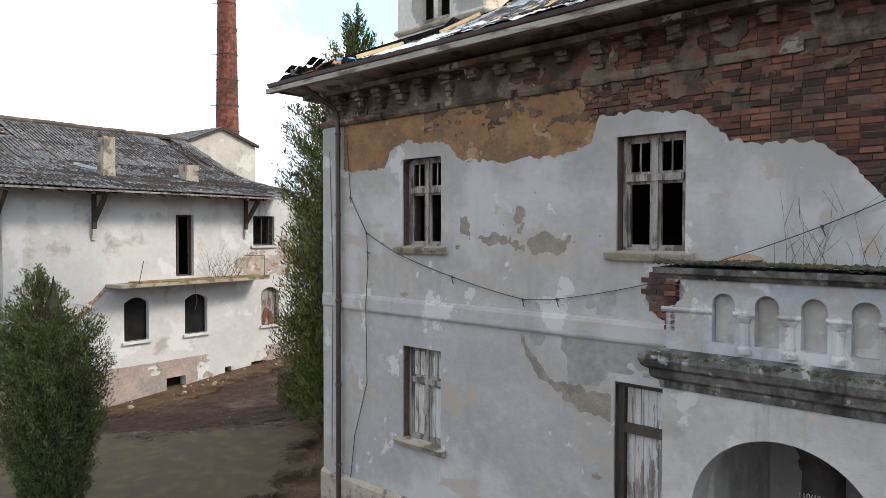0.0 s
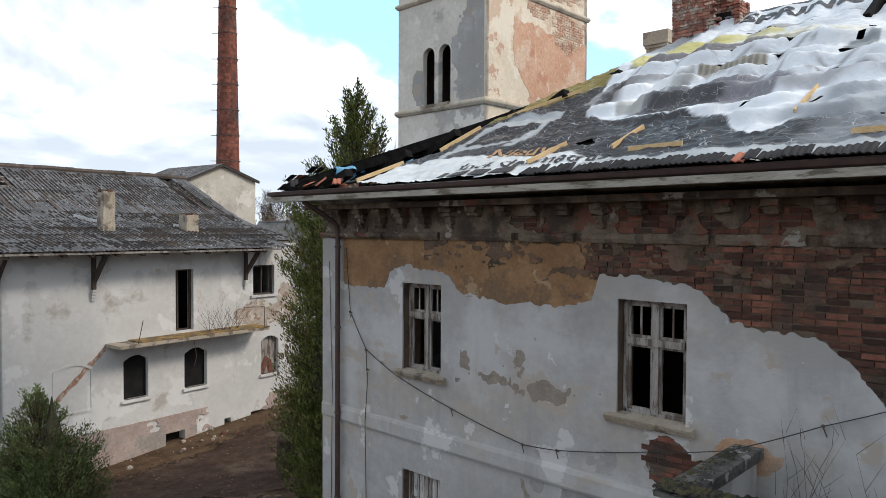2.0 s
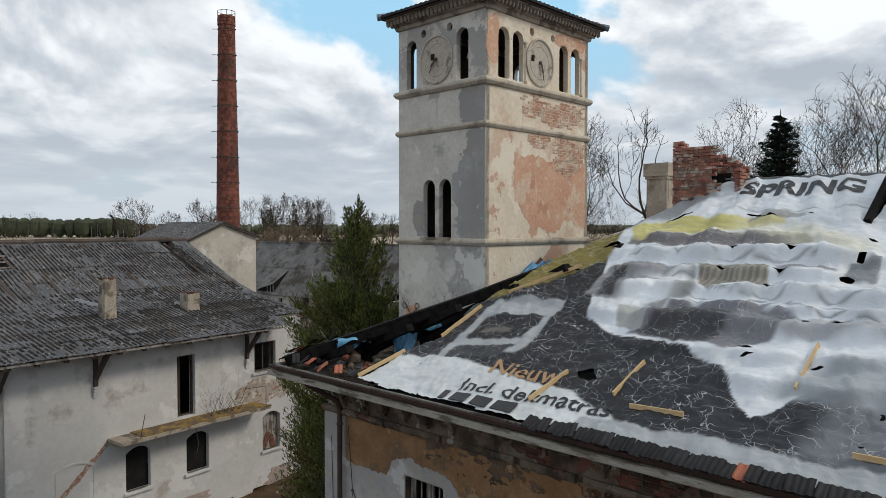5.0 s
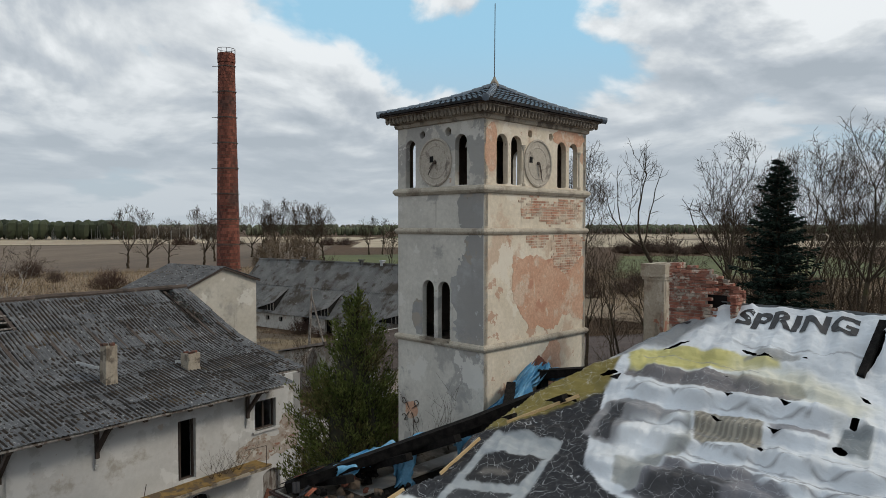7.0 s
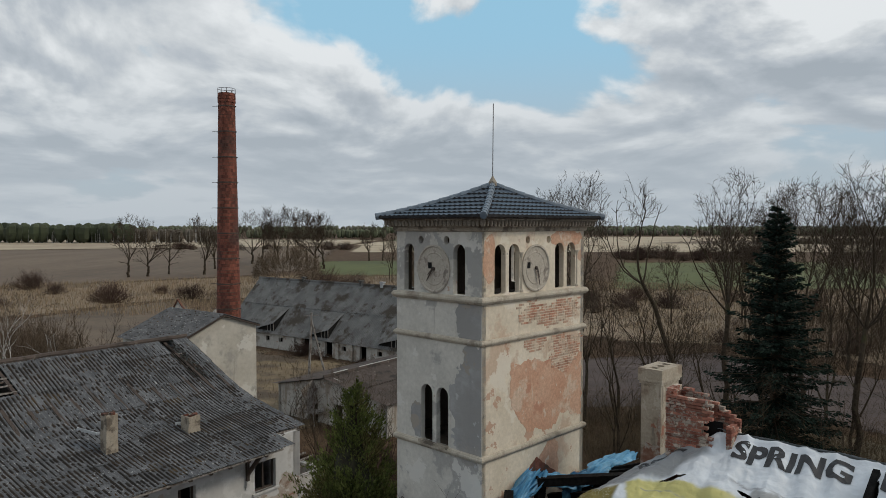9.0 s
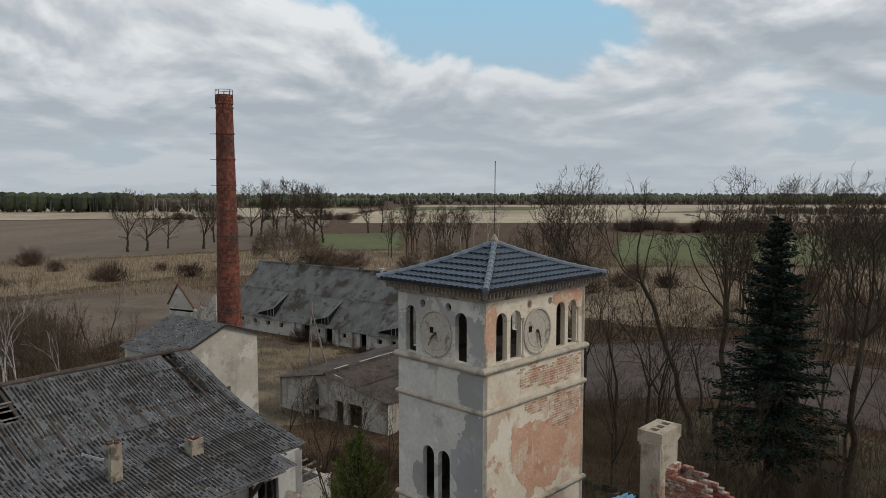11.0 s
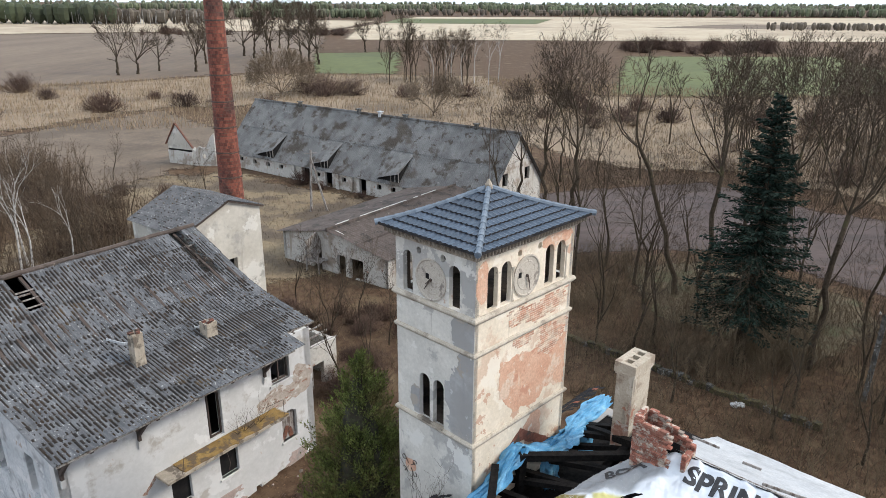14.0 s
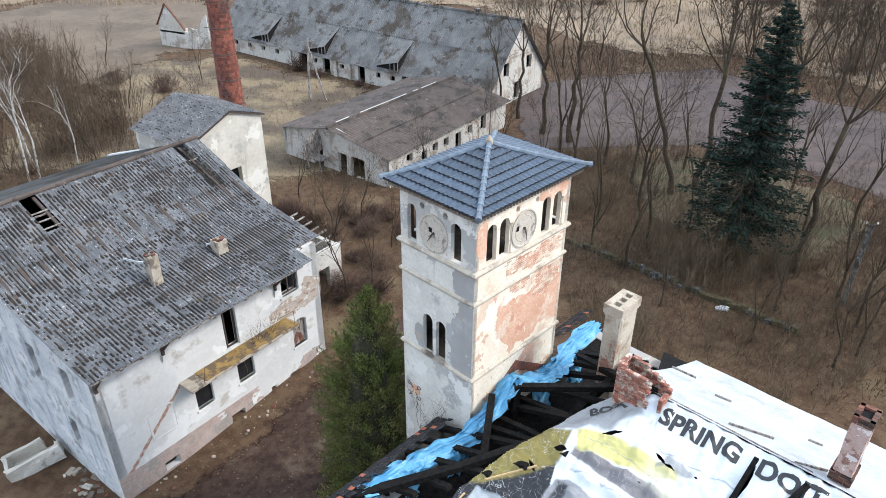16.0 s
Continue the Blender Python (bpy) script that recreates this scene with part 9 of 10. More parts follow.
def forked_tree(seed, h, lean=(0, 0), fork=0.35, spread=0.6, limbs=3, depth=5, twig=0.02, thick=1.0, shoots=0.5, droop=0.0, straighten=0.0):
    """A crooked trunk that forks again and again into bending limbs and fine twigs, as two meshes."""
    rnd = random.Random(seed)
    wood, fine = Limbs(), Limbs()
    anyway = lambda: Vector((rnd.uniform(-1, 1), rnd.uniform(-1, 1), rnd.uniform(-1, 1)))

    def aside(d, amount):
        side = d.orthogonal().normalized()
        side.rotate(Matrix.Rotation(rnd.uniform(0, 6.283), 3, d))
        return (d + side * amount).normalized()

    def grow(p, d, length, r, level):
        segs = 4 if level < 2 else 3 if level < 4 else 2
        for s in range(segs):
            e = p + d * (length / segs)
            r2 = max(r * 0.86, twig * 0.7)
            (wood if level < 3 else fine).add(p, e, r, r2, (6, 5, 4, 3, 2, 2, 2)[level])
            if level < depth and s > 0 and rnd.random() < shoots:
                grow(e, aside(d, rnd.uniform(0.7, 1.3)), length * rnd.uniform(0.42, 0.62), max(r2 * 0.48, twig), min(level + 1 + (level < 2), depth))
            d = (d + anyway() * (0.13, 0.20, 0.28, 0.34, 0.38, 0.4)[level] + Vector((0, 0, (0.08, 0.06, 0.0, 0.02, 0.05, 0.05)[level] - droop * level))).normalized()
            p, r = e, r2
        if level < depth:
            for k in range(2 + (rnd.random() < 0.3)):
                grow(p, aside(d, spread * rnd.uniform(0.45, 1.15)), length * rnd.uniform(0.60, 0.80), max(r * 0.76, twig), level + 1)
        else:
            for k in range(3):
                q = p - d * length * 0.5 * rnd.random()
                fine.add(q, q + (d + anyway() * 0.9).normalized() * length * rnd.uniform(0.3, 0.6), twig * 0.8, 0, 1)
    p, d, r = Vector((0, 0, -0.3)), Vector((lean[0], lean[1], 1)).normalized(), h * 0.015 * thick
    n = 6
    for s in range(n):
        e = p + d * (h * fork / n)
        wood.add(p, e, r * (1.4 if s == 0 else 1), r * 0.95, 8)
        if s > 2 and rnd.random() < 0.5:
            grow(e, aside(d, 1.1), h * 0.13, r * 0.3, 3)
        p, r = e, r * 0.95
        d = (d + anyway() * 0.07 + Vector((0, 0, straighten))).normalized()
    for k in range(limbs):
        grow(p, aside(d, spread * rnd.uniform(0.35, 0.95)), h * (1 - fork) / 2.25 * rnd.uniform(0.85, 1.1), r * 0.80, 0)
    return wood, fine


def spreading_tree(seed, h, crown, reach, fork, limbs=4, twig=0.018, thick=1.0, low=0.35, levels=5, shoots=0.72):
    """An old broad-crowned tree: the trunk leans towards the middle of the crown, and crooked limbs fill a rounded crown out to its edge."""
    rnd = random.Random(seed)
    wood, fine = Limbs(), Limbs()
    mid = Vector((crown[0], crown[1], h * (1 + low) / 2))
    half = h * (1 - low) / 2
    anyway = lambda: Vector((rnd.uniform(-1, 1), rnd.uniform(-1, 1), rnd.uniform(-1, 1)))

    def outside(p):
        q = p - mid
        return (q.x * q.x + q.y * q.y) / reach ** 2 + (q.z / half) ** 2 > 0.80 + 0.32 * rnd.random()

    def aside(d, amount):
        side = d.orthogonal().normalized()
        side.rotate(Matrix.Rotation(rnd.uniform(0, 6.283), 3, d))
        return (d + side * amount).normalized()

    def tuft(p, d, n, l):
        for k in range(n):
            fine.add(p, p + (d + anyway() * 1.0).normalized() * l * rnd.uniform(0.5, 1.0), twig * 0.85, 0, 1)

    def grow(p, d, length, r, level):
        segs = (6, 5, 4, 4, 3, 3)[level]
        for s in range(segs):
            e = p + d * (length / segs)
            r2 = max(r * (0.86 if level < 3 else 0.80), twig * 0.7)
            (wood if level < 3 else fine).add(p, e, r, r2, (6, 5, 4, 3, 2, 2)[level])
            if level > 0 and outside(e):
                tuft(e, d, 2, 0.5 * half * 0.2)
                return
            if level < levels - 1 and (s > 0 or level > 1) and rnd.random() < shoots:
                grow(e, aside(d, rnd.uniform(0.75, 1.5)), length * rnd.uniform(0.42, 0.68), max(r2 * 0.55, twig), level + 1 + (level == 0 and rnd.random() < 0.4))
            out = (e - Vector((mid.x, mid.y, h * (0.2 + 0.35 * low)))).normalized()
            d = (d + anyway() * (0.20, 0.30, 0.38, 0.42, 0.45, 0.45)[level] + out * 0.24 + Vector((0, 0, 0.02))).normalized()
            p, r = e, r2
        if level < levels - 1:
            for k in range(2):
                grow(p, aside(d, rnd.uniform(0.35, 0.85)), length * rnd.uniform(0.55, 0.75), max(r * 0.75, twig), level + 1)
        else:
            tuft(p, d, 3, length * 0.6)
    p, r, n = Vector((0, 0, -0.3)), h * 0.0155 * thick, 7
    for s in range(n):
        u = (s + 1) / n
        aim = Vector((crown[0] * fork * 1.15 * u ** 1.25, crown[1] * fork * 1.15 * u ** 1.25, h * fork * u)) + anyway() * 0.012 * h
        wood.add(p, aim, r * (1.35 if s == 0 else 1), r * 0.94, 8)
        if s > 3 and rnd.random() < 0.55:
            grow(aim, aside((aim - p).normalized(), 1.5), h * 0.16, r * 0.35, 2)
        d = (aim - p).normalized()
        p, r = aim, r * 0.94
    for k in range(limbs):
        heading = (mid + Vector((0, 0, half * 0.35)) - p).normalized()
        grow(p, aside(heading, (0.15 if k == 0 else rnd.uniform(0.55, 1.15))), half * rnd.uniform(0.85, 1.15), r * (0.72 if k == 0 else 0.52), 0)
    return wood, fine


def tree_thing(name, wood, fine, m, label, bark="bark", twig="twig", group=""):
    t = thing(name, m, label, "tree", group)
    part("trunk", pydata("trunk", wood.v, wood.f, bark), None, t)
    part("crown", pydata("crown", fine.v, fine.f, twig), None, t)
    return t


LEANS = [(-6.2, 0.4), (1.3, 0.4), (0.6, 0.4), (1.4, 0.6)]   # from the foot to the middle of the crown


def plant_trees():
    rnd = random.Random(77)
    templates = [spreading_tree(1, 23.6, (0.6, 0.4), 4.4, 0.45, 4, 0.020, 0.75, 0.42), spreading_tree(2, 21.8, LEANS[0], 3.8, 0.60, 4, 0.020, 0.72, 0.38), forked_tree(5, 19.5, (0.05, 0.0), 0.30, 0.54, 3, 4, 0.013, 0.9, 0.5),
                 spreading_tree(8, 22.4, LEANS[1], 4.0, 0.46, 4, 0.020, 0.80, 0.40), forked_tree(11, 13, (0.06, 0.04), 0.26, 0.46, 3, 4, 0.009, 0.9, 0.36),
                 spreading_tree(21, 22, (1.0, 0.5), 8.6, 0.22, 6, 0.060, 1.5, 0.14, 5, 0.62), spreading_tree(24, 22, (-0.8, 0.5), 6.8, 0.24, 5, 0.060, 1.4, 0.16, 5, 0.62), forked_tree(27, 20, (0.03, 0.03), 0.32, 0.42, 4, 3, 0.042, 0.8, 0.8),
                 spreading_tree(31, 22.2, LEANS[2], 5.6, 0.42, 5, 0.021, 0.85, 0.40), spreading_tree(34, 22.0, LEANS[3], 5.2, 0.50, 5, 0.016, 0.72, 0.42), forked_tree(41, 13, (0.05, 0.04), 0.24, 0.40, 3, 3, 0.014, 0.7, 0.7)]
    first = {}

    def put(k, x, y, s, label, group, rot=None):
        m = pose(x, y, 0, 0, 0, rnd.uniform(0, 360) if rot is None else rot)
        if (k, label) not in first:
            first[k, label] = t = tree_thing("tree", *templates[k], m, label, group=group)
        else:
            t = copy_thing(first[k, label], m)
        t.scale = (s, s, s)
    wood_label, row_label = "tall bare deciduous tree in the overgrown park", "broad bare tree in a row beyond the fields"
    for x, y, k, s, rot in ((14.1, 69.5, 0, 1.0, 0), (11.5, 72, 0, 0.92, 200), (18.2, 59.5, 2, 0.66, 20), (19.1, 58.9, 2, 0.60, 220), (21.2, 57, 1, 1.0, 0), (23.7, 57.9, 3, 1.0, 0), (29.6, 63, 3, 0.88, 130), (34.2, 65, 8, 1.0, 0), (26.4, 43.9, 9, 1.0, 0),
                            (44, 98, 2, 0.7, 10), (51, 86, 0, 0.8, 230), (56, 82, 8, 0.85, 300), (30, 100, 2, 0.5, 150), (18, 98, 0, 0.6, 70), (24, 102, 2, 0.5, 280), (68, 60, 2, 1.0, 0), (60, 78, 0, 0.9, 90), (62, 92, 8, 0.8, 33), (42, 41, 2, 0.75, 10), (9.5, 77, 0, 0.72, 0)):
        put(k, x, y, s, wood_label, "trees in the park", rot)
    for x, y, s in ((16.6, 64, 1.0), (33.6, 59.6, 0.75), (14.1, 44.4, 0.72), (16.5, 48, 0.8), (30, 50, 0.9), (35, 43, 0.8), (12.8, 60, 0.95), (38, 44, 0.9), (29, 39, 0.7), (24, 33, 0.55), (36, 34, 0.7), (15.3, 39.5, 0.55), (27.5, 37, 0.6), (20.5, 50, 0.65), (32, 36, 0.75), (7.5, 80, 0.95), (40, 36, 0.8), (13.5, 52, 0.85), (17.5, 54, 0.8), (22.5, 53.5, 0.65), (25.5, 50, 0.75), (28, 54, 0.85), (31.5, 56, 0.9), (34, 50, 0.9), (37, 48, 0.9), (12, 47, 0.6), (18.5, 42, 0.6), (23, 39, 0.62), (26, 34, 0.6), (33, 40, 0.8), (37, 39, 0.85), (42, 34, 0.8), (12.2, 65, 1.1), (15.6, 73, 1.1), (24, 62.5, 0.8), (28, 40.5, 0.7), (30, 33, 0.65), (20, 35.5, 0.5)):
        put(4, x, y, s, "slim bare tree in the overgrown park", "trees in the park")
    for i in range(64):
        x = rnd.uniform(40, 130); y = rnd.uniform(60, 128)
        if inside(np.array(x), np.array(y), TRACK) < -1:
            put(7, x, y, rnd.uniform(0.62, 0.95), wood_label, "trees in the park")
    for x, y, k, s in ((-107, 242.6, 1, 1.0), (-101.9, 247, 0, 0.95), (-98.9, 258.6, 1, 0.8), (-85.2, 256.6, 0, 1.0), (-79.5, 318, 1, 1.2), (-73, 322, 0, 1.25), (-66, 326, 1, 1.2), (-87, 330, 0, 1.15), (-50, 287, 0, 1.1), (-46.5, 287, 1, 1.05), (-55, 296, 1, 1.1), (-35, 361, 0, 0.9), (-28, 361, 1, 0.85), (-82, 383, 1, 1.1), (-15, 372, 0, 0.9), (-60, 345, 0, 1.1), (-70, 300, 1, 1.0), (-92, 290, 0, 0.95)):
        put(5 + k, x, y, s, row_label, "trees beyond the fields")
    for i in range(16):
        put(7, rnd.uniform(-17, 16), rnd.uniform(212, 236), rnd.uniform(0.55, 0.8), "slim bare tree in a clump beyond the barn", "trees beyond the barn")
    young = "thin young bare tree"
    for x, y, s in ((-6.2, 40.8, 0.62), (-4.6, 42.5, 0.55), (-7.8, 47, 0.6), (-3.5, 47.5, 0.5), (-18.5, 60.5, 0.55), (-22, 66, 0.5), (-12, 55.5, 0.5), (-26, 75, 0.55), (-32, 62, 0.6), (-38, 70, 0.5), (-29, 55, 0.5), (-36, 80, 0.5), (-6.3, 52.5, 0.5), (-1.0, 55, 0.45), (2.5, 58, 0.5), (-44, 88, 0.55), (-52, 78, 0.55), (-48, 60, 0.6), (-55, 66, 0.6), (-42, 54, 0.6), (-60, 58, 0.6), (-50, 48, 0.55), (-38, 47, 0.55), (6.5, 66, 0.6), (4.5, 71, 0.55), (10, 61.5, 0.6), (-31, 92, 0.5), (-46, 98, 0.5), (1.5, 95, 0.8), (8, 92, 0.9), (14, 97, 0.9), (-8.5, 51, 0.42), (-0.5, 60.5, 0.5), (-25, 49, 0.5)):
        put(10, x, y, s, young, "saplings")
    # pale birches
    wood, fine = forked_tree(15, 15, (0.04, 0.02), 0.45, 0.38, 2, 4, 0.013, 0.6, 0.6)
    b = None
    for x, y, s in ((-37.5, 59.5, 0.8), (-35.6, 58, 0.72), (-39.5, 64, 0.8), (-33.5, 61, 0.6), (8, 215, 1.0), (12, 222, 1.1), (16, 216, 1.0), (5, 226, 1.0), (20, 228, 1.1), (-1, 205, 0.95), (3, 208, 0.9)):
        m = pose(x, y, 0, 0, 0, rnd.uniform(0, 360))
        b = b or tree_thing("birch", wood, fine, m, "slender white-barked birch without leaves", "birch", "twig", "birches")
        t = b if b.matrix_basis == m else copy_thing(b, m)
        t.scale = (s, s, s)


def bush_mesh(seed, n=220, flat=0.8):
    rnd = random.Random(seed)
    L = Limbs()
    for i in range(n):
        a, b = rnd.uniform(0, 6.283), rnd.uniform(0.12, 1.45)
        d = Vector((math.cos(a) * math.cos(b), math.sin(a) * math.cos(b), math.sin(b) * flat))
        p = Vector((d.x * 0.3 * rnd.random(), d.y * 0.3 * rnd.random(), 0))
        l = rnd.uniform(0.55, 1.0)
        e = p + d * l * 0.6
        g = e + (d + Vector((rnd.uniform(-.5, .5), rnd.uniform(-.5, .5), rnd.uniform(-.1, .5)))) * l * 0.4
        L.add(p, e, 0.012, 0.008, 1); L.add(e, g, 0.008, 0.003, 1)
        for k in range(4):
            q = e.lerp(g, rnd.random())
            L.add(q, q + Vector((rnd.uniform(-.22, .22), rnd.uniform(-.22, .22), rnd.uniform(-.02, .3))), 0.006, 0.002, 1)
    return L


def whip_mesh(seed, n=16):
    rnd = random.Random(seed)
    L = Limbs()
    for i in range(n):
        p = Vector((rnd.gauss(0, 0.5), rnd.gauss(0, 0.5), 0))
        d = Vector((p.x * 0.25 + rnd.uniform(-.2, .2), p.y * 0.25 + rnd.uniform(-.2, .2), 1)).normalized()
        h = rnd.uniform(1.6, 3.6)
        for s in range(4):
            e = p + d * h / 4
            L.add(p, e, 0.014 - 0.003 * s, 0.011 - 0.003 * s, 3)
            for k in range(4):
                a = rnd.uniform(0, 6.28)
                q = p.lerp(e, rnd.random())
                f = q + Vector((math.cos(a) * 0.4, math.sin(a) * 0.4, rnd.uniform(0.3, 0.7))) * rnd.uniform(0.5, 1.1)
                L.add(q, f, 0.008, 0.002, 1)
                g = q.lerp(f, 0.5)
                L.add(g, g + Vector((rnd.uniform(-.3, .3), rnd.uniform(-.3, .3), rnd.uniform(.1, .4))), 0.006, 0.002, 1)
            p = e
            d = (d + Vector((rnd.uniform(-.2, .2), rnd.uniform(-.2, .2), 0))).normalized()
    return L


def thicket_mesh(seed, n=24):
    rnd = random.Random(seed)
    L = Limbs()
    for i in range(n):
        p = Vector((rnd.gauss(0, 1.0), rnd.gauss(0, 1.0), 0))
        d = Vector((p.x * 0.12 + rnd.uniform(-.22, .22), p.y * 0.12 + rnd.uniform(-.22, .22), 1)).normalized()
        h = rnd.uniform(1.4, 4.2)
        m, e = p + d * h * 0.5, p + d * h + Vector((rnd.uniform(-.3, .3), rnd.uniform(-.3, .3), 0))
        L.add(p, m, 0.026, 0.018, 3); L.add(m, e, 0.018, 0.006, 3)
        for k in range(13):
            u = rnd.uniform(0.15, 0.98)
            q = p.lerp(m, u * 2) if u < 0.5 else m.lerp(e, u * 2 - 1)
            a = rnd.uniform(0, 6.28)
            f = q + Vector((math.cos(a) * 0.6, math.sin(a) * 0.6, rnd.uniform(0.2, 0.9))) * rnd.uniform(0.4, 1.0)
            L.add(q, f, 0.017, 0.004, 1)
    return L


def willow(x, y, h, reach, seed, label, limbs=9, twig=0.04):
    """A round-headed willow: crooked limbs from a short stool, out to a dome of fine rods."""
    wood, fine = spreading_tree(seed, h, (0.3, 0.2), reach, 0.07, limbs, twig, 1.3, -0.25, 5, 0.8)
    tree_thing("willow", wood, fine, pose(x, y, 0), label, "willow", "willow")


def plant_bushes():
    rnd = random.Random(5)
    meshes = [pydata("bush", *((L := bush_mesh(s)).v, L.f), "bush") for s in (3, 4)]
    spots = [(-113, 195, 5), (-99, 182, 3), (-75, 161, 5), (-79, 164, 3.5), (-72, 183, 2.5), (-68, 184, 2.5), (-60, 171, 4.5), (-104, 150, 4), (-96, 152, 3), (-54, 172, 2.5), (-30, 190, 6), (-22, 192, 5), (-36, 196, 5), (-26, 196, 5), (0, 198, 5), (8, 190, 5), (-8, 188, 4), (22, 185, 5), (33, 170, 5), (-40, 168, 3)]
    spots += [(rnd.uniform(100, 175), rnd.uniform(350, 392), rnd.uniform(5, 8)) for i in range(22)]
    spots += [(rnd.uniform(-210, -60), rnd.uniform(505, 530) + 0.3 * 60, rnd.uniform(4, 7)) for i in range(14)]
    spots += [(rnd.uniform(12, 90), rnd.uniform(95, 165), rnd.uniform(2.0, 4.5)) for i in range(20)]
    spots += [(rnd.uniform(-60, -30), rnd.uniform(60, 98), rnd.uniform(1.2, 2.4)) for i in range(14)]
    sv, sf, done = [], [], 0
    thick = [thicket_mesh(k) for k in (23, 24, 25, 26)]
    while done < 250:
        x, y = rnd.uniform(-78, -25), rnd.uniform(44, 108)
        if y < 108 - 1.05 * max(0, x + 62) and y > 40 and (x < -36 or y < 74):
            k, m = rnd.choice(thick), pose(x, y, 0, 0, 0, rnd.uniform(0, 360)) @ Matrix.Scale(rnd.uniform(0.85, 1.5), 4)
            base = len(sv)
            sv += [m @ v for v in k.v]
            sf += [tuple(i + base for i in f) for f in k.f]
            done += 1
    done = 0
    while done < 75:
        x, y = rnd.uniform(44, 120), rnd.uniform(72, 128)
        if inside(np.array(x), np.array(y), TRACK) < -2 and x > 0.47 * y:
            k, m = rnd.choice(thick), pose(x, y, 0, 0, 0, rnd.uniform(0, 360)) @ Matrix.Scale(rnd.uniform(1.0, 1.9), 4)
            base = len(sv)
            sv += [m @ v for v in k.v]
            sf += [tuple(i + base for i in f) for f in k.f]
            done += 1
    solo("scrub", pydata("scrub", sv, sf, "thicket"), None, Matrix(), "dense leafless grey-brown scrub of thin stems", "scrub", kind="stuff")
    spots += [(rnd.uniform(-9, -3.5), rnd.uniform(39, 53), rnd.uniform(1.0, 2.0)) for i in range(14)] + [(rnd.uniform(-16, 6), rnd.uniform(49, 57), rnd.uniform(0.9, 1.8)) for i in range(16)]
    spots += [(rnd.uniform(-32, -2), rnd.uniform(84, 98), rnd.uniform(1.0, 2.0)) for i in range(8)]
    whips = [pydata("shrub", *((L := whip_mesh(s)).v, L.f), "whip") for s in (13, 14, 15)]
    for i in range(190):
        x, y = rnd.uniform(9.5, 46), rnd.uniform(29, 66)
        if y > 66 - 0.35 * x and x > 30 or (y < 34 and x < 18) or inside(np.array(x), np.array(y), TRACK) > -1:
            continue
        s = rnd.uniform(0.7, 1.35)
        ob = new("shrub", rnd.choice(whips))
        ob.matrix_basis = pose(x, y, 0, 0, 0, rnd.uniform(0, 360)) @ Matrix.Diagonal((s * 1.2, s * 1.2, s, 1))
        tagged(ob, "thin upright leafless shrub under the trees", "shrub", "shrubs")
    for x, y, s in ((20.4, 43.2, 1.9), (22.3, 42.8, 1.7), (24.0, 43.6, 1.6), (19.6, 44.8, 1.5), (23.4, 46.2, 1.8), (21.2, 41.4, 1.4), (25.2, 45.0, 1.4)):
        ob = new("shrub", rnd.choice(whips))
        ob.matrix_basis = pose(x, y, 0, 0, 0, rnd.uniform(0, 360)) @ Matrix.Diagonal((s * 1.2, s * 1.2, s, 1))
        tagged(ob, "thin upright leafless shrub beneath the spruce", "shrub", "shrubs")
    for x, y, s in spots:
        if inside(np.array(x), np.array(y), TRACK) > -s or 20 < x < 60 and 55 < y < 92 and rnd.random() < 0.6:
            continue
        ob = new("bush", rnd.choice(meshes))
        ob.matrix_basis = pose(x, y, 0, 0, 0, rnd.uniform(0, 360)) @ Matrix.Diagonal((s, s, s * rnd.uniform(1.0, 1.4), 1))
        tagged(ob, "tangled leafless brown bush", "bush", "bushes")


def foliage(points, size, rng, mat, name="crown", slim=(0.25, 0.5)):
    """Many small bent sprays at the given points with outward directions."""
    vs, fs = [], []
    for p, d in points:
        d = Vector(d).normalized()
        side = d.cross(Vector((rng.uniform(-1, 1), rng.uniform(-1, 1), rng.uniform(-1, 1)))).normalized()
        up = side.cross(d)
        l, w = size * rng.uniform(0.7, 1.5), size * rng.uniform(*slim)
        p = Vector(p)
        b = len(vs)
        vs += [p, p + d * l * 0.45 + side * w + up * w * 0.3, p + d * l + up * w * 0.2, p + d * l * 0.45 - side * w + up * w * 0.3]
        fs.append((b, b + 1, b + 2, b + 3))
    return pydata(name, vs, fs, mat)


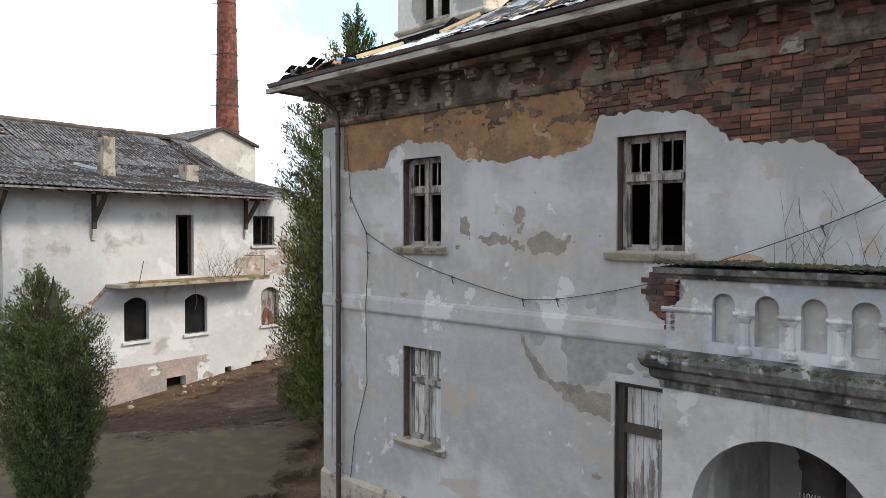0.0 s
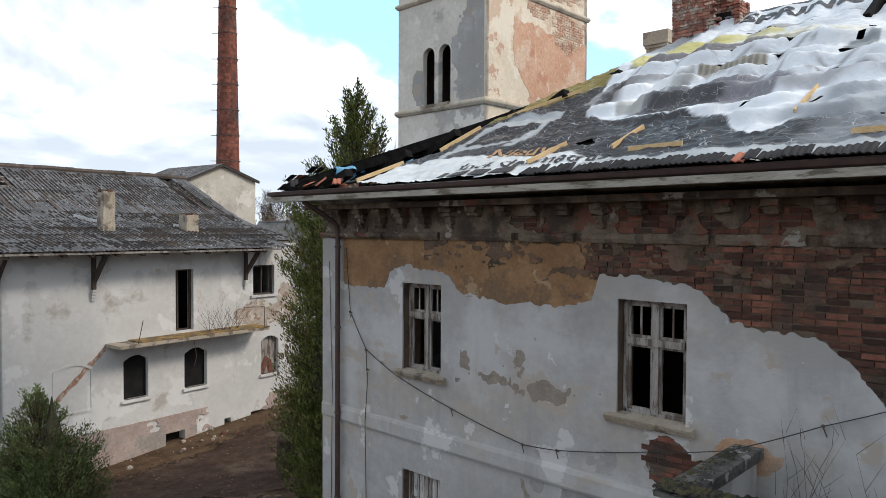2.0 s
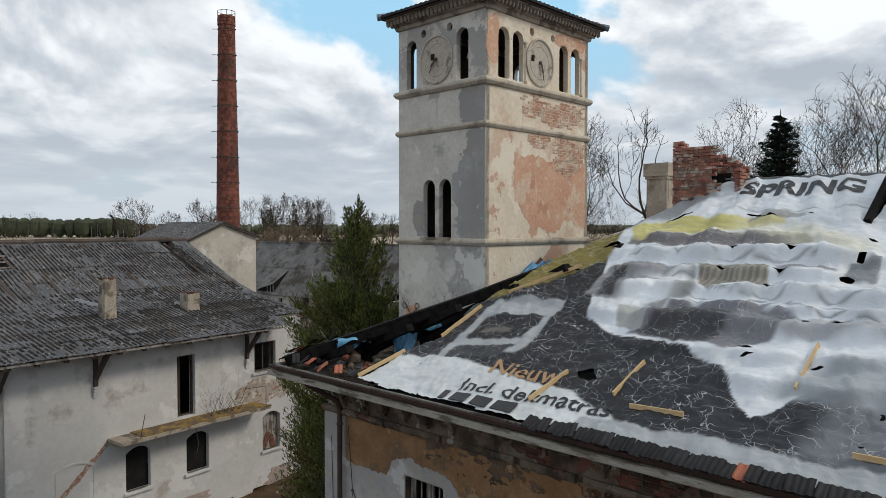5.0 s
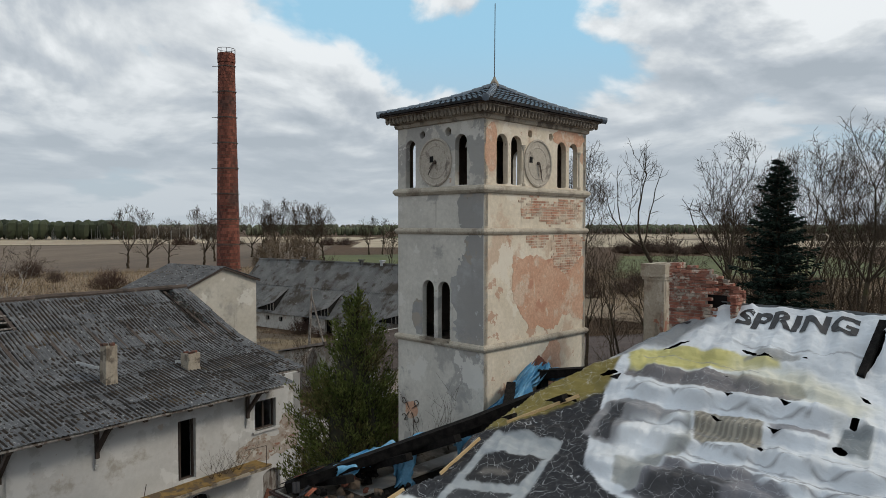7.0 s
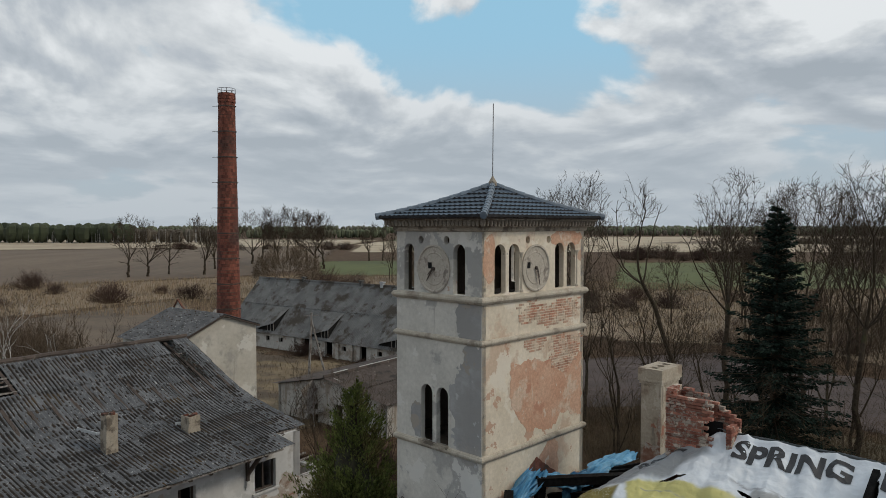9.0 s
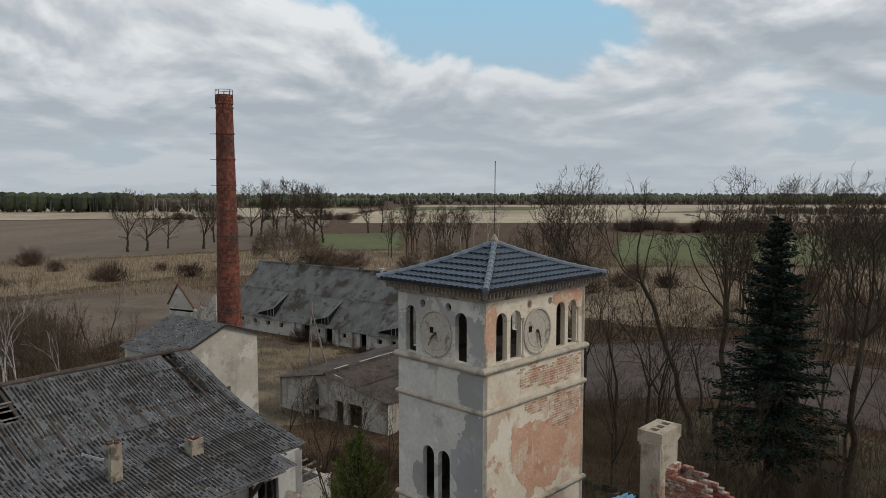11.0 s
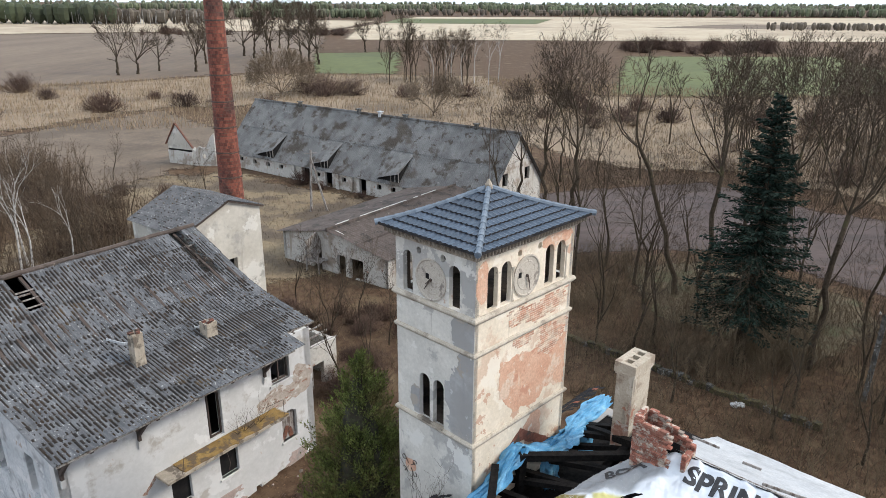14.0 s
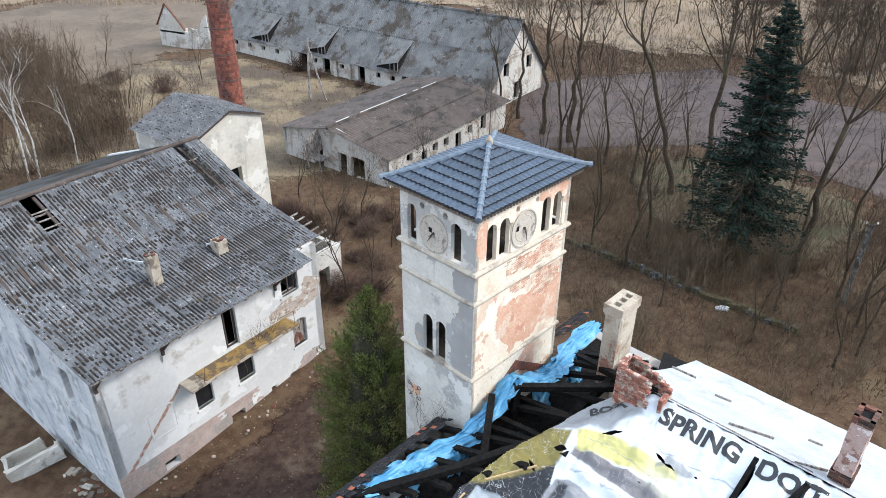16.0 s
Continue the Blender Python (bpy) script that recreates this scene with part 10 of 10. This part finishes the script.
def plume_conifer(name, x, y, z0, h, outline, mat, seed, plumes, sprays, size, label, tops=((0, 0, 1.0),), ragged=(0.72, 1.10)):
    """Scale-leaved conifer: many rising plumes of small sprays, so that it is lumpy and feathered at the rim."""
    rng = random.Random(seed)
    t = thing(name, pose(x, y, z0), label, "tree")
    prof = lambda s: float(np.interp(s, [o[0] for o in outline], [o[1] for o in outline]))
    for dx, dy, f in tops:
        bm = bmesh.new(); bar(bm, (dx * 0.1, dy * 0.1, -0.3), (dx, dy, h * f * 0.95), 0.055 * h ** 0.7, sides=7, w2=0.02); part("trunk", bm, "bark", t)
    pts, twigs = [], Limbs()
    wide = max(o[1] for o in outline)
    k = 0
    while k < plumes:
        s = rng.random()
        if rng.random() > (prof(s) / wide) ** 0.8 + 0.25:
            continue
        dx, dy, f = rng.choice(tops)
        a = rng.uniform(0, 6.283)
        reach = prof(s) * rng.uniform(*ragged)
        if s * h > f * h * 0.9 and f < 1:
            continue
        foot = Vector((dx * s * 0.7, dy * s * 0.7, h * max(0.0, s - 0.10 - 0.03 * rng.random())))
        tip = Vector((dx * s + math.cos(a) * reach, dy * s + math.sin(a) * reach, min(h * s + 0.05 * h * rng.random(), h * f * 1.0 + 0.1)))
        fat = 0.055 * h ** 0.5 * (0.5 + 0.5 * prof(s) / wide)
        for i in range(sprays):
            u = 0.38 + 0.62 * rng.random() ** 0.75
            q = foot.lerp(tip, u) + Vector((rng.gauss(0, 1), rng.gauss(0, 1), rng.gauss(0, 1.2))) * fat * (1.25 - 0.85 * u)
            d = Vector((math.cos(a) * 0.5, math.sin(a) * 0.5, 0.9)) + Vector((rng.uniform(-.7, .7), rng.uniform(-.7, .7), rng.uniform(-.5, .5)))
            pts.append((q, d))
        twigs.add(foot, foot.lerp(tip, 0.9), 0.016, 0.005, 3)
        k += 1
    part("crown", foliage(pts, size, rng, mat, slim=(0.11, 0.22)), None, t)
    part("limb", pydata("limb", twigs.v, twigs.f, "bark"), None, t)
    # Added closed shell within the sprays; its dark colour stands for inner shade.
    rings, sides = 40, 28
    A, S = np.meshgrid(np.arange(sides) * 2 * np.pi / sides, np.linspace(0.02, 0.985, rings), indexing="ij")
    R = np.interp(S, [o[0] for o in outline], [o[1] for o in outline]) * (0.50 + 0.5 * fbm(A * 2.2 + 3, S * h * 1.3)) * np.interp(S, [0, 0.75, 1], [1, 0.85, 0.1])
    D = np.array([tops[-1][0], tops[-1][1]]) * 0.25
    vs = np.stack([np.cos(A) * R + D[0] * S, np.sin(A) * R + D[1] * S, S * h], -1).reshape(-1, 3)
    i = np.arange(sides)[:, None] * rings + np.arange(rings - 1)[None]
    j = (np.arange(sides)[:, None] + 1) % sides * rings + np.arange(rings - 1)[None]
    part("inner_foliage", pydata("inner_foliage", vs, np.stack([i, j, j + 1, i + 1], -1).reshape(-1, 4), "inner_foliage", smooth=True), None, t, "dark brown-green shell standing for the shade inside the crown")


def spruce(x, y, h, radius, seed):
    """Whorls of drooping boughs with hanging sprays, open between the tiers."""
    rng = random.Random(seed)
    t = thing("spruce", pose(x, y, 0), "tall dark green spruce with ragged branches", "tree")
    bm = bmesh.new(); bar(bm, (0, 0, -0.3), (0, 0, h), 0.55, sides=8, w2=0.03); part("trunk", bm, "bark", t)
    pts, boughs = [], Limbs()
    tiers = 38
    for k in range(tiers):
        s = (k / tiers) ** 0.92
        for b in range(8 if s < 0.75 else 6):
            z = h * (0.20 + 0.79 * s) + rng.uniform(-0.4, 0.4) * (1 - 0.8 * s)
            L = radius * 1.06 * (1 - s) ** 0.90 * rng.uniform(0.42, 1.22) * (0.80 + 0.20 * min(1, 6 * s)) + 0.18
            a = b * 0.898 + k * 1.7 + rng.uniform(-0.35, 0.35)
            c, sn = math.cos(a), math.sin(a)
            rise = 0.25 * s
            height = lambda u: (rise - 0.30 * (1 - s)) * u * L * 1.1 + 0.16 * u * u * L
            boughs.add(Vector((0, 0, z)), Vector((c * L * 0.9, sn * L * 0.9, z + height(0.9))), 0.05, 0.015, 3)
            n = int(18 + L * 40)
            for i in range(n):
                u = (i + rng.random()) / n
                off = rng.uniform(-1, 1) * 0.25 * L * (1.1 - 0.75 * u) * (0.3 + u)
                hang = -abs(rng.gauss(0, 0.16)) * (0.6 + 0.5 * abs(off))
                sign = 1 if off > 0 else -1
                pts.append(((c * L * u - sn * off, sn * L * u + c * off, z + height(u) + hang), (c + -sn * sign * 0.6 + rng.uniform(-.3, .3), sn + c * sign * 0.6 + rng.uniform(-.3, .3), rng.uniform(-0.55, 0.15))))
    part("crown", foliage(pts, 0.25, rng, "spruce", slim=(0.16, 0.34)), None, t)
    part("bough", pydata("bough", boughs.v, boughs.f, "bark"), None, t)


def far_woods():
    """Belts of trees along the horizon: round-headed, with bare stems below."""
    rng = random.Random(9)
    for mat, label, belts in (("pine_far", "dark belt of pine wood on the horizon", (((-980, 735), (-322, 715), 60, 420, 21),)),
                              # These farther belts take the pine colour paled for haze.
                              ("pine_sunlit", "belt of pine wood on the horizon, its colour paled for haze", (((-760, 1500), (900, 1520), 200, 620, 17), ((200, 1260), (1400, 1060), 90, 330, 15), ((-2600, 2150), (2600, 2150), 200, 620, 20), ((-330, 980), (-80, 1010), 30, 90, 13))),
                              ("wood_far", "pale bare belt of wood on the horizon", (((-335, 745), (-215, 740), 20, 70, 15), ((-200, 1200), (900, 1240), 40, 260, 11), ((300, 640), (900, 600), 40, 320, 7)))):
        vs, fs = [], []
        for (ax, ay), (bx, by), deep, n, h in belts:
            for i in range(n):
                u = rng.random()
                x, y = ax + (bx - ax) * u + rng.uniform(-8, 8), ay + (by - ay) * u + rng.uniform(0, deep)
                hh, r = h * rng.uniform(0.86, 1.04), h * rng.uniform(0.20, 0.32)
                b, k = len(vs), 6
                o = rng.uniform(0, 1)
                for z, f in ((hh * 0.22, 0.7), (hh * 0.5, 1.0), (hh * 0.8, 0.92), (hh * 0.94, 0.55)):
                    vs += [(x + r * f * rng.uniform(0.75, 1.2) * math.cos(6.283 * (j + o) / k), y + r * f * math.sin(6.283 * (j + o) / k), z + rng.uniform(-.04, .04) * hh) for j in range(k)]
                vs.append((x, y, hh)); vs.append((x, y, 0))
                for q in (0, 1, 2):
                    fs += [(b + q * k + j, b + q * k + (j + 1) % k, b + (q + 1) * k + (j + 1) % k, b + (q + 1) * k + j) for j in range(k)]
                fs += [(b + 3 * k + j, b + 3 * k + (j + 1) % k, b + 4 * k) for j in range(k)] + [(b + (j + 1) % k, b + j, b + 4 * k + 1) for j in range(k)]
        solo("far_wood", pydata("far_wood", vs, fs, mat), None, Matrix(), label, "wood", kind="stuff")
    # pale stems along the edge of the dark wood
    vs, fs = [], []
    for i in range(260):
        u = rng.random()
        x, y, r, hh = -760 + 545 * u, 728 + 8 * rng.random(), rng.uniform(0.18, 0.38), rng.uniform(8, 15)
        b = len(vs)
        vs += [(x - r, y, 0), (x + r, y, 0), (x + 0.4 * r, y + 0.3, hh), (x - 0.4 * r, y + 0.3, hh)]
        fs.append((b, b + 1, b + 2, b + 3))
    solo("birch_stems", pydata("birch_stems", vs, fs, "birch"), None, Matrix(), "pale birch stems along the edge of the far wood", "trees", kind="stuff")


def blades(name, area, n, h, r, mat, label, category, seed, lean=0.35, base=None):
    """Thin standing stalks over an area, as one object."""
    rng = random.Random(seed)
    vs, fs = [], []
    for i in range(n):
        x, y = area(rng)
        z = float(ground_height(np.array(x), np.array(y))) if base is None else base
        hh = h * rng.uniform(0.4, 1.2)
        dx, dy = rng.uniform(-lean, lean) * hh, rng.uniform(-lean, lean) * hh
        a = rng.uniform(0, 3.14)
        b = len(vs)
        cx, cy = math.cos(a) * r, math.sin(a) * r
        vs += [(x - cx, y - cy, z), (x + cx, y + cy, z), (x + dx, y + dy, z + hh)]
        fs.append((b, b + 1, b + 2))
    solo(name, pydata(name, vs, fs, mat), None, Matrix(), label, category, kind="stuff")


def reed_spot(r):
    """A place in the reed beds."""
    while True:
        x, y = r.uniform(-170, 130), r.uniform(100, 246)
        left = -150 < x < -40 and 135 + 0.15 * (x + 84) < y < 248 + 0.5 * (x + 50)
        mid = -40 < x < 130 and 178 - 0.75 * max(0, min(x + 40, 50)) < y < 246 - 0.5 * max(x, 0)
        right = 32 < x < 130 and 104 - 0.2 * (x - 32) < y < 186
        if left or mid or right:
            return x, y


def leaves(name, area, n, size, label, seed):
    """Dead leaves lying about."""
    rng = random.Random(seed)
    vs, fs = [], []
    for i in range(n):
        x, y = area(rng)
        z = float(ground_height(np.array(x), np.array(y))) + 0.15 * rng.random() ** 4 + 0.02
        a, s = rng.uniform(0, 6.28), size * rng.uniform(0.5, 1.4)
        c, d = math.cos(a) * s, math.sin(a) * s
        b = len(vs)
        vs += [(x - c, y - d, z), (x + d, y - c, z + s * rng.uniform(-.2, .5)), (x + c, y + d, z + s * rng.uniform(0, .5)), (x - d, y + c, z)]
        fs.append((b, b + 1, b + 2, b + 3))
    solo(name, pydata(name, vs, fs, "leaf"), None, Matrix(), label, "leaves", kind="stuff")




def wood_spot(r):
    """A place under the trees, off the track."""
    while True:
        x, y = r.uniform(9, 75), r.uniform(30, 110)
        if not (y > 67 - max(0, x - 34) * 1.6 and y < 92 + (0 if x < 40 else -1.1 * (x - 40)) and x < 78):
            return x, y


plant_trees()
plant_bushes()
willow(-41, 189, 13.0, 9.0, 3, "round-headed golden-brown willow without leaves behind the barn", 11, 0.05)
willow(-0.5, 157, 10.5, 7.0, 5, "bare pale-stemmed willow spreading from a low stool", 9, 0.03)
blades("lawn_grass", lambda r: (r.uniform(-14, -3.2), r.uniform(8, 21)), 16000, 0.10, 0.006, "grass", "short thin grass in the yard", "grass", 8, 0.8)
leaves("dead_leaves", lambda r: (r.uniform(-18, 4), r.uniform(14, 50)), 22000, 0.04, "dead brown leaves strewn over the yard", 4)
leaves("dead_leaves", lambda r: (r.uniform(8, 46), r.uniform(28, 66)), 26000, 0.055, "dead brown leaves under the trees", 5)
plume_conifer("juniper", -7.66, 13.78, -0.08, 5.15, [(0, 0.45), (0.23, 0.72), (0.45, 0.97), (0.62, 1.02), (0.75, 0.86), (0.88, 0.54), (0.95, 0.30), (1, 0.05)], "cypress", 3, 820, 95, 0.062, "bushy dark green juniper growing in the yard", ((-0.30, 0, 1.0), (0.20, 0.05, 0.91)), ragged=(0.82, 1.03))
plume_conifer("thuja", -2.66, 22.38, -0.1, 12.9, [(0, 2.3), (0.2, 2.6), (0.33, 2.5), (0.47, 2.25), (0.58, 2.05), (0.7, 1.70), (0.81, 1.25), (0.9, 0.75), (0.96, 0.35), (1, 0.08)], "thuja", 6, 820, 100, 0.125, "tall shaggy olive-green thuja beside the tower", ((0, 0, 1.0), (0, 0, 1.0), (-0.42, 0.1, 0.945), (-0.75, 0.3, 0.85)))
spruce(21.6, 44.4, 19.5, 4.0, 12)
far_woods()
blades("reeds", reed_spot, 42000, 1.5, 0.07, "reed", "dry yellow reed stalks", "reeds", 1)
blades("undergrowth", wood_spot, 52000, 0.9, 0.016, "twig", "dead brown undergrowth under the trees", "undergrowth", 2, 0.8)
blades("dead_grass", lambda r: (r.uniform(-48, 2), r.uniform(38, 100)), 16000, 0.55, 0.03, "dry_grass", "tufts of dead grass in the yard", "grass", 3, 0.7)

# ---- single bricks of the bare facade ----
def facade_bricks():
    rnd = random.Random(61)
    wall = next(o for o in house.children if o.name.startswith("wall_front"))
    L, Hh = 0.25, 0.074
    lib = {}
    for kind, l in (("stretcher", L), ("header", 0.12)):
        for k in range(3):
            bm = bmesh.new()
            v = box(bm, 0.004, l - 0.006, 0, 0.05, 0.004, Hh - 0.005)
            for q in v:
                q.co += Vector((rnd.uniform(-1, 1) * 0.004, 0, rnd.uniform(-1, 1) * 0.003))
            lib[kind, k] = mesh_of("brick", bm, "brick")
    rest_v, rest_f = [], []
    count = 0
    course = 0
    z = 6.2
    while z < 8.08:
        x = 3.0 + (0.0, 0.125)[course % 2]
        while x < 11.4:
            kind = "header" if rnd.random() < 0.22 else "stretcher"
            l = L if kind == "stretcher" else 0.12
            cx, cz = np.array(x + l / 2), np.array(z + Hh / 2)
            bare = float(plaster_edge(cx)) - 0.05 < z and float(openings(cx, cz)) > 0.02 and float(ochre_mask(cx, cz)) < 0.03
            if bare and rnd.random() > 0.02:
                y = 0.012 + rnd.uniform(-0.012, 0.016)
                if count < 300 and x > 6.6:
                    part("brick", lib[kind, rnd.randrange(3)], None, wall, "", pose(x, y, z, 0, 0, rnd.uniform(-0.6, 0.6)))
                    count += 1
                else:
                    b = len(rest_v)
                    for zz in (z + 0.004, z + Hh - 0.005):
                        rest_v += [(x + 0.004, y, zz), (x + l - 0.006, y, zz), (x + l - 0.006, y + 0.04, zz), (x + 0.004, y + 0.04, zz)]
                    rest_f += [(b, b + 1, b + 5, b + 4), (b + 1, b + 2, b + 6, b + 5), (b + 4, b + 5, b + 6, b + 7), (b + 3, b, b + 4, b + 7), (b + 1, b, b + 3, b + 2)]
            x += l
        z += Hh + 0.012
        course += 1
    z = 8.25
    while z < 8.8:
        x = 3.2
        while x < 11.4:
            l = rnd.choice((0.25, 0.25, 0.12))
            b = len(rest_v)
            y = 0.018 + rnd.uniform(-0.008, 0.01)
            for zz in (z + 0.004, z + Hh - 0.005):
                rest_v += [(x + 0.004, y, zz), (x + l - 0.006, y, zz), (x + l - 0.006, y + 0.03, zz), (x + 0.004, y + 0.03, zz)]
            rest_f += [(b, b + 1, b + 5, b + 4), (b + 1, b + 2, b + 6, b + 5), (b + 4, b + 5, b + 6, b + 7), (b + 3, b, b + 4, b + 7), (b + 1, b, b + 3, b + 2)]
            x += l
        z += Hh + 0.012
    ob = part("bricks", pydata("bricks", rest_v, rest_f, "brick_joined"), None, wall)
    tagged(ob, kind="stuff")


facade_bricks()


def tower_bricks():
    """Bare brick patches on the sunlit tower face."""
    rnd = random.Random(62)
    wall = [o for o in tower.children if o.name.startswith("wall")][1]
    vs, fs = [], []
    z = 13.3
    course = 0
    while z < 15.78:
        x = 1.25 + 0.125 * (course % 2)
        while x < 4.85:
            l = rnd.choice((0.25, 0.25, 0.25, 0.12))
            f = float(tower_brick_area(np.array(x + l / 2), np.array(z + 0.03)))
            if f > rnd.uniform(-0.05, 0.12) and not 14.6 < z < 14.86:
                b = len(vs)
                y = -0.012 + rnd.uniform(-0.004, 0.004)
                for zz in (z + 0.005, z + 0.06):
                    vs += [(x + 0.005, y, zz), (x + l - 0.006, y, zz), (x + l - 0.006, 0.01, zz), (x + 0.005, 0.01, zz)]
                fs += [(b, b + 1, b + 5, b + 4), (b + 1, b + 2, b + 6, b + 5), (b + 4, b + 5, b + 6, b + 7), (b + 3, b, b + 4, b + 7), (b + 1, b, b + 3, b + 2)]
            x += l
        z += 0.075
        course += 1
    tagged(part("bricks", pydata("bricks", vs, fs, "brick_pale"), None, wall), kind="stuff")


M["brick_pale"] = material("limewashed_brick", (0.42, 0.205, 0.13), (0.50, 0.30, 0.21), 5, (0.56, 0.46, 0.36), 2.4, (0.45, 0.58), bump=0.3, bscale=30, island=0.2)
tower_bricks()
